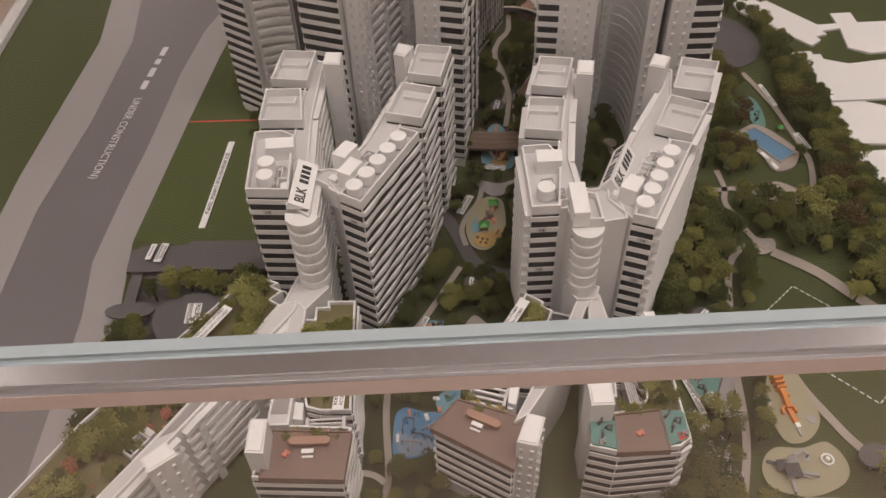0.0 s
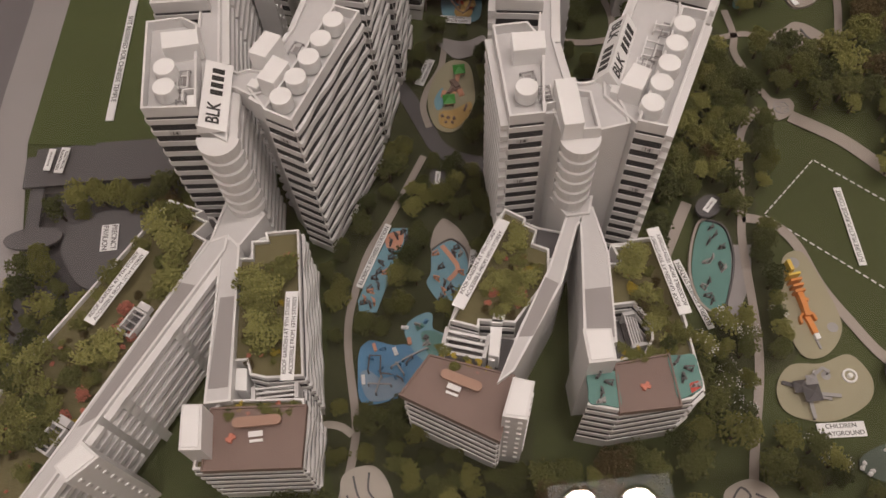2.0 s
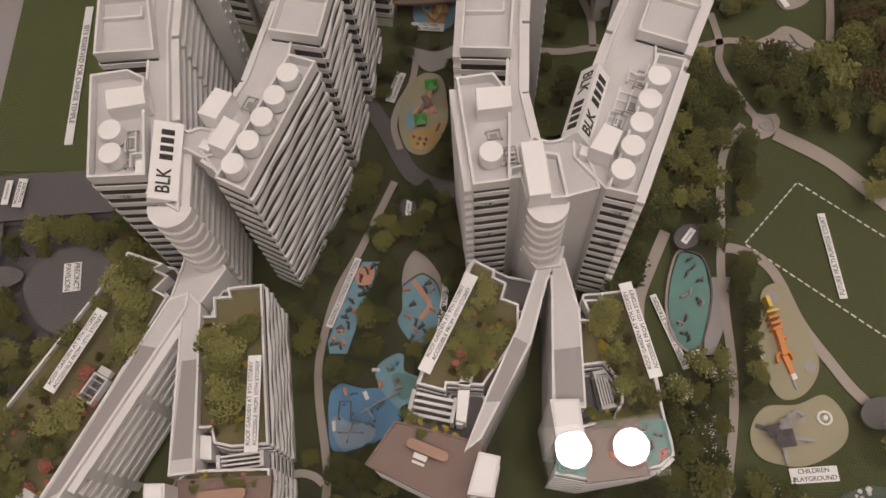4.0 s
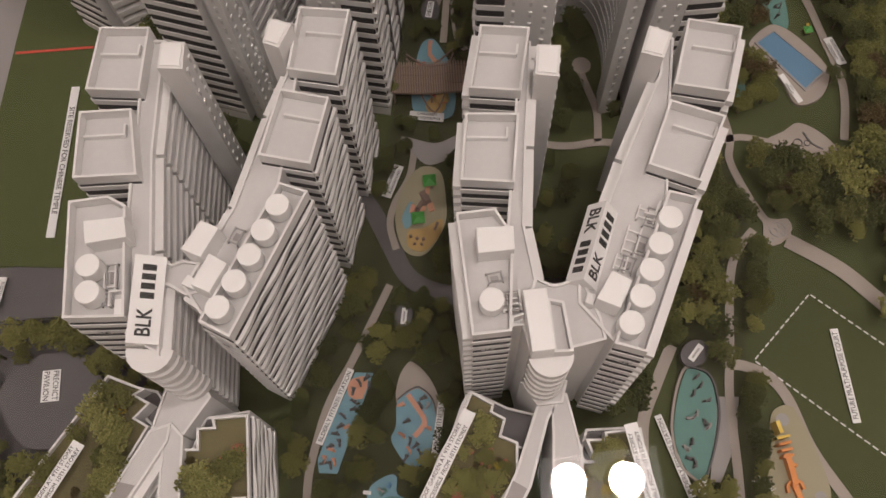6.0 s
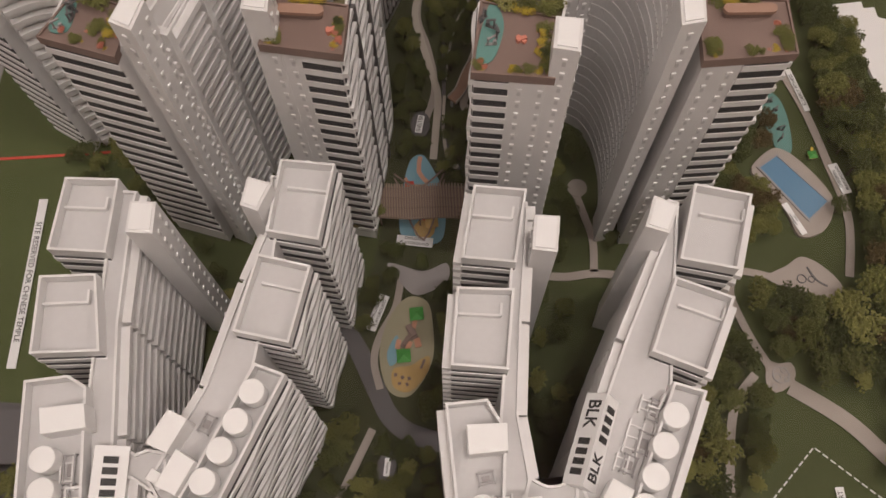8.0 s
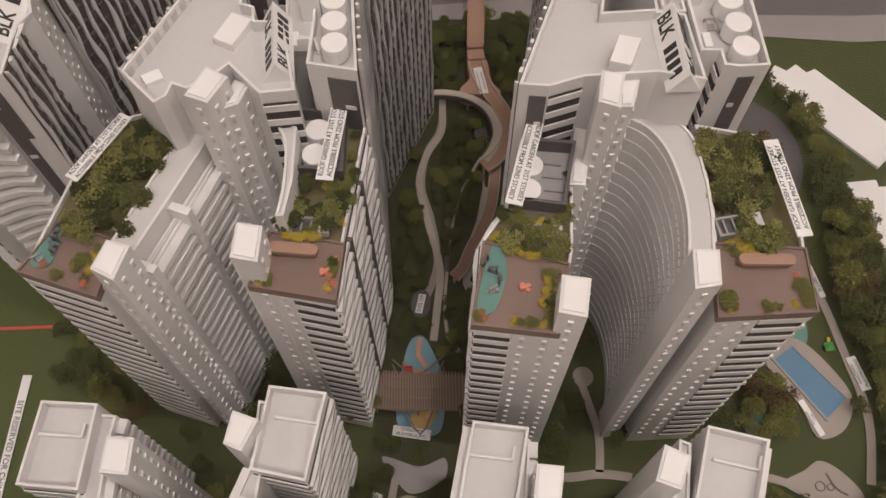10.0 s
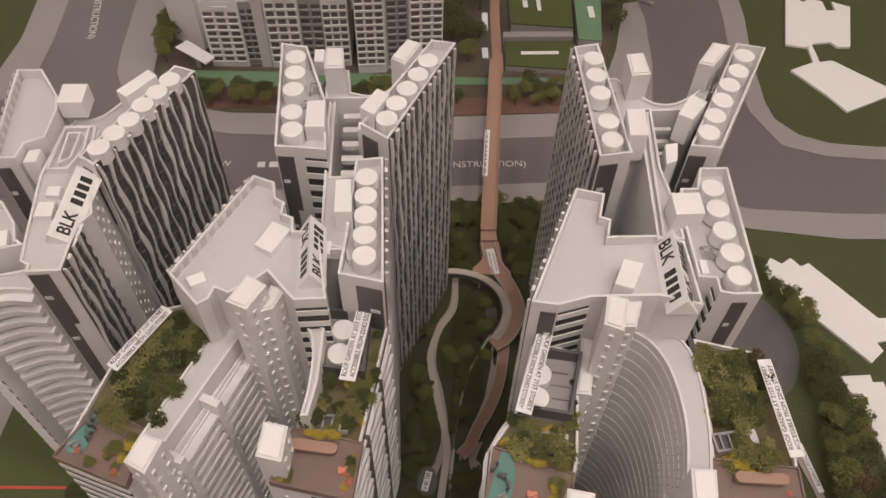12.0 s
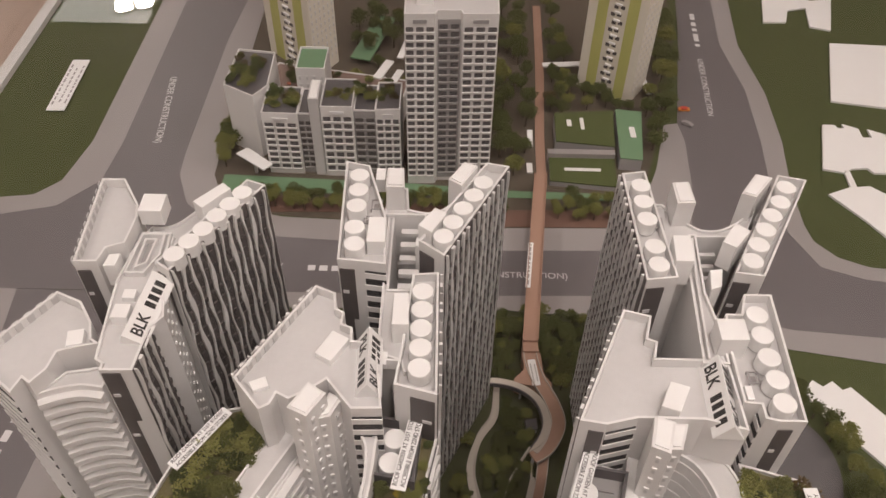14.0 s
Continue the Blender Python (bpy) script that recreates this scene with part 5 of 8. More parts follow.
for pts, w in (([(0.227, 1.581), (0.197, 1.53), (0.179, 1.48), (0.169, 1.429)], 0.0030), ([(0.228, 1.556), (0.223, 1.505), (0.201, 1.448), (0.187, 1.415)], 0.0026), ([(0.164, 1.399), (0.157, 1.347), (0.159, 1.301), (0.171, 1.286)], 0.0040)):
    single("garden_kerb", prism(bmesh.new(), strip(pts, w), 0.0, 0.0085), PALE, (pts[0][0], pts[0][1], 0), "pale raised kerb along the garden beds", "kerb", kind="structure")
mat_sheet("path_15", disc(0.326, 1.240, 0.0135, 12), 0.0034, PATHM, "round pale paved end of a footpath", "path", 1)
mat_sheet("path_16", [(0.514, 0.972), (0.516, 0.984), (0.532, 0.978), (0.546, 0.978), (0.549, 0.964), (0.538, 0.950), (0.519, 0.943), (0.510, 0.955)], 0.0034, PATHM, "pale paved rest spot with ring patterns", "path", 2)
for x, y, r in ((0.530, 0.964, 0.0105), (0.525, 0.962, 0.005), (0.535, 0.969, 0.004), (0.536, 0.958, 0.0035), (0.519, 0.951, 0.003)):
    single("plaza_ring", ring(bmesh.new(), disc(x, y, r), 0.0034, 0.0042, 0.0011), GREY, (x, y, 0.0034), "grey ring inlaid in the paved rest spot", "inlay", "plaza inlays")
mat_sheet("path_17", [(0.067, 1.158), (0.111, 1.142), (0.142, 1.150), (0.140, 1.125), (0.101, 1.110), (0.080, 1.131)], 0.0034, PAVE, "grey paved plaza", "path")
mat_sheet("path_18", [(0.545, 1.089), (0.575, 1.103), (0.596, 1.113), (0.619, 1.098), (0.637, 1.067), (0.614, 1.055), (0.580, 1.065)], 0.0034, PATHM, "pale leaf-shaped plaza with a dark emblem", "path")
for k, q in enumerate((disc(0.588, 1.083, 0.0062), disc(0.600, 1.081, 0.0045))):
    t = single("plaza_ring", ring(bmesh.new(), q, 0.0034, 0.0044, 0.0012), SLATE, (q[0][0], q[0][1], 0.0034), "dark ring inlaid in the pale plaza", "inlay", "plaza inlays")
single("plaza_bar", prism(bmesh.new(), strip([(0.599, 1.098), (0.606, 1.080), (0.618, 1.070)], 0.002), 0.0034, 0.0044), SLATE, (0.606, 1.08, 0.0034), "dark bent bar inlaid in the pale plaza", "inlay", "plaza inlays")
sheet("pavement_7", [(0.406, 0.764), (0.431, 0.761), (0.416, 0.710), (0.388, 0.668), (0.376, 0.669)], 0.0026, PAVE, "pale paving beside the fitness corner", "pavement")
sheet("pavement_8", disc(0.615, 1.56, 0.082, 28, 1.25), 0.0026, SLATE, "dark grey round drop-off porch", "pavement")
sheet("pavement_9", [(0.006, 1.290), (0.056, 1.292), (0.062, 1.222), (0.004, 1.236)], 0.0026, BROWN, "brown boarded deck beside the pergola", "pavement")

mat_sheet("play_mat_1", [(-0.067, 0.743), (-0.066, 0.728), (-0.045, 0.725), (-0.022, 0.778), (-0.009, 0.805), (0.005, 0.838), (-0.017, 0.841), (-0.049, 0.782)], 0.0036, AQUA, "blue rubber fitness mat for the elderly", n=1)
mat_sheet("play_mat_2", [(-0.026, 0.828), (-0.018, 0.834), (-0.002, 0.833), (-0.010, 0.808), (-0.026, 0.813)], 0.0044, SALMON, "salmon rubber patch on the fitness mat", n=2)
mat_sheet("play_mat_3", [(0.030, 0.800), (0.035, 0.828), (0.045, 0.843), (0.053, 0.846), (0.069, 0.829), (0.080, 0.802), (0.080, 0.775), (0.070, 0.762), (0.050, 0.780)], 0.0036, PATHM, "sand-coloured border round the fitness mat")
mat_sheet("play_mat_4", [(0.031, 0.800), (0.049, 0.811), (0.060, 0.811), (0.072, 0.795), (0.073, 0.767), (0.062, 0.734), (0.044, 0.721), (0.032, 0.731), (0.020, 0.756), (0.027, 0.772)], 0.0044, AQUA, "blue rubber fitness mat for adults")
single("mat_kerb", prism(bmesh.new(), strip([(0.031, 0.802), (0.049, 0.813), (0.0605, 0.813), (0.0735, 0.796), (0.0745, 0.767), (0.066, 0.742)], 0.0016), 0.003, 0.0062), SLATE, (0.06, 0.80, 0.003), "thin dark kerb round the fitness mat", "kerb")
single("mat_stripe", prism(bmesh.new(), strip([(0.044, 0.807), (0.056, 0.786), (0.061, 0.771), (0.047, 0.757)], 0.006, 2), 0.0044, 0.0050), SALMON, (0.05, 0.78, 0.0044), "salmon zigzag stripe on the fitness mat", "play area")
mat_sheet("play_mat_5", [(-0.069, 0.677), (-0.062, 0.686), (-0.052, 0.689), (-0.029, 0.680), (-0.010, 0.678), (0.010, 0.660), (0.014, 0.635), (-0.001, 0.625), (-0.027, 0.614), (-0.069, 0.612), (-0.072, 0.652)], 0.0036, BLUE, "deep blue rubber play mat")
mat_sheet("play_mat_20", [(-0.070, 0.645), (-0.060, 0.652), (-0.046, 0.640), (-0.030, 0.640), (-0.018, 0.630), (-0.028, 0.616), (-0.060, 0.614)], 0.0042, POWDER, "powder blue patch on the play mat")
mat_sheet("play_mat_6", [(-0.013, 0.693), (-0.006, 0.708), (0.014, 0.717), (0.023, 0.713), (0.022, 0.695), (0.040, 0.683), (0.032, 0.665), (0.014, 0.650), (-0.004, 0.669)], 0.0044, AQUA, "light blue rubber play mat")
mat_sheet("play_mat_21", [(0.006, 0.690), (0.022, 0.692), (0.035, 0.680), (0.028, 0.664), (0.014, 0.662)], 0.0050, TEAL, "teal patch on the light blue play mat")
mat_sheet("play_mat_7", [(0.087, 1.108), (0.112, 1.101), (0.117, 1.070), (0.112, 1.023), (0.083, 0.984), (0.056, 0.992), (0.048, 1.037), (0.062, 1.081)], 0.0036, SAND, "sand-yellow playground mat")
mat_sheet("play_mat_8", [(0.085, 1.020), (0.108, 1.030), (0.105, 1.010), (0.082, 0.988), (0.062, 0.996), (0.064, 1.018)], 0.0044, OCHRE, "ochre patch on the playground mat")
mat_sheet("play_mat_9", [(0.058, 1.04), (0.072, 1.06), (0.070, 1.03), (0.060, 1.022)], 0.0044, AQUA, "aqua patch on the playground mat")
mat_sheet("play_mat_10", [(0.094, 1.246), (0.144, 1.240), (0.142, 1.188), (0.120, 1.178), (0.088, 1.190)], 0.0036, AQUA, "aqua playground mat beside the pergola")
mat_sheet("play_mat_11", disc(0.118, 1.200, 0.014, 12), 0.0044, OCHRE, "ochre round patch on the playground mat", n=1)
mat_sheet("play_mat_12", disc(0.120, 1.226, 0.012, 12), 0.0044, SALMON, "salmon round patch on the playground mat", n=1)
mat_sheet("play_mat_13", [(0.111, 1.307), (0.126, 1.310), (0.138, 1.286), (0.147, 1.256), (0.140, 1.238), (0.094, 1.240), (0.095, 1.262), (0.102, 1.289)], 0.0036, AQUA, "aqua playground mat with salmon stripes")
single("mat_stripe", prism(bmesh.new(), strip([(0.122, 1.308), (0.118, 1.285), (0.128, 1.268)], 0.006, 2), 0.0036, 0.0044), SALMON, (0.12, 1.29, 0.0036), "salmon stripe on the playground mat", "play area")
single("mat_stripe", prism(bmesh.new(), [(0.098, 1.246), (0.132, 1.246), (0.130, 1.262), (0.112, 1.266)], 0.0036, 0.0044), SALMON, (0.115, 1.25, 0.0036), "salmon patch on the playground mat", "play area")
mat_sheet("play_mat_14", [(0.464, 0.738), (0.484, 0.745), (0.495, 0.728), (0.507, 0.658), (0.499, 0.627), (0.473, 0.606), (0.447, 0.612), (0.441, 0.666), (0.452, 0.705)], 0.0036, SAND, "sand-coloured mat under the orange slide")
mat_sheet("play_mat_15", [(0.407, 0.575), (0.430, 0.600), (0.467, 0.598), (0.502, 0.605), (0.518, 0.576), (0.508, 0.549), (0.475, 0.533), (0.443, 0.531), (0.410, 0.546)], 0.0036, SAND, "sand-coloured mat of the play tower")
mat_sheet("play_mat_16", [(0.383, 0.800), (0.402, 0.787), (0.402, 0.751), (0.390, 0.713), (0.368, 0.670), (0.350, 0.691), (0.347, 0.726), (0.358, 0.764), (0.374, 0.795)], 0.0036, TEAL, "teal rubber fitness mat")
single("mat_kerb", prism(bmesh.new(), strip([(0.383, 0.802), (0.403, 0.789), (0.4045, 0.751), (0.392, 0.712), (0.369, 0.668)], 0.0022), 0.0, 0.0066), SLATE, (0.40, 0.76, 0.0), "thin dark kerb round the teal mat", "kerb")
single("mat_kerb", prism(bmesh.new(), strip([(0.383, 0.804), (0.371, 0.797), (0.355, 0.766), (0.344, 0.727), (0.347, 0.690), (0.366, 0.667)], 0.0030), 0.0, 0.0066), PATHM, (0.35, 0.73, 0.0), "pale raised kerb round the teal mat", "kerb")
mat_sheet("play_mat_17", [(0.595, 1.34), (0.62, 1.36), (0.632, 1.33), (0.626, 1.27), (0.608, 1.26), (0.60, 1.30)], 0.0036, TEAL, "teal rubber fitness mat beside the wing")
mat_sheet("play_mat_18", [(0.515, 1.155), (0.528, 1.180), (0.540, 1.185), (0.540, 1.165), (0.528, 1.148)], 0.0036, TEAL, "teal rubber mat under young trees")
single("pool_deck", prism(bmesh.new(), smooth_line([(0.563, 1.245), (0.594, 1.270), (0.613, 1.268), (0.635, 1.243), (0.658, 1.197), (0.653, 1.168), (0.632, 1.144), (0.601, 1.141), (0.592, 1.180), (0.572, 1.219)], 4, True), 0.0, 0.0046), PATHM, (0.61, 1.2, 0), "pale paved deck round the swimming pool", "pool deck", kind="structure")
KEEP_OFF.append([(0.563, 1.245), (0.613, 1.268), (0.658, 1.197), (0.632, 1.144), (0.601, 1.141)])
pool = thing("swimming_pool", 0.611, 1.212, 0.0046, "blue rectangular swimming pool with a white kerb", "swimming pool")
pq = [(0.574, 1.244), (0.601, 1.259), (0.650, 1.186), (0.619, 1.163)]
part("water", prism(bmesh.new(), pq, 0.0046, 0.0054), WATER, pool, "still blue water")
part("kerb", ring(bmesh.new(), inset(pq, -0.003), 0.0046, 0.0064, 0.003), PAVE, pool)

# the ball court's dashed outline
court = thing("court_outline", 0.53, 0.77, 0.001, "white dashed outline of a future ball court on the grass", "court marking")
CQ = [(0.460, 0.802), (0.547, 0.876), (0.683, 0.735), (0.596, 0.660)]
for a, b in zip(CQ, CQ[1:] + CQ[:1]):
    a, b = Vector(a), Vector(b)
    n = int((b - a).length / 0.010)
    yaw = math.atan2((b - a).y, (b - a).x)
    for k in range(n):
        p = a.lerp(b, (k + 0.5) / n)
        part("dash", box(bmesh.new(), p.x, p.y, 0.001, 0.0068, 0.0018, 0.0008, yaw), PAINT, court)

# low structures of the left yard
sub = thing("substation", -0.40, 0.975, 0.0, "low flat-roofed grey substation with two roof levels", "building")
part("wall", prism(bmesh.new(), [(-0.492, 0.955), (-0.492, 0.992), (-0.40, 1.0), (-0.40, 0.952)], 0, 0.022), GREY, sub)
part("wall", prism(bmesh.new(), [(-0.40, 0.952), (-0.40, 1.0), (-0.29, 0.995), (-0.29, 0.945)], 0, 0.026), GREY, sub)
part("roof", prism(bmesh.new(), [(-0.498, 0.950), (-0.498, 0.998), (-0.396, 1.006), (-0.396, 0.946)], 0.022, 0.026), SLATE, sub)
part("roof", prism(bmesh.new(), [(-0.404, 0.946), (-0.404, 1.008), (-0.270, 1.002), (-0.270, 0.938)], 0.026, 0.030), SLATE, sub)
KEEP_OFF.append([(-0.5, 0.94), (-0.5, 1.01), (-0.27, 1.01), (-0.27, 0.94)])
pav = thing("pavilion", -0.37, 0.845, 0.0, "round dark grey precinct pavilion roof on columns", "pavilion")
pq = smooth_line([(-0.438, 0.860), (-0.395, 0.900), (-0.339, 0.891), (-0.309, 0.840), (-0.345, 0.792), (-0.405, 0.795)], 5, True)
part("roof", prism(bmesh.new(), pq, 0.018, 0.022), SLATE, pav, "dark grey flat roof")
for x, y in ((-0.42, 0.86), (-0.37, 0.885), (-0.325, 0.84), (-0.36, 0.805), (-0.40, 0.815)):
    part("column", drum(bmesh.new(), x, y, 0.0, 0.0025, 0.018, 10), GREY, pav)
KEEP_OFF.append(pq)
cvd = thing("covered_walkway", -0.477, 0.90, 0.0, "dark grey covered walkway with an oval end roof", "walkway")
part("roof", prism(bmesh.new(), disc(-0.475, 0.872, 0.038, 20, 0.42), 0.020, 0.024), SLATE, cvd)
part("roof", prism(bmesh.new(), [(-0.490, 0.885), (-0.472, 0.885), (-0.472, 0.950), (-0.490, 0.950)], 0.016, 0.0195), SLATE, cvd)
for x, y in ((-0.50, 0.872), (-0.455, 0.872), (-0.481, 0.92)):
    part("column", drum(bmesh.new(), x, y, 0.0, 0.0025, 0.0165, 10), GREY, cvd)
KEEP_OFF.append([(-0.515, 0.85), (-0.44, 0.85), (-0.44, 0.955), (-0.515, 0.955)])
for x, y, r, sy, yaw in ((0.387, 0.815, 0.019, 0.75, 0.6), (0.126, 1.350, 0.013, 1.6, -0.15), (0.048, 0.900, 0.011, 1.7, -0.3), (0.55, 0.575, 0.022, 0.8, 0.3)):
    t = thing("park_shelter", x, y, 0.0, "small oval shelter with a dark grey roof", "shelter", "park shelters")
    part("roof", prism(bmesh.new(), disc(x, y, r, 22, sy, yaw), 0.014, 0.018), SLATE, t)
    for k in range(3):
        part("post", drum(bmesh.new(), x + r * 0.55 * math.cos(k * 2.1), y + r * 0.55 * math.sin(k * 2.1), 0.0, 0.0014, 0.0145, 8), GREY, t)
    KEEP_OFF.append(disc(x, y, r, 10, sy, yaw))

# pergola bridge between the tall blocks
perg = thing("pergola", 0.12, 1.22, 0.0, "long curved brown timber pergola over the path", "pergola")
PL = smooth_line([(0.005, 1.240), (0.050, 1.236), (0.100, 1.228), (0.150, 1.225), (0.205, 1.216)], 15)
for off in (-0.021, -0.007, 0.007, 0.021):
    part("rail", prism(bmesh.new(), [(x, y + off - 0.001) for x, y in PL] + [(x, y + off + 0.001) for x, y in PL[::-1]], 0.028, 0.031), BROWN, perg)
for k, (x, y) in enumerate(PL):
    part("rafter", box(bmesh.new(), x, y, 0.031, 0.0019, 0.050, 0.0018, -0.05), TIMBER, perg)
    if k % 15 == 4:
        for off in (-0.021, 0.021):
            part("post", box(bmesh.new(), x, y + off, 0.0, 0.0022, 0.0022, 0.030), BROWN, perg)
for off in (-0.06, -0.02, 0.015):
    part("beam", prism(bmesh.new(), strip([(0.085, 1.25 + off * 0.2 + 0.02), (0.115, 1.235 + off), (0.15, 1.25 + off * 0.2 + 0.02)], 0.002, 5), 0.026, 0.028), BROWN, perg)

part("deck", prism(bmesh.new(), [(x, y - 0.022) for x, y in PL] + [(x, y + 0.022) for x, y in PL[::-1]], 0.0245, 0.0275), BROWN, perg, "brown boarded deck")

# footbridge over the road
br = thing("footbridge", 0.255, 1.97, 0.0, "long narrow terracotta footbridge over the road", "footbridge")
bq = [(0.222, 1.76), (0.247, 1.76), (0.290, 2.18), (0.266, 2.18)]
part("deck", prism(bmesh.new(), bq, 0.036, 0.041), TERRA, br)
for a, b in ((0, 3), (1, 2)):
    p, q = Vector(bq[a]), Vector(bq[b])
    part("parapet", prism(bmesh.new(), strip([tuple(p), tuple(q)], 0.0014, 1), 0.041, 0.046), TERRA, br)
for f in (0.04, 0.28, 0.64, 0.94):
    part("pier", box(bmesh.new(), 0.2345 + f * 0.0435, 1.76 + f * 0.42, 0.0, 0.014, 0.006, 0.036), GREY, br)
single("bridge_ramp", prism(bmesh.new(), [(0.222, 1.742), (0.248, 1.742), (0.247, 1.762), (0.222, 1.762)], 0.0, 0.0355), TERRA, (0.237, 1.75, 0), "terracotta landing at the foot of the bridge", "landing")


# ---- play things ----
def play_tower(x, y, z, yaw, roof, body, label, s=1.0):
    t = thing("play_tower", x, y, z, label, "play equipment", "play towers")
    bm = bmesh.new()
    for u, v in ((-1, -1), (1, -1), (1, 1), (-1, 1)):
        part("post", box(bmesh.new(), x + u * 0.005 * s, y + v * 0.005 * s, z, 0.0012, 0.0012, 0.011 * s), BROWN, t)
    part("platform", box(bm, x, y, z + 0.005 * s, 0.012 * s, 0.012 * s, 0.0012), body, t)
    bm = bmesh.new()
    top = bm.verts.new((x, y, z + 0.017 * s))
    c = [bm.verts.new((x + u * 0.0085 * s, y + v * 0.0085 * s, z + 0.011 * s)) for u, v in ((-1, -1), (1, -1), (1, 1), (-1, 1))]
    for k in range(4):
        bm.faces.new((c[k], c[(k + 1) % 4], top))
    bm.faces.new(c[::-1])
    part("roof", bm, roof, t)
    bm = bmesh.new()
    e = Vector((math.cos(yaw), math.sin(yaw)))
    p, q = Vector((x, y)) + e * 0.006 * s, Vector((x, y)) + e * 0.022 * s
    nrm = Vector((-e.y, e.x)) * 0.0028 * s
    v = [bm.verts.new((*(r + nrm * w), h)) for r, h in ((p, z + 0.006 * s), (q, z + 0.0008)) for w in (-1, 1)]
    v2 = [bm.verts.new(w.co + Vector((0, 0, 0.001))) for w in v]
    for f in ((0, 1, 3, 2),):
        bm.faces.new([v[i] for i in f][::-1])
        bm.faces.new([v2[i] for i in f])
    for i, j in ((0, 1), (1, 3), (3, 2), (2, 0)):
        bm.faces.new((v[i], v[j], v2[j], v2[i]))
    bmesh.ops.recalc_face_normals(bm, faces=bm.faces)
    part("chute", bm, body, t)
    return t


play_tower(0.098, 1.082, 0.0036, -1.9, LIME, SALMON, "small play tower with a green roof and slide")
play_tower(0.078, 1.030, 0.0044, 1.1, LIME, SALMON, "small play tower with a green roof and slide")
play_tower(0.112, 1.226, 0.0044, 0.4, RED, SALMON, "small play tower with a red roof and slide")
play_tower(0.128, 1.205, 0.0044, 2.4, OCHRE, RED, "small play tower with an ochre roof and slide")
play_tower(0.104, 1.262, 0.0044, 1.9, RED, SALMON, "small play tower with a red roof and slide", 0.7)
play_tower(0.440, 0.561, 0.0036, -0.2, SLATE, GREY, "grey play tower with a dark roof and slide", 1.15)
play_tower(0.446, 0.577, 0.0036, 0.9, GREY, DECK, "grey play tower with a pale roof and slide", 0.75)
for pts, h in (([(0.434, 0.573), (0.446, 0.577)], 0.006), ([(0.446, 0.562), (0.474, 0.556)], 0.005), ([(0.438, 0.555), (0.437, 0.534)], 0.005), ([(0.450, 0.583), (0.462, 0.590), (0.468, 0.584)], 0.008)):
    t = thing("climbing_bridge", pts[0][0], pts[0][1], 0.0036, "narrow grey climbing bridge of the play tower", "play equipment", "climbing bridges")
    part("deck", prism(bmesh.new(), strip(pts, 0.0042, 1), 0.0036 + h, 0.0050 + h), GREY, t)
    for x, y in (pts[0], pts[-1]):
        part("post", box(bmesh.new(), x, y, 0.0036, 0.0014, 0.0014, h), SLATE, t)
play_tower(0.430, 0.571, 0.0036, 2.6, SLATE, SLATE, "dark grey play tower with a dark roof and slide", 0.85)
play_tower(0.648, 1.255, 0.001, 1.2, LIME, YELLOW, "small play tower with a green roof and slide", 0.7)
for x, y, sx, sy, h, yaw, m, w in ((0.090, 1.062, 0.010, 0.020, 0.006, 0.3, BROWN, "brown"), (0.082, 1.050, 0.016, 0.006, 0.008, 0.9, BROWN, "brown"), (0.096, 1.048, 0.008, 0.012, 0.004, 0.2, SALMON, "salmon"), (0.072, 1.048, 0.006, 0.012, 0.004, -0.3, SALMON, "salmon"), (0.066, 1.010, 0.004, 0.004, 0.004, 0.2, BROWN, "brown"), (0.074, 1.006, 0.004, 0.004, 0.004, 0.5, BROWN, "brown"), (0.082, 1.004, 0.004, 0.004, 0.004, 0.1, BROWN, "brown"), (0.070, 0.999, 0.004, 0.003, 0.003, 0.0, BROWN, "brown"), (0.079, 0.997, 0.003, 0.004, 0.004, 0.4, BROWN, "brown"), (0.100, 1.020, 0.012, 0.003, 0.005, 1.1, BROWN, "brown")):
    t = thing("play_block", x, y, 0.0036, "small %s play block on the sand-yellow mat" % w, "play equipment", "playground blocks")
    part("base", box(bmesh.new(), x, y, 0.0036, sx, sy, h * 0.6, yaw), m, t)
    part("top", box(bmesh.new(), x, y, 0.0036 + h * 0.6, sx * 0.7, sy * 0.7, h * 0.4, yaw + 0.15), m, t)
sl = thing("spiral_slide", 0.468, 0.675, 0.0036, "orange play slide with a yellow tower and white end", "slide")
part("mast", box(bmesh.new(), 0.4615, 0.719, 0.0036, 0.0045, 0.014, 0.019, 0.12), YELLOW, sl)
for k, (x, y) in enumerate(((0.4640, 0.708), (0.4645, 0.701), (0.4650, 0.694), (0.4655, 0.687))):
    part("tower_rib", box(bmesh.new(), x, y, 0.0036, 0.015 - 0.0008 * k, 0.0030, 0.016 - 0.001 * k, 0.10), YELLOW if k < 1 else ORANGE, sl)
part("tube", prism(bmesh.new(), strip([(0.4655, 0.690), (0.4668, 0.672), (0.4665, 0.655)], 0.0065), 0.0036, 0.0135), ORANGE, sl, "orange enclosed chute")
part("chute", prism(bmesh.new(), strip([(0.4665, 0.658), (0.4690, 0.645), (0.4705, 0.634)], 0.0062), 0.0036, 0.0090), ORANGE, sl)
for pts in ([(0.466, 0.661), (0.459, 0.656), (0.458, 0.648)], [(0.467, 0.662), (0.474, 0.658), (0.476, 0.650)], [(0.468, 0.680), (0.475, 0.676)]):
    part("side_arm", prism(bmesh.new(), strip(pts, 0.0030), 0.0036, 0.0095), ORANGE, sl)
part("lip", box(bmesh.new(), 0.4712, 0.630, 0.0036, 0.0058, 0.007, 0.005, 0.15), CAP, sl, "white slide end")
part("landing", box(bmesh.new(), 0.4708, 0.621, 0.0036, 0.0026, 0.012, 0.002, 0.15), GREY, sl)
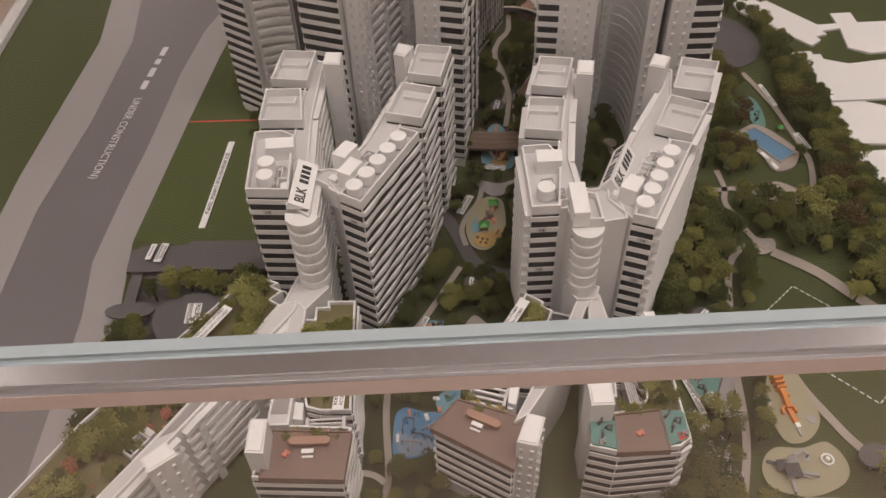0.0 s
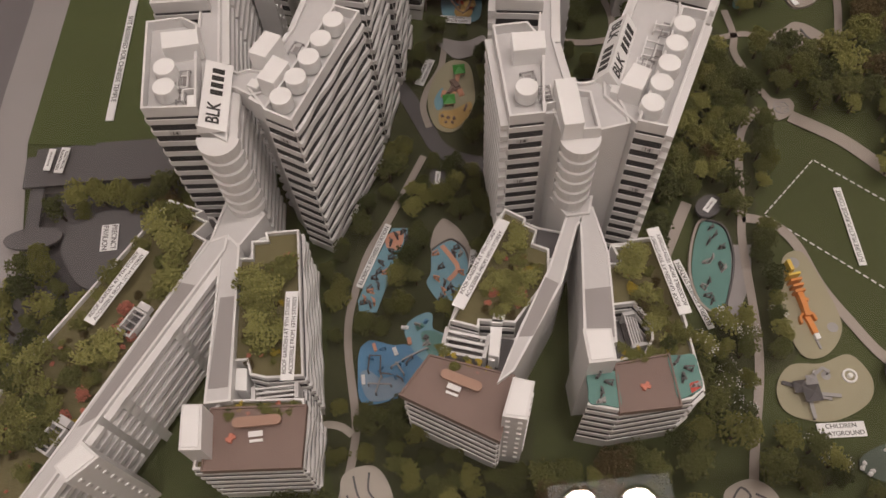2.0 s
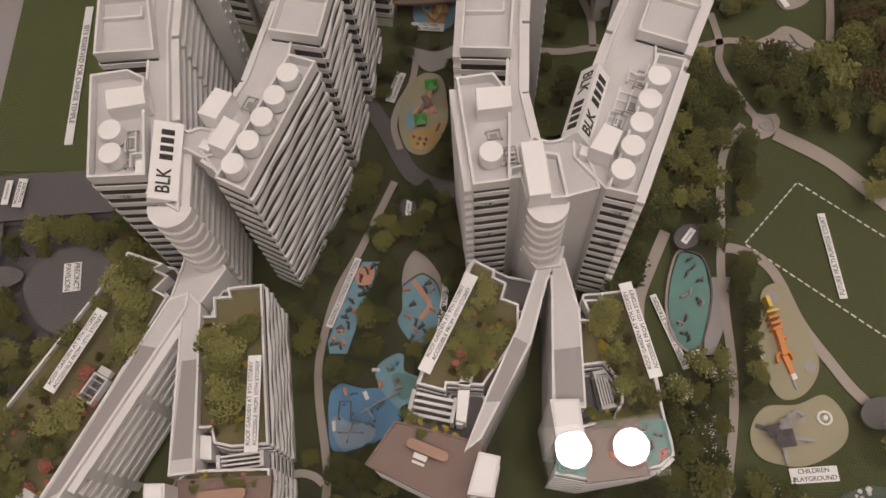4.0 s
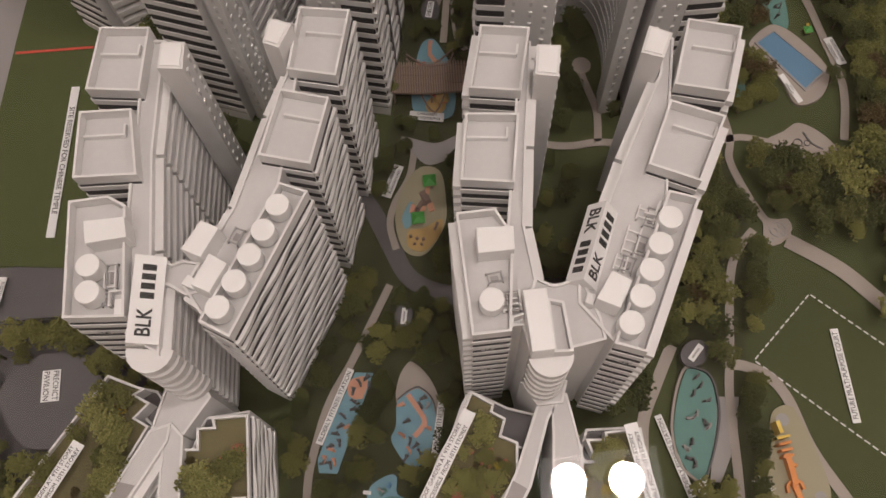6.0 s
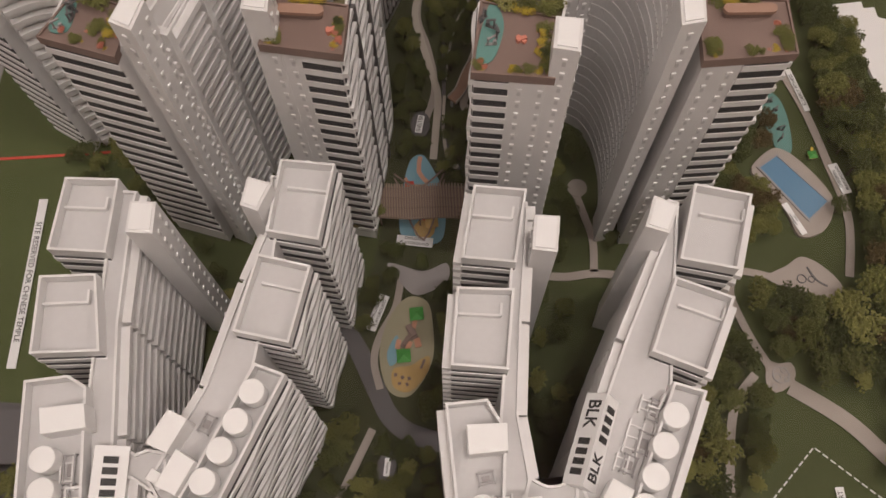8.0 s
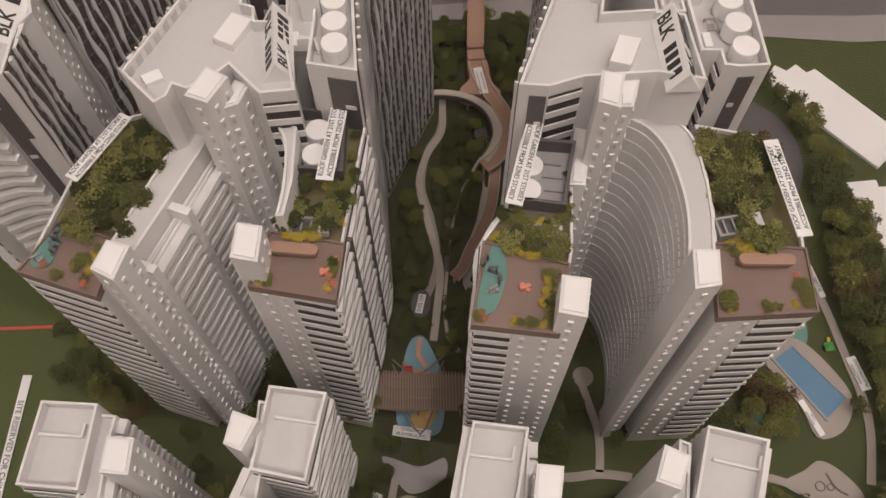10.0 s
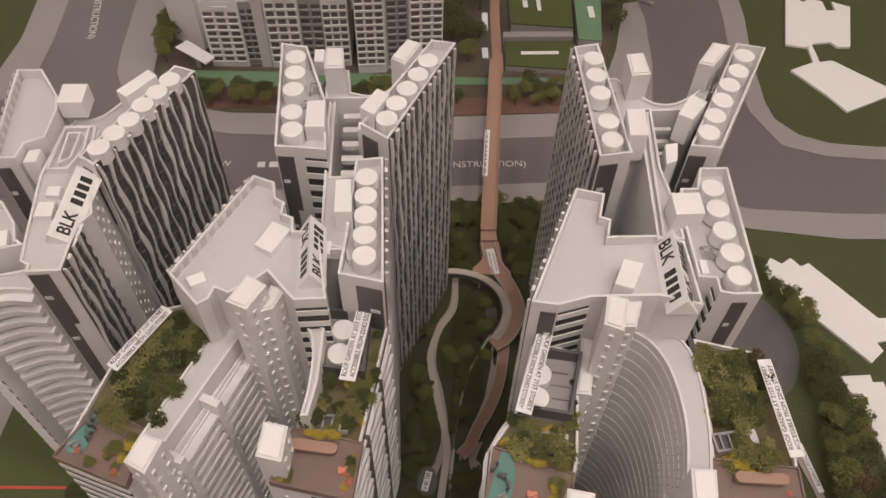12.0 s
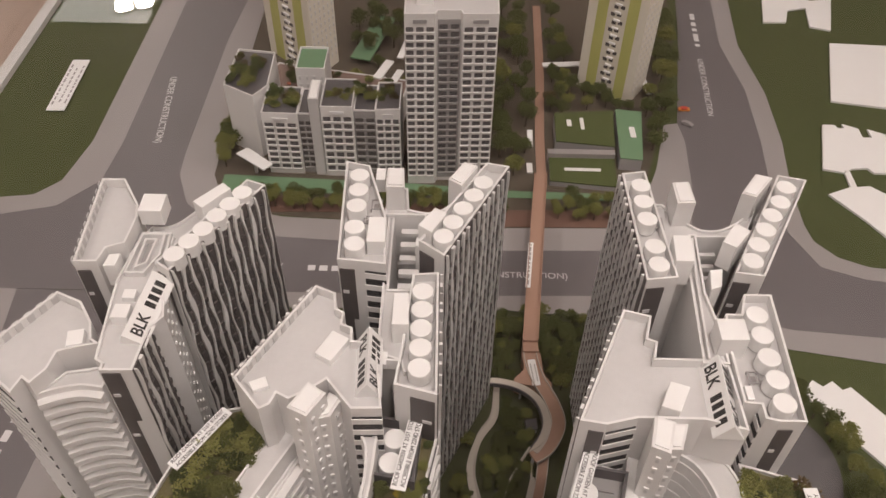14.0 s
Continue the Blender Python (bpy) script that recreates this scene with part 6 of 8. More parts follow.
rr = thing("merry_go_round", 0.493, 0.579, 0.0036, "round white roundabout on the play mat", "play equipment")
part("ring", ring(bmesh.new(), disc(0.493, 0.579, 0.0085), 0.0036, 0.0066, 0.0022), CAP, rr)
part("hub", drum(bmesh.new(), 0.493, 0.579, 0.0036, 0.003, 0.005, 12), CAP, rr)
for x, y, r in ((0.474, 0.729, 0.0075), (0.494, 0.640, 0.0065), (0.467, 0.583, 0.0055)):
    single("mat_spot", prism(bmesh.new(), disc(x, y, r, 16), 0.0036, 0.0042), GREY, (x, y, 0.0036), "round grey spot on the play mat", "play area", "mat spots")


def exerciser(x, y, z, yaw, material, label):
    t = thing("exercise_station", x, y, z, label, "exercise machine", "exercise stations")
    c, s = math.cos(yaw), math.sin(yaw)
    part("base", box(bmesh.new(), x, y, z, 0.010, 0.0026, 0.001, yaw), material, t)
    part("post", box(bmesh.new(), x - c * 0.003, y - s * 0.003, z + 0.001, 0.0013, 0.0013, 0.009, yaw), material, t)
    part("arm", box(bmesh.new(), x, y, z + 0.009, 0.0085, 0.0016, 0.0012, yaw + 0.5), material, t)
    part("seat", box(bmesh.new(), x + c * 0.003, y + s * 0.003, z + 0.001, 0.0028, 0.0028, 0.004, yaw), material, t)


rnd = random.Random(5)
for x, y in ((-0.012, 0.827), (-0.020, 0.805), (-0.034, 0.790), (-0.030, 0.776), (-0.044, 0.770), (-0.050, 0.752), (-0.058, 0.742), (-0.047, 0.738)):
    exerciser(x, y, 0.0044, rnd.uniform(0, 3), SALMON if rnd.random() < 0.6 else SLATE, "small exercise machine on the blue mat")
for x, y in ((0.035, 0.795), (0.066, 0.79), (0.033, 0.76), (0.064, 0.765), (0.04, 0.742), (0.055, 0.733)):
    exerciser(x, y, 0.0044, rnd.uniform(0, 3), SALMON if rnd.random() < 0.6 else GREY, "small exercise machine on the blue mat")
for x, y in ((0.388, 0.778), (0.368, 0.742), (0.376, 0.746), (0.384, 0.735), (0.387, 0.730), (0.356, 0.709), (0.358, 0.697), (0.362, 0.690), (0.386, 0.789), (0.378, 0.770), (0.392, 0.760), (0.364, 0.715)):
    exerciser(x, y, 0.0036, rnd.uniform(0, 3), SLATE if rnd.random() < 0.8 else PAVE, "small dark exercise machine on the teal mat")
for x, y in ((-0.055, 0.665), (-0.045, 0.65), (-0.03, 0.64), (-0.04, 0.675), (0.004, 0.70), (0.012, 0.675), (-0.02, 0.655)):
    exerciser(x, y, 0.0044, rnd.uniform(0, 3), BLUE if rnd.random() < 0.6 else PAVE, "small blue water play jet on the mat")
for x, y in ((0.612, 1.345), (0.616, 1.33), (0.612, 1.315), (0.617, 1.30), (0.613, 1.285)):
    exerciser(x, y, 0.0036, rnd.uniform(0, 3), SLATE, "small dark exercise machine on the teal mat")

for x, y, yaw in ((-0.060, 0.738, 0.1), (-0.052, 0.735, 1.7), (-0.051, 0.756, 0.2), (-0.040, 0.759, 1.5), (-0.038, 0.778, 0.3), (-0.021, 0.796, 0.0), (-0.020, 0.818, 1.2), (-0.003, 0.832, 0.6), (0.000, 0.822, 1.1)):
    exerciser(x, y, 0.0044, yaw, SLATE, "small dark exercise machine on the blue mat")
for x, y, yaw in ((0.062, 0.800, 0.2), (0.058, 0.792, 1.9), (0.042, 0.752, 1.2), (0.048, 0.746, 0.5), (0.052, 0.738, 1.9), (0.040, 0.775, 0.2), (0.035, 0.733, 0.8)):
    exerciser(x, y, 0.0044, yaw, SLATE, "small dark exercise machine on the blue mat")


def play_frame(pts, z, h, material, label):
    """A bent climbing bar on end posts."""
    t = thing("climbing_bar", pts[0][0], pts[0][1], z, label, "play equipment", "water play bars")
    part("bar", prism(bmesh.new(), strip(pts, 0.0018, 1), z + h, z + h + 0.0015), material, t)
    for x, y in (pts[0], pts[-1]):
        part("post", drum(bmesh.new(), x, y, z, 0.0009, h + 0.0005, 8), material, t)


CB = "slim %s climbing bar on the water play mat"
for pts, h, m, w in (([(-0.059, 0.647), (-0.056, 0.666), (-0.043, 0.664), (-0.045, 0.643)], 0.010, SLATE, "dark"), ([(-0.045, 0.643), (-0.029, 0.640), (-0.020, 0.633)], 0.008, SLATE, "dark"), ([(-0.032, 0.650), (-0.012, 0.660), (0.013, 0.669)], 0.006, GREY, "grey"),
                     ([(-0.026, 0.655), (-0.018, 0.640)], 0.008, GREY, "grey"), ([(-0.014, 0.652), (-0.006, 0.660)], 0.008, SLATE, "dark"), ([(-0.060, 0.632), (-0.034, 0.628)], 0.009, GREY, "grey"), ([(-0.052, 0.620), (-0.044, 0.640)], 0.009, GREY, "grey")):
    play_frame(pts, 0.0044, h, m, CB % w)
for x, y, sx, sy, yaw, m, w in ((-0.050, 0.679, 0.004, 0.010, 0.2, SALMON, "salmon"), (-0.008, 0.682, 0.005, 0.009, 0.1, SALMON, "salmon"), (-0.026, 0.671, 0.005, 0.010, 0.3, CAP, "white"), (-0.012, 0.700, 0.009, 0.004, -0.2, CAP, "white"),
                                (0.006, 0.699, 0.010, 0.006, 0.5, TEAL, "teal"), (0.012, 0.684, 0.007, 0.006, 0.9, SLATE, "dark"), (0.014, 0.705, 0.006, 0.004, 0.9, BLUE, "blue"), (-0.066, 0.640, 0.004, 0.012, 0.0, CAP, "white")):
    t = thing("play_block", x, y, 0.0036, "small %s play block on the water play mat" % w, "play equipment", "water play blocks")
    part("base", box(bmesh.new(), x, y, 0.0036, sx, sy, 0.003, yaw), m, t)
    part("top", box(bmesh.new(), x, y, 0.0066, sx * 0.6, sy * 0.6, 0.002, yaw + 0.2), m, t)

# ---- cut-out footprints of neighbouring buildings ----
PAPER = "flat white cut-out footprint of a neighbouring building"
for k, q in enumerate((
        [(0.684, 1.700), (0.700, 1.718), (0.715, 1.706), (0.733, 1.717), (0.745, 1.700), (0.760, 1.706), (0.838, 1.598), (0.880, 1.600), (0.880, 1.580), (0.840, 1.575), (0.845, 1.560), (0.820, 1.555), (0.825, 1.540), (0.800, 1.520), (0.690, 1.665)],
        [(0.880, 1.64), (0.925, 1.64), (0.925, 1.60), (1.00, 1.60), (1.00, 1.49), (0.908, 1.484), (0.870, 1.508), (0.880, 1.580)],
        [(0.746, 1.499), (0.790, 1.500), (0.790, 1.488), (0.806, 1.488), (0.806, 1.470), (0.850, 1.450), (0.930, 1.46), (0.889, 1.330), (0.770, 1.331), (0.765, 1.40)],
        [(0.770, 1.325), (0.830, 1.326), (0.900, 1.29), (0.900, 1.19), (0.765, 1.203)],
        [(0.758, 1.180), (0.860, 1.18), (0.86, 1.07), (0.77, 1.09)],
        [(1.043, 2.743), (1.200, 2.735), (1.120, 2.470), (0.971, 2.498)],
        [(0.924, 2.408), (0.950, 2.408), (0.955, 2.396), (0.969, 2.396), (0.969, 2.412), (1.000, 2.395), (1.000, 2.365), (1.02, 2.365), (1.02, 2.395), (1.055, 2.376), (1.012, 2.246), (0.985, 2.246), (0.975, 2.262), (0.939, 2.258), (0.925, 2.245), (0.880, 2.256)],
        [(0.868, 2.177), (0.920, 2.200), (0.923, 2.250), (0.934, 2.250), (0.934, 2.200), (0.960, 2.205), (1.06, 2.11), (0.943, 2.058), (0.92, 2.10)],
        [(0.900, 2.838), (0.935, 3.00), (1.06, 3.00), (1.05, 2.95), (1.113, 2.962), (1.065, 2.804), (1.015, 2.82), (1.031, 2.914), (0.98, 2.90), (0.96, 2.84)])):
    sheet("neighbour_footprint_%d" % (k + 1), q, 0.0060, CAP, PAPER, "footprint", "structure", thick=0.005)

# ---- label cards ----
GARDEN9 = ["ROOF GARDEN AT 9TH STOREY", "ACCESSIBLE FROM 10TH STOREY"]
GARDEN21 = ["ROOF GARDEN AT 21ST STOREY", "ACCESSIBLE FROM 22ND STOREY"]
W9 = "white label card for the ninth-storey roof garden"
W21 = "white label card for the twenty-first-storey roof garden"
name_plate((-0.383, 1.295), (-0.402, 1.065), 0.0115, 0.0024, ["SITE RESERVED FOR CHINESE TEMPLE"], "long white label card on the reserved green plot")
name_plate((0.039, 1.070), (0.060, 1.114), 0.013, 0.003, ["CHILDREN", "PLAYGROUND"], "white label card beside the playground")
KEEP_OFF.append([(0.436, 0.508), (0.493, 0.506), (0.493, 0.530), (0.436, 0.532)])
name_plate((0.438, 0.521), (0.491, 0.518), 0.017, 0.002, ["CHILDREN", "PLAYGROUND"], "white label card beside the play tower")
name_plate((0.081, 1.188), (0.127, 1.178), 0.013, 0.006, ["CHILDREN", "PLAYGROUND"], "white label card beside the pergola playground")
name_plate((0.558, 0.716), (0.563, 0.829), 0.0095, 0.002, ["FUTURE MULTI-PURPOSE COURT"], "white label card on the future court")
name_plate((-0.064, 0.760), (-0.021, 0.845), 0.0085, 0.006, ["ELDERLY FITNESS STATION"], "white label card beside the elderly fitness mat")
name_plate((0.068, 0.730), (0.084, 0.795), 0.0085, 0.006, ["ADULT FITNESS"], "white label card beside the adult fitness mat")
name_plate((0.352, 0.655), (0.332, 0.750), 0.0085, 0.004, ["ELDERLY FITNESS STATION"], "white label card beside the teal fitness mat")
name_plate((-0.376, 0.880), (-0.376, 0.842), 0.022, 0.0225, ["PRECINCT", "PAVILION"], "white label card on the pavilion roof")
name_plate((-0.443, 1.004), (-0.450, 0.964), 0.012, 0.031, ["ELECTRICAL", "SUB-STATION"], "white label card on the substation roof")
name_plate((-0.461, 1.004), (-0.466, 0.970), 0.009, 0.031, ["#0.7"], "small white label card on the substation roof")
name_plate((0.050, 0.655), (0.112, 0.752), 0.0135, 0.1490, GARDEN9, W9)
name_plate((0.279, 0.620), (0.268, 0.722), 0.0135, 0.1490, GARDEN9, W9)
name_plate((-0.127, 0.597), (-0.120, 0.694), 0.0135, 0.1490, GARDEN9, W9)
name_plate((-0.332, 0.684), (-0.280, 0.764), 0.0135, 0.1490, GARDEN9, W9)
name_plate((0.052, 1.294), (0.068, 1.379), 0.015, 0.418, GARDEN21, W21)
name_plate((0.238, 1.341), (0.209, 1.258), 0.015, 0.418, GARDEN21, W21)
name_plate((0.444, 1.212), (0.440, 1.308), 0.013, 0.414, GARDEN21, W21)
name_plate((-0.164, 1.314), (-0.124, 1.378), 0.013, 0.414, GARDEN21, W21)
name_plate((-0.791, 2.40), (-0.796, 2.60), 0.041, 0.004, ["#0.8", "#0.7", "#0.75"], "large white label card on the far grass")
name_plate((0.236, 1.875), (0.248, 1.985), 0.009, 0.0415, ["#0.9"], "white label card on the footbridge")
name_plate((0.241, 1.678), (0.235, 1.728), 0.013, 0.0305, ["#0.8", "#0.7"], "white label card at the foot of the bridge")
name_plate((0.131, 1.620), (0.157, 1.670), 0.010, 0.004, ["#0.85"], "white label card among the garden shrubs")
name_plate((0.122, 1.337), (0.129, 1.363), 0.009, 0.0185, ["SHELTER"], "small white label card on the shelter roof")
name_plate((0.047, 0.890), (0.051, 0.910), 0.007, 0.0185, ["#0.7"], "small white label card on the shelter roof")
name_plate((0.380, 0.807), (0.396, 0.823), 0.008, 0.0185, ["#0.7"], "small white label card on the shelter roof")
name_plate((0.607, 1.142), (0.592, 1.188), 0.008, 0.006, ["SWIMMING", "POOL"], "white label card on the pool deck")
name_plate((0.680, 1.195), (0.672, 1.240), 0.013, 0.004, ["CHILDREN", "PLAYGROUND"], "white label card beside the park path")
name_plate((0.662, 1.325), (0.652, 1.395), 0.008, 0.004, ["ELDERLY FITNESS"], "white label card beside the park path")
name_plate((-0.085, 0.862), (-0.060, 0.910), 0.012, 0.004, ["#0.8", "#0.7"], "white label card among the trees")
lettering("UNDER CONSTRUCTION)", 0.022, -0.548, 2.42, 0.0020, math.radians(-84), PAINT, tagged(new("road_lettering"), "white printed road lettering on the asphalt", "road marking"), stretch=0.95)
rl = thing("road_lettering", -0.612, 1.32, 0.0016, "white printed road lettering on the asphalt", "road marking")
lettering("UNDER CONSTRUCTION)", 0.022, -0.612, 1.33, 0.0018, math.radians(-97), PAINT, rl, stretch=0.95)
bars(rl, -0.585, 1.56, 0.0016, math.radians(-97), 0.16, 0.012, 6, PAINT, "name_bars")
rl = thing("road_lettering", 0.70, 2.55, 0.0016, "white printed road lettering on the asphalt", "road marking")
lettering("UNDER CONSTRUCTION", 0.020, 0.692, 2.55, 0.0020, math.radians(-95), PAINT, rl)
bars(rl, 0.715, 2.80, 0.0018, math.radians(-95), 0.16, 0.012, 6, PAINT, "name_bars")
rl = thing("road_lettering", 0.1, 1.945, 0.0016, "white printed road lettering on the asphalt", "road marking")
lettering("(UNDER CONSTRUCTION)", 0.0200, 0.196, 1.939, 0.0020, 0.0, PAINT, rl)
lettering("NEW", 0.0200, -0.234, 1.949, 0.0020, -0.02, PAINT, rl)
bars(rl, -0.07, 1.946, 0.0018, 0.0, 0.19, 0.013, 13, PAINT, "name_bars")


# ---- roof gardens ----
def terrace(name_xy, poly, z, label):
    t = thing("roof_terrace", *name_xy, z, label, "roof terrace", "roof terraces")
    part("deck", prism(bmesh.new(), inset(poly, -0.0030), z - 0.0070, z), BROWN, t, "brown boarded deck")
    part("kerb", ring(bmesh.new(), inset(poly, -0.0042), z - 0.0080, z + 0.0022, 0.0018), BROWN, t, "brown edge board")
    return t


TB = "brown boarded roof terrace with a low planted edge"
terrace((0.04, 0.57), [(-0.012, 0.574), (0.073, 0.521), (0.094, 0.577), (0.017, 0.607)], 0.1375, TB)
terrace((0.235, 0.555), [(0.199, 0.5335), (0.252, 0.5335), (0.252, 0.580), (0.203, 0.576)], 0.1375, TB)
terrace((-0.17, 0.545), [(-0.209, 0.523), (-0.1205, 0.5165), (-0.1145, 0.570), (-0.202, 0.577)], 0.1375, TB)
terrace((0.03, 1.22), [(-0.008, 1.211), (0.055, 1.195), (0.062, 1.239), (0.006, 1.254)], 0.399, TB)
terrace((0.21, 1.19), [(0.170, 1.164), (0.232, 1.152), (0.247, 1.206), (0.185, 1.230)], 0.399, TB)
terrace((0.40, 1.18), [(0.367, 1.156), (0.440, 1.155), (0.445, 1.205), (0.376, 1.215)], 0.399, TB)
terrace((-0.16, 1.24), [(-0.198, 1.238), (-0.138, 1.213), (-0.128, 1.256), (-0.172, 1.280)], 0.399, TB)


def bench(x0, y0, x1, y1, z):
    m = ((x0 + x1) / 2, (y0 + y1) / 2)
    t = thing("long_bench", *m, z, "long rounded terracotta bench on the roof terrace", "bench", "roof benches")
    L = math.hypot(x1 - x0, y1 - y0)
    yaw = math.atan2(y1 - y0, x1 - x0)
    c, s = math.cos(yaw), math.sin(yaw)
    q = []
    for k in range(16):
        a = -math.pi / 2 + math.pi * (k % 8) / 7 + (math.pi if k > 7 else 0)
        u, v = (L / 2 - 0.005) * (1 if k < 8 else -1) + 0.005 * math.cos(a), 0.005 * math.sin(a)
        q.append((m[0] + u * c - v * s, m[1] + u * s + v * c))
    part("seat", prism(bmesh.new(), q, z + 0.006, z + 0.0095), TERRA, t)
    part("plinth", prism(bmesh.new(), inset(q, 0.0015), z, z + 0.006), BROWN, t)


bench(0.004, 1.240, 0.045, 1.233, 0.399)
bench(0.388, 1.199, 0.434, 1.195, 0.399)
bench(0.026, 0.589, 0.064, 0.568, 0.1375)
bench(-0.182, 0.561, -0.134, 0.560, 0.1375)
for x, y, z, yaw in ((0.037, 0.573, 0.1375, -0.5), (-0.16, 0.549, 0.1375, 0.0)):
    t = thing("picnic_table", x, y, z, "small white table with a bench on the roof terrace", "table", "terrace tables")
    part("top", box(bmesh.new(), x, y, z + 0.004, 0.014, 0.0055, 0.001, yaw), CAP, t)
    part("leg", box(bmesh.new(), x, y, z, 0.002, 0.003, 0.004, yaw), CAP, t)
    part("seat", box(bmesh.new(), x + 0.006 * math.sin(yaw), y - 0.006 * math.cos(yaw), z + 0.001, 0.013, 0.0026, 0.0014, yaw), CAP, t)
for x, y, z, q in ((0.212, 1.190, 0.399, 0.3), (0.225, 0.553, 0.1375, 0.9), (-0.185, 0.548, 0.1375, 1.4), (0.05, 1.216, 0.399, 0.5)):
    t = thing("terrace_toy", x, y, z, "small coral play animal on the roof terrace", "play equipment", "terrace toys")
    part("body", box(bmesh.new(), x, y, z, 0.009, 0.0036, 0.004, q), PINK, t)
    part("arm", box(bmesh.new(), x, y, z + 0.001, 0.0034, 0.010, 0.002, q + 0.4), PINK, t)
for nm, q, z in (("a", [(0.171, 1.175), (0.185, 1.172), (0.199, 1.205), (0.196, 1.228), (0.188, 1.228)], 0.4000), ("b", [(-0.195, 1.245), (-0.178, 1.240), (-0.172, 1.270), (-0.178, 1.276)], 0.4000),
                 ("c", [(0.168, 0.543), (0.182, 0.5395), (0.197, 0.536), (0.199, 0.555), (0.200, 0.571), (0.185, 0.573), (0.171, 0.573), (0.169, 0.558)], 0.1385), ("d", [(0.254, 0.538), (0.267, 0.540), (0.280, 0.546), (0.281, 0.563), (0.280, 0.580), (0.267, 0.581), (0.254, 0.581), (0.254, 0.560)], 0.1385)):
    cx, cy = sum(p[0] for p in q) / len(q), sum(p[1] for p in q) / len(q)
    single("terrace_play_mat", prism(bmesh.new(), smooth_line(q, 4, True), z - 0.006, z), TEAL, (cx, cy, z), "teal rubber play mat on the roof terrace", "play area", "terrace play mats")
    for k in range(4):
        exerciser(cx + random.Random(k + int(cx * 999)).uniform(-0.007, 0.007), cy + 0.009 * (k - 1.5), z, k * 1.3, SLATE if k % 4 else PAVE, "small dark exercise machine on the terrace mat")

# tank pits on the tall gardens
for q, spots, nm in (([(0.026, 1.378), (0.072, 1.372), (0.067, 1.306), (0.020, 1.314)], [(0.046, 1.352), (0.043, 1.326)], "pit"),
                     ([(0.226, 1.330), (0.272, 1.322), (0.254, 1.258), (0.208, 1.268)], [(0.229, 1.300), (0.224, 1.276)], "pit")):
    cx, cy = sum(p[0] for p in q) / 4, sum(p[1] for p in q) / 4
    t = thing("tank_pit", cx, cy, 0.39, "grey walled pit with two round white water tanks", "tank pit", "tank pits")
    part("floor_slab", prism(bmesh.new(), q, 0.390, 0.396), GREY, t)
    part("rim_wall", ring(bmesh.new(), q, 0.396, 0.412, 0.003), SLATE, t, "dark grey pit wall")
    for x, y in spots:
        part("water_tank", drum(bmesh.new(), x, y, 0.396, 0.0112, 0.016), CAP, t, "round white water tank")
    for k in range(3):
        part("pipe", box(bmesh.new(), cx + 0.009, cy - 0.014 + 0.014 * k, 0.397, 0.018, 0.0016, 0.002, -0.2), PAVE, t)

# stair hatches and frames between garden and terrace
for x, y, z, yaw in ((-0.290, 0.683, 0.136, 0.95), (-0.362, 0.568, 0.136, 0.95), (0.03, 1.262, 0.397, -0.15), (0.225, 1.240, 0.397, -0.15), (0.395, 1.235, 0.397, 0.1), (-0.115, 1.28, 0.397, 1.1)):
    t = thing("stair_hatch", x, y, z, "grey open stair hatch with slatted walls in the garden", "stair hatch", "stair hatches")
    c, s = math.cos(yaw), math.sin(yaw)
    q = [(x + c * u * 0.015 - s * v * 0.009, y + s * u * 0.015 + c * v * 0.009) for u, v in ((-1, -1), (1, -1), (1, 1), (-1, 1))]
    part("wall", ring(bmesh.new(), q, z - 0.004, z + (0.007 if z < 0.3 else 0.003), 0.0022), DECK if z < 0.3 else GREY, t)
    # slate slab paints the hatch's inner shade; the roof below stays closed
    part("well", prism(bmesh.new(), inset(q, 0.0022), z - 0.004, z - 0.001), SLATE, t, "dark slab standing for the shade down the stair")
    for k in range(3):
        f = -0.008 + 0.0080 * k
        part("slat", box(bmesh.new(), x + c * f, y + s * f, z + (0.0045 if z < 0.3 else 0.0012), 0.0016, 0.015, 0.0018, yaw), GREY, t)
    part("parapet_block", box(bmesh.new(), x + c * 0.02, y + s * 0.02, z - 0.002, 0.008, 0.014, 0.008, yaw), DECK, t)


def stair_louvre(p0, p1, depth, n, z0, z1, label):
    """A sunken stair roofed by slats between two end walls."""
    a, b = Vector(p0), Vector(p1)
    d = (b - a).normalized()
    o = Vector((-d.y, d.x))
    m = (a + b) / 2 + o * depth / 2
    yaw = math.atan2(d.y, d.x)
    L = (b - a).length
    t = thing("stair_louvre", m.x, m.y, z0, label, "stair roof", "stair louvres")
    # the dark under the slats is a charcoal slab, shade put in by colour
    part("well", box(bmesh.new(), m.x, m.y, z0, L, depth, 0.003, yaw), DARK, t, "dark slab standing for the shade down the stair")
    for e in (-1, 1):
        w = m + d * e * (L / 2 + 0.002)
        part("end_wall", box(bmesh.new(), w.x, w.y, z0, 0.004, depth, z1 - z0, yaw), DECK, t)
    for k in range(n):
        w = a + (b - a) / 2 + o * depth * (k + 0.5) / n
        part("slat", box(bmesh.new(), w.x, w.y, z0 + (z1 - z0) * (0.55 + 0.4 * k / n), L, depth / n * 0.45, 0.0022, yaw), WHITE, t, "pale slat")


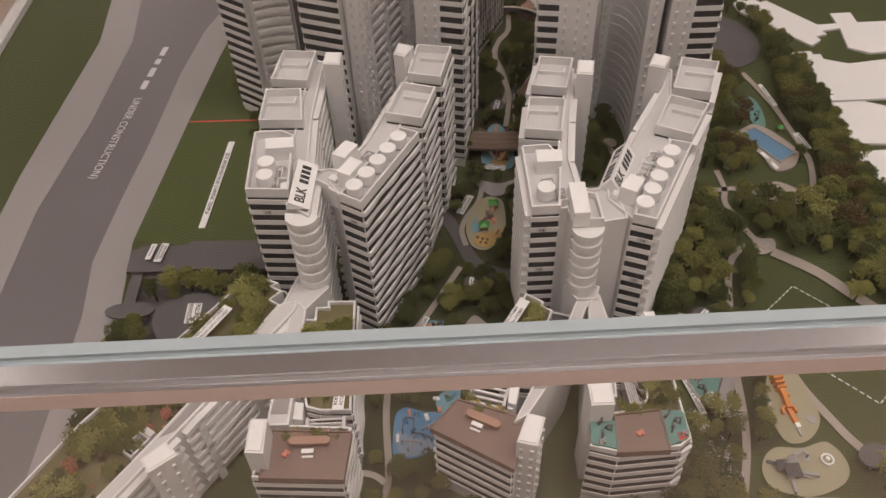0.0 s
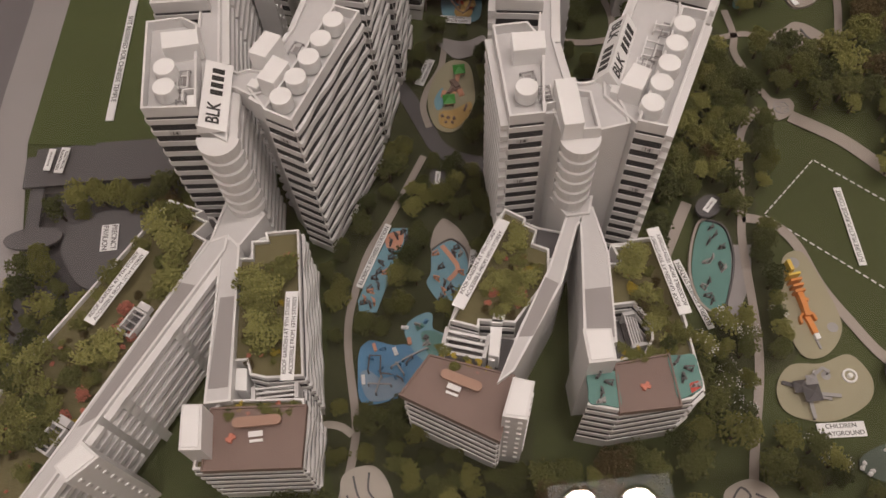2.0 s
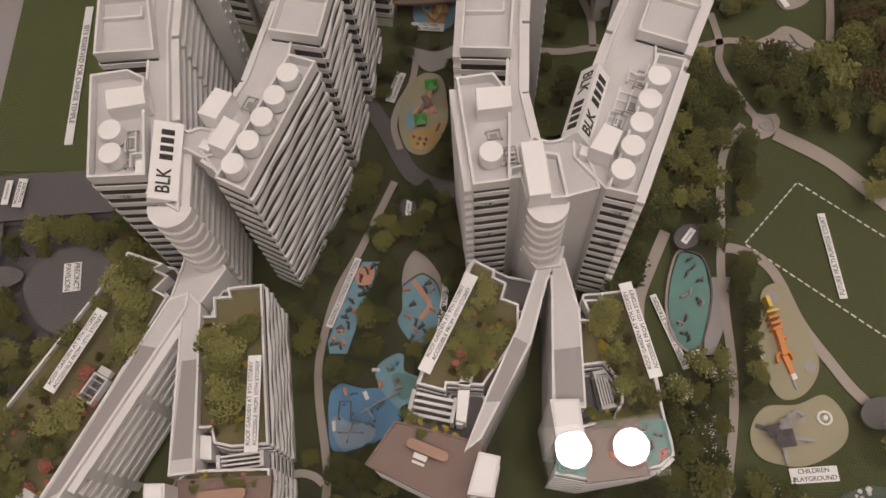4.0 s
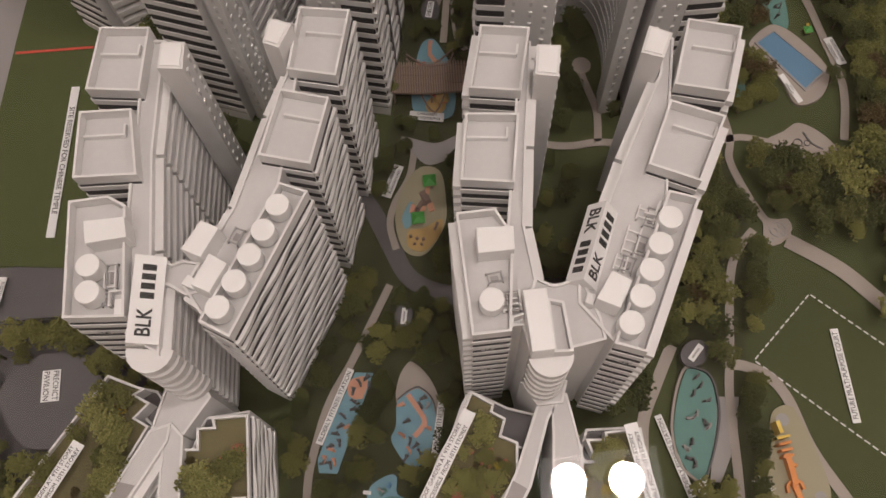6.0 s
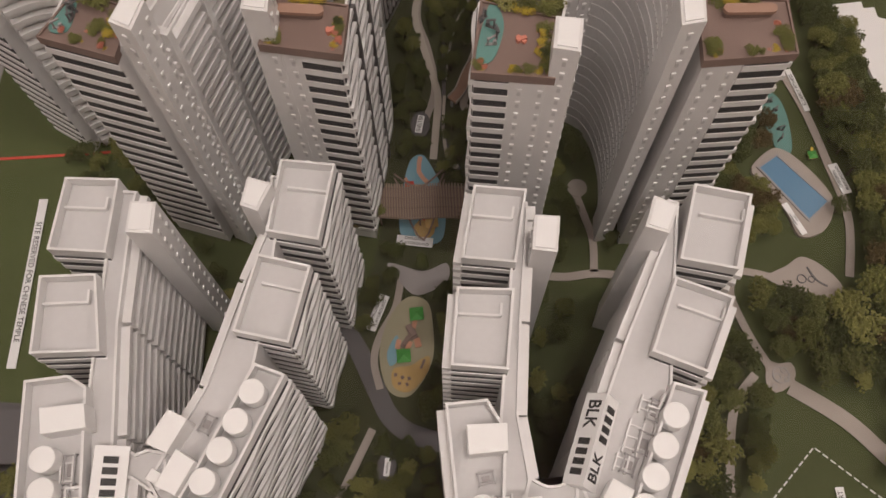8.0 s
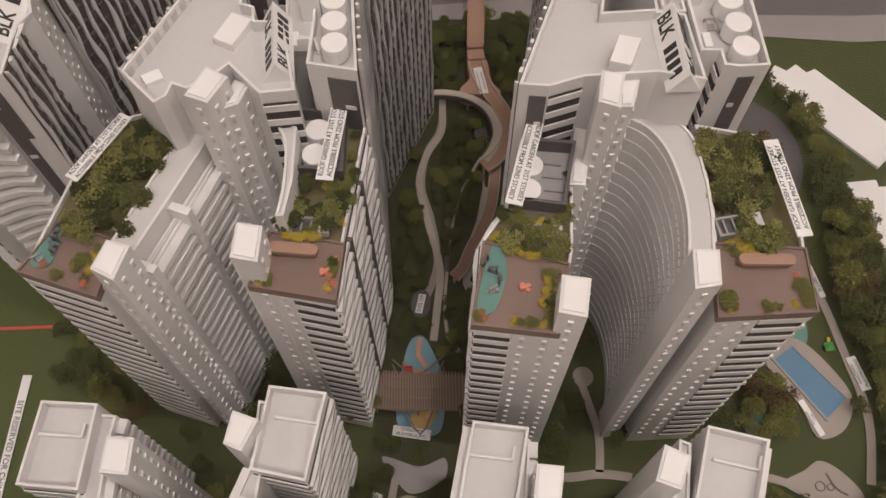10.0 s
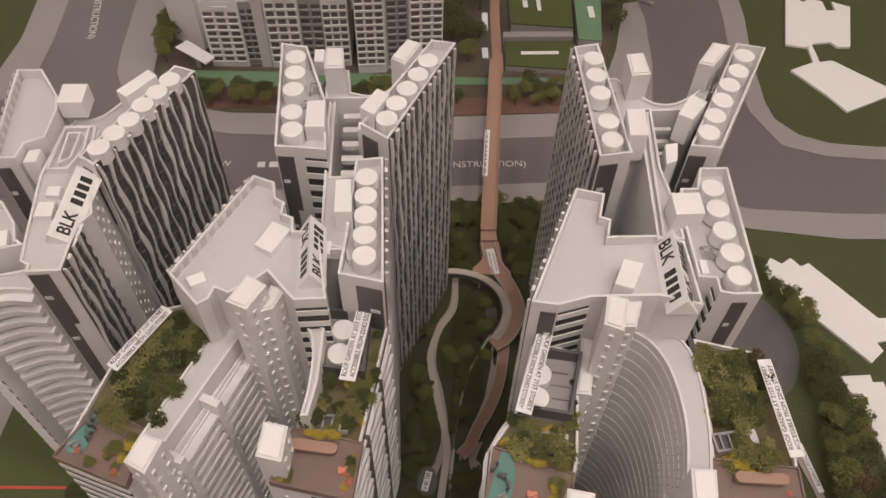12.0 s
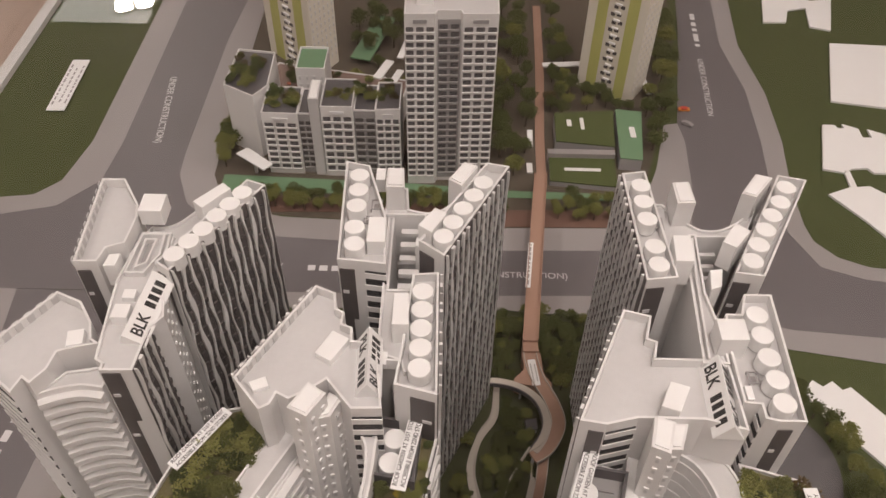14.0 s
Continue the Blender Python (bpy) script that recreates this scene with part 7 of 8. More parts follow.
SLV = "pale slatted stair roof sunk between roof garden and terrace"
stair_louvre((0.031, 0.618), (0.069, 0.605), 0.026, 4, 0.1012, 0.130, SLV)
stair_louvre((-0.164, 0.586), (-0.124, 0.586), 0.016, 4, 0.1012, 0.128, SLV)
stair_louvre((0.240, 0.604), (0.238, 0.636), 0.016, 5, 0.1012, 0.126, SLV)
for q, z0, z1 in (([(0.075, 0.603), (0.082, 0.601), (0.088, 0.628), (0.080, 0.632)], 0.100, 0.126), ([(0.083, 0.640), (0.094, 0.637), (0.099, 0.647), (0.087, 0.650)], 0.128, 0.136)):
    roof_box(A, q, z0, z1, "stair_box")
roof_box(B, [(-0.184, 0.600), (-0.172, 0.598), (-0.172, 0.622), (-0.183, 0.624)], 0.100, 0.130, "stair_box")
single("terrace_patch", prism(bmesh.new(), [(0.268, 0.541), (0.279, 0.546), (0.277, 0.553), (0.268, 0.551)], 0.1385, 0.1391), RED, (0.273, 0.547, 0.1385), "red rubber patch on the teal terrace mat", "play area")

# pale plazas, pond and curved walk in front of the blocks
mat_sheet("path_25", [(0.319, 0.469), (0.346, 0.478), (0.368, 0.467), (0.376, 0.440), (0.360, 0.415), (0.325, 0.415), (0.314, 0.447)], 0.0034, PALE, "pale plaza with winding dark inlays", "path")
mat_sheet("path_26", [(-0.096, 0.532), (-0.064, 0.540), (-0.047, 0.522), (-0.040, 0.488), (-0.046, 0.455), (-0.090, 0.455), (-0.098, 0.495)], 0.0034, PALE, "pale plaza with winding dark inlays", "path")
for pts in ([(0.325, 0.460), (0.336, 0.470), (0.344, 0.460), (0.333, 0.450), (0.345, 0.440)], [(0.350, 0.462), (0.362, 0.452), (0.356, 0.435)], [(-0.084, 0.530), (-0.080, 0.508), (-0.070, 0.490), (-0.074, 0.462)], [(-0.066, 0.532), (-0.068, 0.512), (-0.058, 0.495), (-0.052, 0.465)], [(-0.092, 0.510), (-0.088, 0.490), (-0.082, 0.465)]):
    single("plaza_inlay", prism(bmesh.new(), strip(pts, 0.0022), 0.0034, 0.0042), SLATE, (pts[0][0], pts[0][1], 0.0034), "dark winding line inlaid in a pale plaza", "inlay", "plaza inlays")
sheet("path_27", strip([(-0.130, 0.575), (-0.126, 0.586), (-0.111, 0.592), (-0.094, 0.587), (-0.083, 0.577)], 0.009), 0.0030, PALE, "pale curved walk beside the front block", "path")
mat_sheet("pond", [(0.472, 0.484), (0.498, 0.497), (0.530, 0.499), (0.562, 0.484), (0.548, 0.458), (0.515, 0.452), (0.478, 0.466)], 0.0030, surface("still_pond_film", (0.10, 0.13, 0.11), (0.15, 0.18, 0.15), 0.12, 60, 20, 0.03), "grey-green pond edged with white stones", "pond")
rnd = random.Random(19)
for k in range(14):
    x, y = ((0.474, 0.478), (0.482, 0.470), (0.508, 0.493), (0.522, 0.496), (0.536, 0.468))[k % 5]
    x, y, r = x + rnd.uniform(-0.005, 0.005), y + rnd.uniform(-0.004, 0.004), rnd.uniform(0.002, 0.0042)
    bm = bmesh.new()
    bmesh.ops.create_icosphere(bm, subdivisions=1, radius=r)
    for v in bm.verts:
        v.co = Vector((v.co.x * rnd.uniform(0.8, 1.2), v.co.y * rnd.uniform(0.8, 1.2), v.co.z * 0.7)) + Vector((x, y, 0.003 + r * 0.5))
    single("pond_stone", bm, CAP, (x, y, 0.003), "rough white stone at the edge of the pond", "stone", "pond stones")


# ---- trees and shrubs ----
def crown_mesh(seed, clumps, size, flat=0.8, lobes=5):
    """A crown of many small irregular clumps round a few lobes, about one unit in radius."""
    rnd = random.Random(seed)
    lobe = [Vector((rnd.uniform(-0.55, 0.55), rnd.uniform(-0.55, 0.55), rnd.uniform(-0.25, 0.45))) for _ in range(lobes)]
    bm = bmesh.new()
    for k in range(clumps):
        c = rnd.choice(lobe)
        d = Vector((rnd.gauss(0, 1), rnd.gauss(0, 1), rnd.gauss(0.25, 1))).normalized()
        p = c + d * rnd.uniform(0.25, 0.62)
        p.z *= flat
        r = size * rnd.uniform(0.6, 1.35)
        m = Matrix.Translation(p) @ Euler((rnd.uniform(0, 6), rnd.uniform(0, 6), rnd.uniform(0, 6))).to_matrix().to_4x4()
        vs = []
        for e in ((1, 0, 0), (-1, 0, 0), (0, 1, 0), (0, -1, 0), (0, 0, 1), (0, 0, -1)):
            vs.append(bm.verts.new(m @ (Vector(e) * r * rnd.uniform(0.55, 1.25))))
        for a, b, c2 in ((0, 2, 4), (2, 1, 4), (1, 3, 4), (3, 0, 4), (2, 0, 5), (1, 2, 5), (3, 1, 5), (0, 3, 5)):
            bm.faces.new((vs[a], vs[b], vs[c2]))
    bm.normal_update()
    me = bpy.data.meshes.new("crown")
    bm.to_mesh(me)
    bm.free()
    return me


def trunk_mesh(seed):
    rnd = random.Random(seed)
    bm = bmesh.new()

    def limb(p, q, r0, r1):
        d = (q - p).normalized()
        u = d.orthogonal().normalized()
        v = d.cross(u)
        rows = [[bm.verts.new(c + (u * math.cos(k * 1.2566) + v * math.sin(k * 1.2566)) * r) for k in range(5)] for c, r in ((p, r0), (q, r1))]
        for k in range(5):
            bm.faces.new((rows[0][k], rows[0][(k + 1) % 5], rows[1][(k + 1) % 5], rows[1][k]))
    limb(Vector((0, 0, -1.7)), Vector((0.03, 0, -0.5)), 0.11, 0.07)
    for k in range(4):
        a = k * 1.57 + rnd.random()
        limb(Vector((0.03, 0, -0.55)), Vector((0.4 * math.cos(a), 0.4 * math.sin(a), 0.1)), 0.055, 0.02)
    bm.normal_update()
    me = bpy.data.meshes.new("trunk")
    bm.to_mesh(me)
    bm.free()
    me.materials.append(BARK)
    return me


CROWNS = []
for mt in (LEAF, LEAF2, LEAF3):
    row = []
    for k in range(4):
        me = crown_mesh(31 + k, 520, 0.088, 0.8, 5 + k % 3)
        me.materials.append(mt)
        row.append(me)
    CROWNS.append(row)
TRUNKS = [trunk_mesh(k) for k in range(3)]
trees_rnd = random.Random(77)


FAR_TREES = []


def tree(x, y, r, kind=0, z=0.0, label="dark green model tree with a clumpy flocked crown"):
    rnd = trees_rnd
    if y > 1.14 or x > 0.66:
        FAR_TREES.append((x, y, r, kind, rnd.randrange(4), rnd.uniform(0, 6.28), rnd.uniform(0.95, 1.2)))
        return None
    t = thing("tree", x, y, z, label, "tree", "park trees")
    h = r * rnd.uniform(0.95, 1.2)
    for nm, me in (("trunk", TRUNKS[rnd.randrange(3)]), ("crown", CROWNS[kind][rnd.randrange(4)])):
        ob = new(nm, me)
        ob.parent = t
        ob.location = (0, 0, h * 1.55)
        ob.scale = (r, r, h) if nm == "crown" else (r, r, h * 0.92)
        ob.rotation_euler = (0, 0, rnd.uniform(0, 6.28))
    return t


def inside(x, y, poly):
    hit, n = False, len(poly)
    for i in range(n):
        (ax, ay), (bx, by) = poly[i], poly[i - 1]
        if (ay > y) != (by > y) and x < (bx - ax) * (y - ay) / (by - ay) + ax:
            hit = not hit
    return hit


def free(x, y, r):
    for q in KEEP_OFF:
        if min(p[0] for p in q) - r > x or max(p[0] for p in q) + r < x or min(p[1] for p in q) - r > y or max(p[1] for p in q) + r < y:
            continue
        for k in range(7):
            a = k * 1.047
            e = 0 if k == 6 else r
            if inside(x + e * math.cos(a), y + e * math.sin(a), q):
                return False
    return True


PLACED = []
LABELS = ("dark green model tree with a clumpy flocked crown", "olive green model tree with a clumpy flocked crown", "rusty brown model tree with a clumpy flocked crown")


def grove(poly, count, r0, r1, mix=(0.6, 0.3, 0.1), crowd=1.15, clear=0.55):
    """Trees strewn over an outline, clear of paths and walls."""
    xs, ys = [p[0] for p in poly], [p[1] for p in poly]
    made = tries = 0
    while made < count and tries < count * 60:
        tries += 1
        x, y, r = trees_rnd.uniform(min(xs), max(xs)), trees_rnd.uniform(min(ys), max(ys)), trees_rnd.uniform(r0, r1)
        if not inside(x, y, poly) or not free(x, y, r * clear) or any((x - a) ** 2 + (y - b) ** 2 < (crowd * 0.5 * (r + c)) ** 2 for a, b, c in PLACED):
            continue
        kind = trees_rnd.choices((0, 1, 2), mix)[0]
        PLACED.append((x, y, r))
        tree(x, y, r, kind, label=LABELS[kind])
        made += 1


for x, y, r, k in ((0.615, 1.029, 0.023, 1), (0.562, 1.000, 0.022, 1), (0.530, 1.026, 0.020, 0), (0.484, 0.986, 0.020, 0), (0.575, 0.958, 0.022, 0), (0.642, 0.965, 0.023, 0), (0.629, 1.002, 0.024, 1), (0.494, 0.936, 0.017, 0), (0.471, 0.884, 0.016, 0), (0.482, 0.872, 0.015, 1),
                   (0.545, 1.012, 0.016, 2), (0.455, 1.043, 0.018, 0), (0.411, 0.965, 0.018, 1), (0.630, 0.842, 0.020, 1), (0.661, 1.058, 0.026, 1), (0.666, 0.980, 0.026, 2), (0.480, 0.905, 0.015, 0), (-0.421, 0.924, 0.020, 1), (-0.394, 0.925, 0.021, 1), (-0.366, 0.926, 0.022, 1), (-0.340, 0.914, 0.021, 1), (-0.316, 0.886, 0.018, 1), (-0.446, 0.908, 0.018, 0), (-0.402, 0.772, 0.018, 1), (-0.425, 0.760, 0.02, 0), (-0.452, 0.820, 0.021, 1), (-0.468, 0.79, 0.022, 0), (-0.46, 0.84, 0.016, 1), (0.468, 0.862, 0.013, 0), (0.462, 0.842, 0.012, 1), (0.478, 1.010, 0.017, 0)):
    PLACED.append((x, y, r))
    tree(x, y, r, k, label=LABELS[k])
grove([(-0.10, 0.45), (0.10, 0.45), (0.115, 0.78), (0.13, 0.95), (0.11, 0.97), (0.0, 0.97), (-0.10, 0.80)], 85, 0.011, 0.019, (0.8, 0.2, 0.0))
grove([(0.10, 0.45), (0.40, 0.38), (0.40, 0.53), (0.30, 0.53), (0.10, 0.50)], 20, 0.014, 0.024, (0.7, 0.2, 0.1))
grove([(-0.10, 0.34), (0.50, 0.34), (0.50, 0.50), (0.30, 0.53), (0.15, 0.52), (-0.10, 0.50)], 60, 0.013, 0.022, (0.6, 0.35, 0.05))
grove([(0.29, 0.53), (0.36, 0.53), (0.43, 0.62), (0.44, 0.80), (0.36, 0.66), (0.29, 0.60)], 22, 0.013, 0.020, (0.75, 0.25, 0.0))
grove([(0.12, 0.93), (0.16, 1.16), (0.10, 1.16), (0.05, 1.18), (0.0, 1.14), (0.03, 1.02)], 16, 0.010, 0.016, (0.9, 0.1, 0))
grove([(0.28, 0.76), (0.35, 0.80), (0.45, 0.80), (0.47, 1.0), (0.48, 1.10), (0.43, 1.10), (0.37, 0.94)], 55, 0.014, 0.026, (0.75, 0.22, 0.03))
grove([(0.42, 0.72), (0.455, 0.78), (0.44, 0.80), (0.43, 0.82), (0.41, 0.79), (0.42, 0.72)], 8, 0.014, 0.02, (0.4, 0.5, 0.1))
grove([(0.48, 0.97), (0.56, 0.98), (0.64, 0.93), (0.75, 0.85), (0.78, 1.05), (0.70, 1.08), (0.64, 1.05), (0.58, 1.045), (0.52, 1.06), (0.50, 1.02)], 46, 0.013, 0.023, (0.5, 0.45, 0.05), 1.0, 0.7)
grove([(0.64, 0.90), (0.64, 0.83), (0.80, 0.60), (0.86, 0.70), (0.80, 0.90)], 36, 0.016, 0.026, (0.45, 0.50, 0.05), 1.0, 0.7)
grove([(0.49, 0.58), (0.56, 0.53), (0.70, 0.40), (0.80, 0.50), (0.70, 0.60), (0.60, 0.60)], 16, 0.018, 0.03, (0.5, 0.45, 0.05))
grove([(0.65, 1.10), (0.75, 1.08), (0.75, 1.30), (0.72, 1.50), (0.70, 1.45), (0.66, 1.30), (0.655, 1.20)], 70, 0.012, 0.022, (0.55, 0.35, 0.1), 1.0, 0.7)
grove([(0.50, 1.13), (0.56, 1.15), (0.57, 1.21), (0.53, 1.21)], 12, 0.013, 0.018, (0.3, 0.5, 0.2), 0.9, 0.2)
grove([(0.46, 1.12), (0.58, 1.14), (0.57, 1.22), (0.56, 1.26), (0.60, 1.28), (0.59, 1.45), (0.47, 1.45)], 32, 0.013, 0.022, (0.45, 0.4, 0.15))
grove([(0.69, 1.40), (0.75, 1.40), (0.73, 1.50), (0.73, 1.60), (0.69, 1.69), (0.65, 1.70), (0.70, 1.60)], 16, 0.014, 0.024, (0.6, 0.35, 0.05))
grove([(0.10, 1.26), (0.17, 1.26), (0.22, 1.40), (0.25, 1.56), (0.30, 1.70), (0.36, 1.83), (0.13, 1.83), (0.13, 1.6), (0.10, 1.42)], 150, 0.008, 0.015, (0.85, 0.14, 0.01), 1.0, 0.8)
grove([(0.24, 1.15), (0.36, 1.125), (0.36, 1.32), (0.26, 1.32)], 14, 0.012, 0.018, (0.85, 0.15, 0))
grove([(0.23, 0.86), (0.27, 0.95), (0.33, 1.06), (0.30, 1.12), (0.25, 1.10), (0.20, 0.90)], 12, 0.011, 0.017, (0.9, 0.1, 0))
grove([(-0.11, 0.98), (-0.06, 1.1), (-0.03, 1.2), (0.0, 1.25), (-0.08, 1.30), (-0.17, 1.20), (-0.14, 1.10)], 14, 0.012, 0.018, (0.9, 0.1, 0))
grove([(-0.50, 0.40), (-0.50, 0.94), (-0.43, 0.94), (-0.30, 0.95), (-0.27, 0.85), (-0.45, 0.60), (-0.53, 0.45)], 46, 0.014, 0.022, (0.35, 0.6, 0.05))
grove([(-0.36, 0.91), (-0.25, 0.93), (-0.25, 0.85), (-0.30, 0.84)], 8, 0.013, 0.019, (0.3, 0.7, 0))
grove([(-0.53, 1.0), (-0.50, 1.0), (-0.50, 0.94), (-0.53, 0.94)], 2, 0.018, 0.022, (0, 1, 0))
grove([(-0.33, 1.28), (-0.20, 1.20), (-0.19, 1.30), (-0.30, 1.42), (-0.36, 1.52), (-0.40, 1.50)], 26, 0.013, 0.02, (0.5, 0.45, 0.05))
grove([(0.08, 1.77), (0.45, 1.77), (0.45, 1.845), (0.08, 1.845)], 26, 0.010, 0.015, (0.3, 0.7, 0))
grove([(-0.17, 0.96), (-0.17, 0.80), (-0.10, 0.50), (-0.05, 0.45), (-0.20, 0.45)], 10, 0.012, 0.02, (0.8, 0.2, 0))

SHRUBS = []
GARDEN = surface("bright_olive_flock", (0.17, 0.178, 0.048), (0.44, 0.43, 0.15), 0.9, 700, 60, 0.9, spread=True)
for mt in (GARDEN, LEAF, BLOOM, PINK, LEAF3, CAP):
    me = crown_mesh(91 + len(SHRUBS), 260 if mt is not CAP else 46, 0.10 if mt is not CAP else 0.055, 0.7, 4)
    me.name = "shrub"
    me.materials.append(mt)
    SHRUBS.append(me)
SHRUB_LABELS = ("olive green flocked shrub in the roof garden", "dark green flocked shrub in the roof garden", "yellow flowering shrub on the roof terrace", "coral flowering shrub in the roof garden", "rust brown flocked shrub in the roof garden")


PLANTING = []
bl = random.Random(23)
for x, y, r in PLACED:
    if 0.33 < x < 0.46 and 0.48 < y < 0.66 and bl.random() < 0.6:
        PLANTING.append((5, (x, y, r * 1.75), r * 0.95, bl.uniform(0, 6.28)))
for x, y, k in ((0.040, 1.262, 0), (0.052, 1.256, 4), (0.046, 1.216, 0), (0.060, 1.212, 0), (0.036, 1.210, 4), (0.184, 1.242, 0), (0.196, 1.236, 0), (0.176, 1.200, 4), (0.192, 1.198, 0)):
    for j in range(3):
        PLANTING.append((k, (x + bl.uniform(-0.010, 0.010), y + bl.uniform(-0.007, 0.007), 0.034), bl.uniform(0.006, 0.010), bl.uniform(0, 6.28)))
for k, x, y, r in ((2, 0.226, 1.174, 0.0055), (2, 0.229, 1.184, 0.0050), (2, 0.232, 1.194, 0.0048), (2, 0.222, 1.218, 0.0065), (2, 0.212, 1.222, 0.0055), (0, 0.236, 1.216, 0.0105), (2, -0.140, 1.232, 0.0065), (2, -0.136, 1.242, 0.0060), (0, -0.148, 1.262, 0.0130), (0, -0.160, 1.268, 0.0110), (0, 0.414, 1.217, 0.0150), (0, 0.424, 1.214, 0.0120), (2, 0.398, 1.212, 0.0070), (2, 0.404, 1.206, 0.0060), (1, 0.012, 1.262, 0.0125), (1, 0.020, 1.270, 0.0110), (2, 0.030, 1.250, 0.0070), (2, 0.042, 1.249, 0.0065), (2, 0.020, 1.252, 0.0060), (3, 0.056, 1.212, 0.0040), (3, 0.002, 1.222, 0.0045), (3, 0.176, 1.170, 0.0042), (3, -0.180, 1.240, 0.0045), (3, -0.145, 1.220, 0.0045)):
    PLANTING.append((k, (x, y, 0.400 + r * 0.5), r, r * 900))
CARD_LINES = (((0.050, 0.655), (0.112, 0.752)), ((0.279, 0.620), (0.268, 0.722)), ((-0.127, 0.597), (-0.120, 0.694)), ((-0.332, 0.684), (-0.280, 0.764)))


def shrubs(poly, z, count, r0, r1, mix, seed):
    rnd = random.Random(seed)
    xs, ys = [p[0] for p in poly], [p[1] for p in poly]
    made = tries = 0
    while made < count and tries < count * 40:
        tries += 1
        x, y, r = rnd.uniform(min(xs), max(xs)), rnd.uniform(min(ys), max(ys)), rnd.uniform(r0, r1)
        if not inside(x, y, poly):
            continue
        p = Vector((x, y))
        if z < 0.2 and any((p - Vector(a).lerp(Vector(b), min(max((p - Vector(a)).dot(Vector(b) - Vector(a)) / (Vector(b) - Vector(a)).length_squared, 0), 1))).length < 0.0064 + r * 0.7 for a, b in CARD_LINES):
            continue
        k = rnd.choices(range(5), mix)[0]
        r *= 0.6 if k in (2, 3) else 1
        if seed > 30 or (seed > 4 and r < 0.0105):
            PLANTING.append((k, (x, y, z + r * 0.55), r, rnd.uniform(0, 6.28)))
            made += 1
            continue
        ob = new("garden_shrub", SHRUBS[k])
        ob.location, ob.scale, ob.rotation_euler = (x, y, z + r * 0.7), (r, r, r * rnd.uniform(1.0, 1.4)), (0, 0, rnd.uniform(0, 6.28))
        tagged(ob, SHRUB_LABELS[k], "shrub", "roof garden shrubs")
        made += 1


GL = (0.72, 0.06, 0.06, 0.14, 0.02)
GM = (0.72, 0.12, 0.03, 0.09, 0.04)
shrubs([(0.050, 0.654), (0.106, 0.645), (0.142, 0.695), (0.132, 0.722), (0.132, 0.745), (0.118, 0.762), (0.070, 0.682)], 0.130, 30, 0.007, 0.0145, GL, 1)
shrubs([(0.253, 0.595), (0.274, 0.600), (0.274, 0.708), (0.236, 0.700), (0.222, 0.660), (0.240, 0.648)], 0.130, 26, 0.007, 0.0150, GL, 2)
shrubs([(-0.170, 0.638), (-0.125, 0.615), (-0.122, 0.742), (-0.172, 0.735)], 0.130, 30, 0.009, 0.019, GM, 3)
shrubs([(-0.262, 0.815), (-0.300, 0.765), (-0.43, 0.600), (-0.48, 0.50), (-0.42, 0.48), (-0.33, 0.60), (-0.228, 0.768), (-0.238, 0.80)], 0.130, 84, 0.009, 0.019, GM, 4)
for k, q in enumerate(([(0.060, 0.660), (0.106, 0.645), (0.142, 0.695), (0.132, 0.735), (0.100, 0.715)], [(0.240, 0.600), (0.274, 0.600), (0.270, 0.690), (0.228, 0.690), (0.236, 0.650)], [(-0.175, 0.625), (-0.138, 0.615), (-0.134, 0.735), (-0.178, 0.740)], [(-0.290, 0.775), (-0.43, 0.600), (-0.48, 0.50), (-0.42, 0.48), (-0.33, 0.60), (-0.235, 0.765)])):
    shrubs(q, 0.129, (34, 34, 40, 80)[k], 0.0035, 0.0075, (0.30, 0.05, 0.06, 0.22, 0.37), 61 + k)
DM = (0.38, 0.58, 0.02, 0.0, 0.02)
shrubs([(-0.170, 1.280), (-0.118, 1.265), (-0.078, 1.362), (-0.098, 1.390), (-0.125, 1.375), (-0.160, 1.325)], 0.393, 60, 0.008, 0.015, DM, 5)
shrubs([(0.008, 1.258), (0.064, 1.243), (0.075, 1.300), (0.020, 1.308)], 0.393, 18, 0.008, 0.013, (0.4, 0.4, 0.2, 0, 0), 6)
shrubs([(0.070, 1.27), (0.084, 1.36), (0.078, 1.368), (0.066, 1.29)], 0.393, 14, 0.005, 0.008, DM, 7)
shrubs([(0.186, 1.233), (0.246, 1.215), (0.254, 1.250), (0.208, 1.262), (0.198, 1.262)], 0.393, 22, 0.008, 0.013, (0.5, 0.3, 0.2, 0, 0), 8)
shrubs([(0.258, 1.25), (0.272, 1.32), (0.266, 1.32), (0.252, 1.256)], 0.393, 10, 0.004, 0.007, DM, 9)
shrubs([(0.386, 1.250), (0.446, 1.250), (0.442, 1.315), (0.390, 1.330)], 0.393, 60, 0.008, 0.015, DM, 10)
shrubs([(0.385, 1.210), (0.425, 1.206), (0.425, 1.235), (0.388, 1.235)], 0.393, 12, 0.008, 0.013, (0.75, 0.0, 0.25, 0, 0), 11)
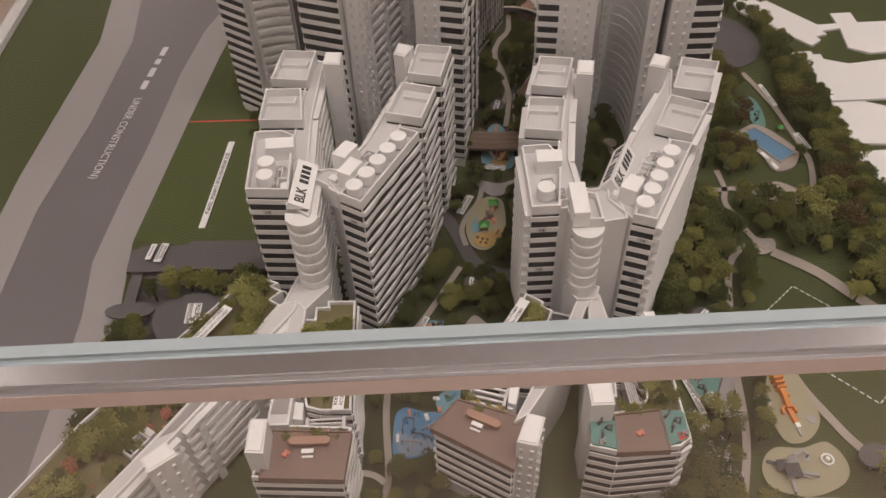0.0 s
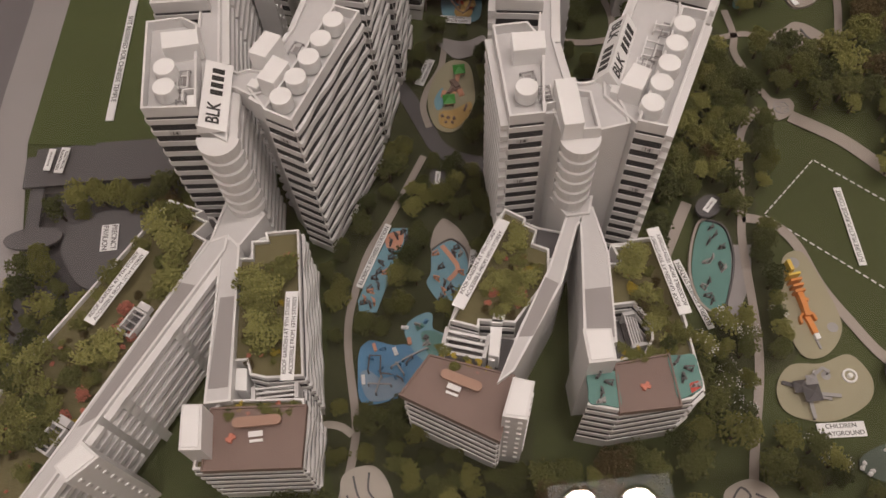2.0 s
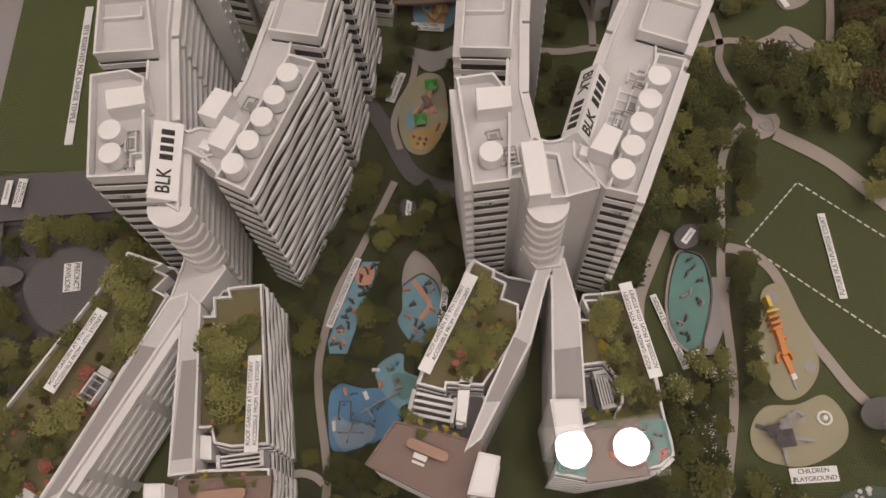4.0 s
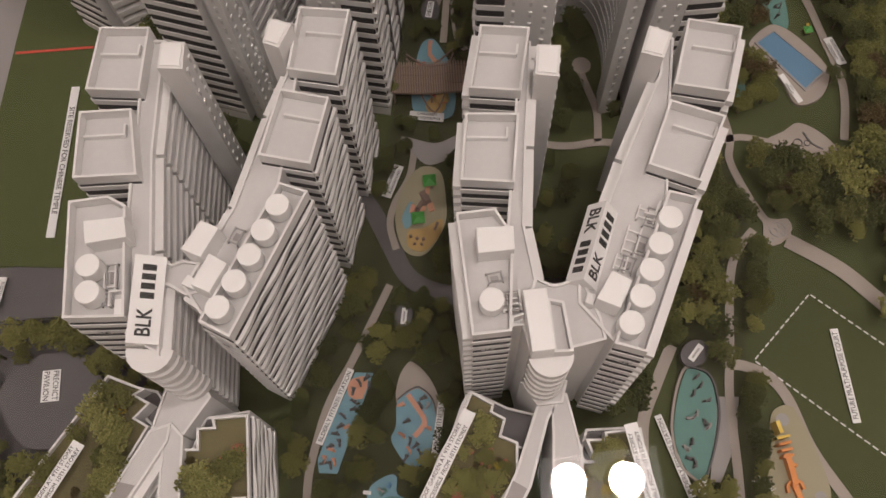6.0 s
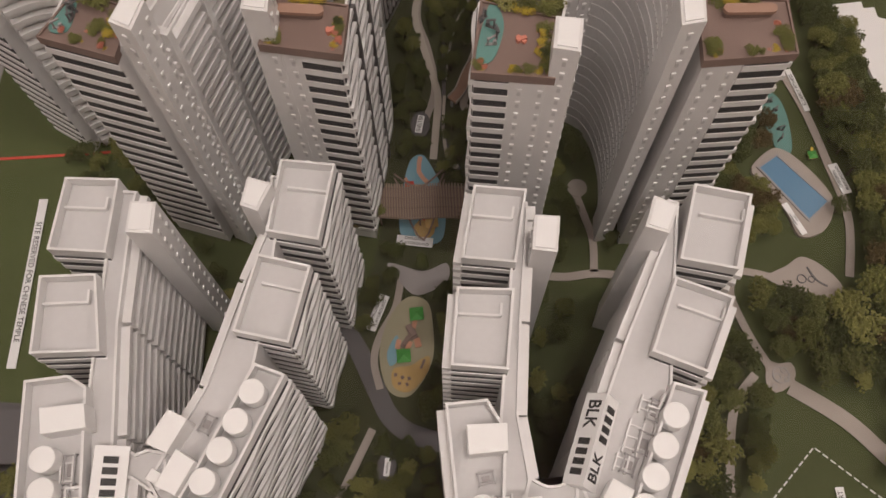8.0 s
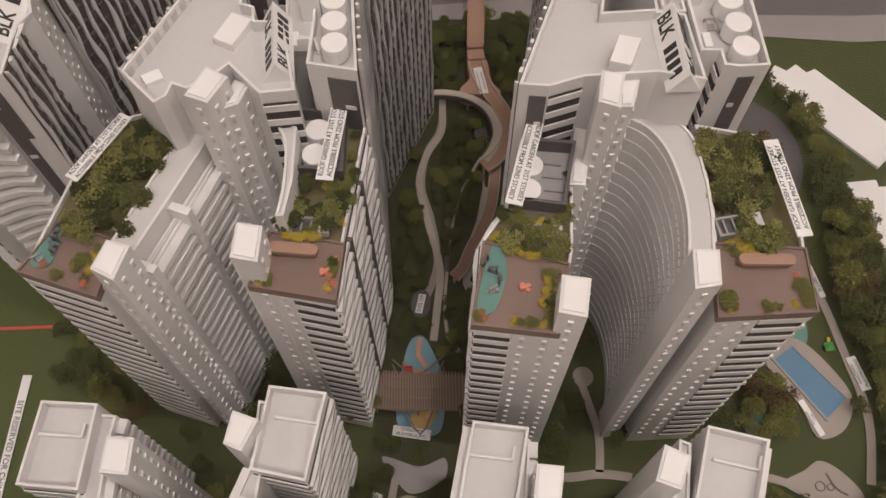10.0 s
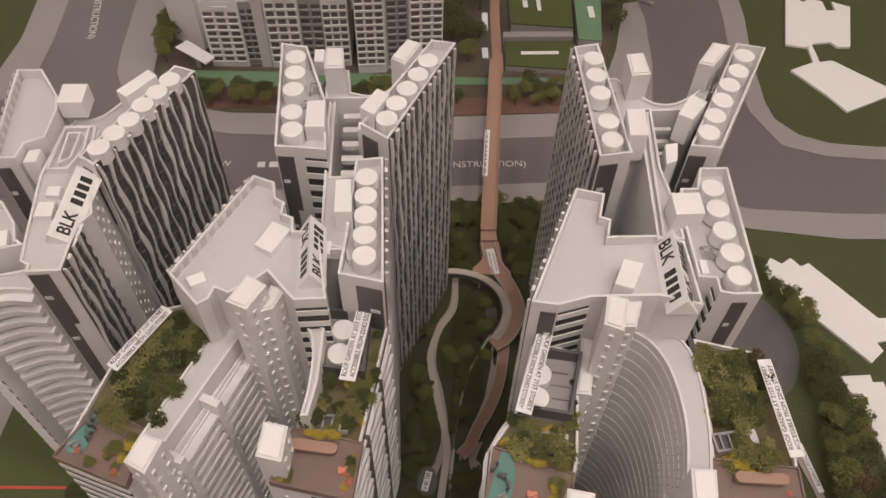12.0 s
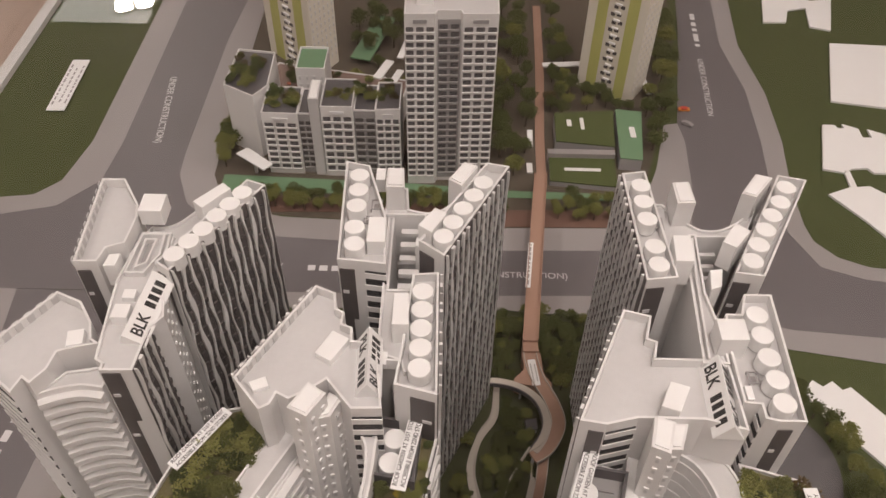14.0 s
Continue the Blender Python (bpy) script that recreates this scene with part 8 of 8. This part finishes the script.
for k, (q, z) in enumerate((([(-0.006, 1.212), (0.002, 1.210), (0.004, 1.225), (-0.003, 1.228)], 0.397), ([(0.048, 1.197), (0.055, 1.196), (0.061, 1.235), (0.055, 1.236)], 0.397), ([(0.222, 1.160), (0.232, 1.165), (0.238, 1.20), (0.23, 1.205)], 0.397), ([(0.170, 1.165), (0.232, 1.153), (0.233, 1.157), (0.171, 1.170)], 0.397),
                           ([(0.369, 1.158), (0.378, 1.158), (0.382, 1.172), (0.371, 1.172)], 0.397), ([(0.40, 1.156), (0.439, 1.156), (0.442, 1.185), (0.434, 1.185), (0.43, 1.163), (0.40, 1.161)], 0.397), ([(-0.175, 1.232), (-0.140, 1.215), (-0.132, 1.25), (-0.14, 1.255)], 0.397), ([(0.012, 0.605), (0.085, 0.578), (0.09, 0.592), (0.022, 0.622)], 0.134), ([(-0.20, 0.572), (-0.122, 0.564), (-0.122, 0.580), (-0.19, 0.585)], 0.134), ([(0.205, 0.58), (0.262, 0.577), (0.262, 0.59), (0.21, 0.596)], 0.134))):
    shrubs(q, z, 16, 0.004, 0.008, (0.40, 0.05, 0.36, 0.19, 0.0), 40 + k)


# ---- the neighbouring estate across the road ----
sheet("ground_estate", [(-0.395, 2.105), (-0.20, 2.082), (0.21, 2.064), (0.42, 2.070), (0.47, 2.10), (0.57, 2.42), (0.66, 2.79), (0.69, 3.34), (-0.40, 3.34)], 0.0008, surface("printed_estate_ground", (0.07, 0.055, 0.040), (0.12, 0.10, 0.075), 0.8, 300, 16, 0.2), "dark printed ground of the neighbouring estate", "ground")
sheet("ground_verge", [(-0.34, 2.092), (-0.12, 2.098), (0.20, 2.066), (0.44, 2.070), (0.47, 2.120), (0.20, 2.112), (-0.12, 2.140), (-0.34, 2.140)], 0.0018, EARTH, "brown printed verge along the road", "ground")
sheet("pavement_10", [(-0.37, 2.150), (0.0, 2.150), (0.24, 2.148), (0.44, 2.145), (0.44, 2.165), (0.24, 2.168), (0.0, 2.185), (-0.37, 2.200)], 0.0030, PALEGREEN, "pale green printed strip in front of the estate", "pavement")
sheet("path_19", strip([(0.285, 2.18), (0.290, 2.35), (0.305, 2.60), (0.315, 2.90)], 0.020), 0.0026, TERRA, "terracotta path through the neighbouring estate", "path")


def grid_front(b, a, c, out, z0, z1, cols, rows, wall, glass, sill, f0=0.0, f1=1.0):
    """Window openings row by row on a front, each with a projecting sill."""
    a, c, out = Vector(a), Vector(c), Vector(out)
    g, s = bmesh.new(), bmesh.new()
    for r in range(rows):
        z = z0 + (z1 - z0) * r / rows
        dz = (z1 - z0) / rows
        for k in range(cols):
            u0, u1 = f0 + (f1 - f0) * (k + 0.14) / cols, f0 + (f1 - f0) * (k + 0.86) / cols
            slab_on(g, a, c, out, -0.001, 0.0007, z + dz * 0.30, z + dz * 0.86, u0, u1)
            slab_on(s, a, c, out, -0.001, 0.0036, z + dz * 0.12, z + dz * 0.30, u0 - 0.006, u1 + 0.006)
    part("windows", g, glass, b, "rows of dark windows")["kind"] = "stuff"
    part("sills", s, sill, b, "rows of projecting sills")["kind"] = "stuff"


def estate(x, y, label):
    return thing("estate_block", x, y, 0.0, label, "building", "estate blocks")


F = estate(0.09, 2.25, "tall pale tower with a grid of windows and a grey centre")
tq = [(0.010, 2.187), (0.064, 2.189), (0.068, 2.200), (0.108, 2.202), (0.112, 2.190), (0.174, 2.193), (0.176, 2.30), (0.008, 2.30)]
wing(F, tq, 0.385, "", rim=0.004)
n = Vector((0, -1))
grid_front(F, tq[0], tq[1], n, 0.02, 0.365, 3, 22, WHITE, SLATE, WHITE)
part("centre_panel", slab_on(bmesh.new(), tq[2], tq[3], n, -0.001, 0.0012, 0.01, 0.372), GREY, F, "mid grey centre bay")
grid_front(F, (tq[2][0], tq[2][1] - 0.0012), (tq[3][0], tq[3][1] - 0.0012), n, 0.02, 0.365, 2, 22, GREY, SLATE, GREY)
grid_front(F, tq[4], tq[5], n, 0.02, 0.365, 3, 22, WHITE, SLATE, WHITE)
roof_box(F, [(0.03, 2.22), (0.06, 2.22), (0.06, 2.26), (0.03, 2.26)], 0.385, 0.41)
for f, q in ((0.5, (tq[0], tq[1])), (0.5, (tq[4], tq[5]))):
    part("name_tag", slab_on(bmesh.new(), *q, n, 0.0005, 0.0022, 0.371, 0.378, 0.28, 0.72), GREY, F)

G = estate(-0.14, 2.26, "long low block with grey bays and a planted roof")
for a, c, top, cols in (((-0.276, 2.212), (-0.205, 2.210), 0.150, 3), ((-0.158, 2.206), (-0.095, 2.206), 0.172, 3), ((-0.052, 2.208), (-0.004, 2.210), 0.166, 3)):
    wing(G, [a, c, (c[0], 2.30), (a[0], 2.30)], top, "", rim=0.004, roof=SLATE)
    grid_front(G, a, c, n, 0.012, top - 0.018, cols, 8, WHITE, SLATE, WHITE, 0.02, 0.98)
    part("name_tag", slab_on(bmesh.new(), a, c, n, 0.0005, 0.0024, top - 0.014, top - 0.007, 0.3, 0.72), PAINT, G)
for a, c, top in (((-0.205, 2.216), (-0.180, 2.216), 0.148), ((-0.095, 2.214), (-0.052, 2.214), 0.160)):
    wing(G, [a, c, (c[0], 2.299), (a[0], 2.299)], top, "", rim=0.003, roof=SLATE, wall=GREY)
    grid_front(G, a, c, n, 0.012, top - 0.014, 2, 8, GREY, DARK, GREY)
wing(G, [(-0.180, 2.208), (-0.160, 2.208), (-0.160, 2.270), (-0.180, 2.270)], 0.192, "", rim=0, roof=CAP, wall=DECK)
wing(G, [(-0.366, 2.300), (-0.300, 2.262), (-0.276, 2.300), (-0.280, 2.420), (-0.360, 2.430)], 0.150, "", rim=0.006, roof=SLATE)
wing(G, [(-0.225, 2.34), (-0.165, 2.34), (-0.165, 2.42), (-0.225, 2.42)], 0.165, "h", rim=0.006, roof=PALEGREEN)
wing(G, [(-0.34, 2.42), (-0.02, 2.32), (0.0, 2.46), (-0.30, 2.52)], 0.06, "", rim=0.004, roof=BROWN)
part("awning", prism(bmesh.new(), [(-0.345, 2.225), (-0.325, 2.245), (-0.265, 2.195), (-0.280, 2.175)], 0.036, 0.039), LABEL, G, "pale slanting awning roof")
part("awning_post", box(bmesh.new(), -0.305, 2.21, 0.0, 0.006, 0.006, 0.036), GREY, G)
for (fl, frr, br2), lab in ((((-0.351, 2.664), (-0.225, 2.549), (-0.179, 2.622)), "tall cream tower with pale lime stripes"), (((0.389, 2.549), (0.502, 2.476), (0.548, 2.545)), "tall cream tower with pale lime stripes")):
    fl, frr, br2 = Vector(fl), Vector(frr), Vector(br2)
    bl = fl + br2 - frr
    m = (fl + br2) / 2
    Y = estate(m.x, m.y, lab)
    q = [tuple(v) for v in (fl, frr, br2, bl)]
    wing(Y, q, 0.46, "phph", rim=0.004, wall=CREAM)
    d = (frr - fl).normalized()
    o = Vector((d.y, -d.x))
    for f0, f1 in ((0.16, 0.34), (0.68, 0.86)):
        part("lime_stripe", slab_on(bmesh.new(), fl, frr, o, -0.001, 0.0014, 0.0, 0.455, f0, f1), LEMON, Y, "pale lime vertical stripe")
    g, w = bmesh.new(), bmesh.new()
    for k in range(24):
        z = 0.015 + k * STOREY
        sh = 0.04 if k % 2 else -0.04
        slab_on(g, fl, frr, o, -0.001, 0.0012, z, z + 0.008, 0.42 + sh * 0.5, 0.49 + sh * 0.5)
        slab_on(g, fl, frr, o, -0.001, 0.0012, z + 0.002, z + 0.010, 0.53 + sh * 0.5, 0.60 + sh * 0.5)
        slab_on(w, fl, frr, o, -0.001, 0.0040, z + 0.009, z + 0.013, 0.46, 0.57)
    part("stair_openings", g, DARK, Y, "checkered dark stair openings")["kind"] = "stuff"
    part("landings", w, CAP, Y, "white stair landings")["kind"] = "stuff"
K = thing("car_park", 0.40, 2.28, 0.0, "low car park with green painted roofs", "building")
for q, z, mt in (([(0.319, 2.300), (0.443, 2.285), (0.453, 2.410), (0.322, 2.397)], 0.030, SITE), ([(0.448, 2.245), (0.494, 2.240), (0.515, 2.404), (0.458, 2.412)], 0.033, PALEGREEN), ([(0.300, 2.190), (0.436, 2.175), (0.440, 2.262), (0.303, 2.262)], 0.015, SITE)):
    part("wall", prism(bmesh.new(), q, 0.0, z - 0.003), GREY, K)
    part("roof", prism(bmesh.new(), q, z - 0.003, z), mt, K, "green painted roof")
    KEEP_OFF.append(q)
part("ramp", prism(bmesh.new(), [(0.300, 2.262), (0.441, 2.262), (0.441, 2.278), (0.300, 2.278)], 0.0, 0.026), PAVE, K)
for q, z in (((0.380, 2.36, 0.008, 0.040), 0.030), ((0.352, 2.362, 0.010, 0.022), 0.030), ((0.485, 2.33, 0.012, 0.036), 0.033), ((0.370, 2.225, 0.075, 0.009), 0.015)):
    part("roof_card", box(bmesh.new(), q[0], q[1], z, q[2], q[3], 0.001), LABEL, K)
for x, y, mt, yaw in ((0.624, 2.455, RED, 0.0), (0.622, 2.402, PAVE, -0.6)):
    t = thing("parked_car", x, y, 0.002, "tiny model car parked beside the road", "car", "parked cars")
    part("body", box(bmesh.new(), x, y, 0.003, 0.026, 0.010, 0.004, yaw), ORANGE if mt is RED else mt, t)
    part("cabin", box(bmesh.new(), x, y, 0.007, 0.014, 0.009, 0.003, yaw), mt, t)
    for u, v in ((-1, -1), (1, -1), (1, 1), (-1, 1)):
        part("wheel", drum(bmesh.new(), x + u * 0.008 * math.cos(yaw) - v * 0.005 * math.sin(yaw), y + u * 0.008 * math.sin(yaw) + v * 0.005 * math.cos(yaw), 0.0018, 0.002, 0.0014, 8, 0.0002), INK, t)
for x, y, z, sx, sy, yaw, mt in ((-0.06, 2.50, 0.062, 0.020, 0.075, -0.35, LABEL), (-0.03, 2.47, 0.062, 0.016, 0.060, -0.3, LABEL), (-0.10, 2.70, 0.02, 0.05, 0.20, -0.25, PALEGREEN), (-0.02, 2.66, 0.02, 0.016, 0.10, -0.2, LABEL), (0.268, 2.34, 0.002, 0.012, 0.055, -0.05, LABEL), (0.262, 2.24, 0.002, 0.012, 0.03, 0, LABEL), (0.36, 2.60, 0.02, 0.10, 0.016, 0.1, LABEL), (0.545, 2.54, 0.015, 0.012, 0.09, 0.1, LABEL)):
    t = thing("linkway_roof", x, y, 0.0, "low linkway roof in the neighbouring estate", "shelter", "linkway roofs")
    part("roof", box(bmesh.new(), x, y, z, sx, sy, 0.003, yaw), mt, t)
    part("post", box(bmesh.new(), x, y, 0.0, 0.004, 0.004, max(z, 0.001)), GREY, t)
    KEEP_OFF.append(disc(x, y, 0.02, 8))
grove([(0.185, 2.20), (0.25, 2.20), (0.275, 2.60), (0.26, 3.0), (0.19, 3.0)], 40, 0.016, 0.026, (0.75, 0.2, 0.05))
grove([(0.295, 2.42), (0.36, 2.42), (0.38, 2.55), (0.33, 3.0), (0.32, 2.7)], 24, 0.014, 0.024, (0.75, 0.2, 0.05))
grove([(0.515, 2.20), (0.555, 2.24), (0.60, 2.50), (0.65, 2.80), (0.67, 3.2), (0.60, 3.2), (0.57, 2.7), (0.53, 2.45)], 40, 0.018, 0.028, (0.65, 0.33, 0.02))
grove([(-0.40, 2.16), (-0.36, 2.16), (-0.37, 2.30), (-0.375, 2.60), (-0.40, 2.60)], 14, 0.018, 0.026, (0.5, 0.5, 0))
grove([(-0.32, 2.095), (-0.12, 2.10), (-0.12, 2.14), (-0.32, 2.14)], 20, 0.013, 0.018, (0.4, 0.6, 0))
grove([(-0.10, 2.10), (0.20, 2.085), (0.20, 2.12), (-0.10, 2.14)], 22, 0.012, 0.016, (0.4, 0.6, 0))
grove([(0.30, 2.085), (0.46, 2.085), (0.46, 2.135), (0.30, 2.135)], 16, 0.012, 0.017, (0.4, 0.6, 0))
grove([(-0.16, 2.45), (0.18, 2.34), (0.18, 3.1), (-0.14, 3.1)], 60, 0.016, 0.026, (0.7, 0.2, 0.1))
grove([(0.40, 2.45), (0.50, 2.44), (0.47, 2.47), (0.40, 2.52)], 8, 0.014, 0.018, (0.9, 0.1, 0))
shrubs([(-0.36, 2.31), (-0.30, 2.28), (-0.285, 2.40), (-0.35, 2.41)], 0.152, 26, 0.010, 0.016, (0.3, 0.5, 0, 0, 0.2), 71)
shrubs([(-0.27, 2.235), (-0.21, 2.235), (-0.21, 2.29), (-0.27, 2.29)], 0.150, 22, 0.009, 0.014, (0.3, 0.5, 0, 0, 0.2), 72)
shrubs([(-0.15, 2.24), (-0.01, 2.24), (-0.01, 2.29), (-0.15, 2.29)], 0.166, 24, 0.009, 0.013, (0.3, 0.4, 0, 0, 0.3), 73)
shrubs([(-0.30, 2.44), (-0.04, 2.36), (-0.02, 2.44), (-0.28, 2.51)], 0.062, 26, 0.010, 0.016, (0.3, 0.5, 0, 0.05, 0.15), 74)


# ---- trees and planting that nobody would count, joined ----
def joined(name, items, materials, label, category):
    verts, faces, mats, base = [], [], [], 0
    for me, mat_index, m in items:
        n = len(me.vertices)
        co = np.empty(n * 3)
        me.vertices.foreach_get("co", co)
        co = co.reshape(-1, 3)
        mm = np.array(m)
        verts.append(co @ mm[:3, :3].T + mm[:3, 3])
        ln = np.empty(len(me.loops), int)
        me.loops.foreach_get("vertex_index", ln)
        k = len(me.loops) // len(me.polygons)
        faces.append((ln + base).reshape(-1, k))
        mats += [mat_index] * len(me.polygons)
        base += n
    out = bpy.data.meshes.new(name)
    out.from_pydata(np.concatenate(verts).tolist(), [], [f for g in faces for f in g.tolist()])
    for mt in materials:
        out.materials.append(mt)
    out.polygons.foreach_set("material_index", mats)
    return tagged(new(name, out), label, category, kind="stuff")


joined("far_trees", [(CROWNS[kind][v], kind, Matrix.LocRotScale((x, y, r * h * 1.55), Euler((0, 0, a)), (r, r, r * h))) for x, y, r, kind, v, a, h in FAR_TREES] + [(TRUNKS[v % 3], 3, Matrix.LocRotScale((x, y, r * h * 1.55), Euler((0, 0, a)), (r, r, r * h * 0.92))) for x, y, r, kind, v, a, h in FAR_TREES], [LEAF, LEAF2, LEAF3, BARK], "groves of green and olive flocked model trees", "trees")
joined("low_planting", [(SHRUBS[k], k, Matrix.LocRotScale(p, Euler((0, 0, a)), (r, r, r))) for k, p, r, a in PLANTING], [GARDEN, LEAF, BLOOM, PINK, LEAF3, CAP], "low flowering and green edge planting of the roof terraces", "planting")
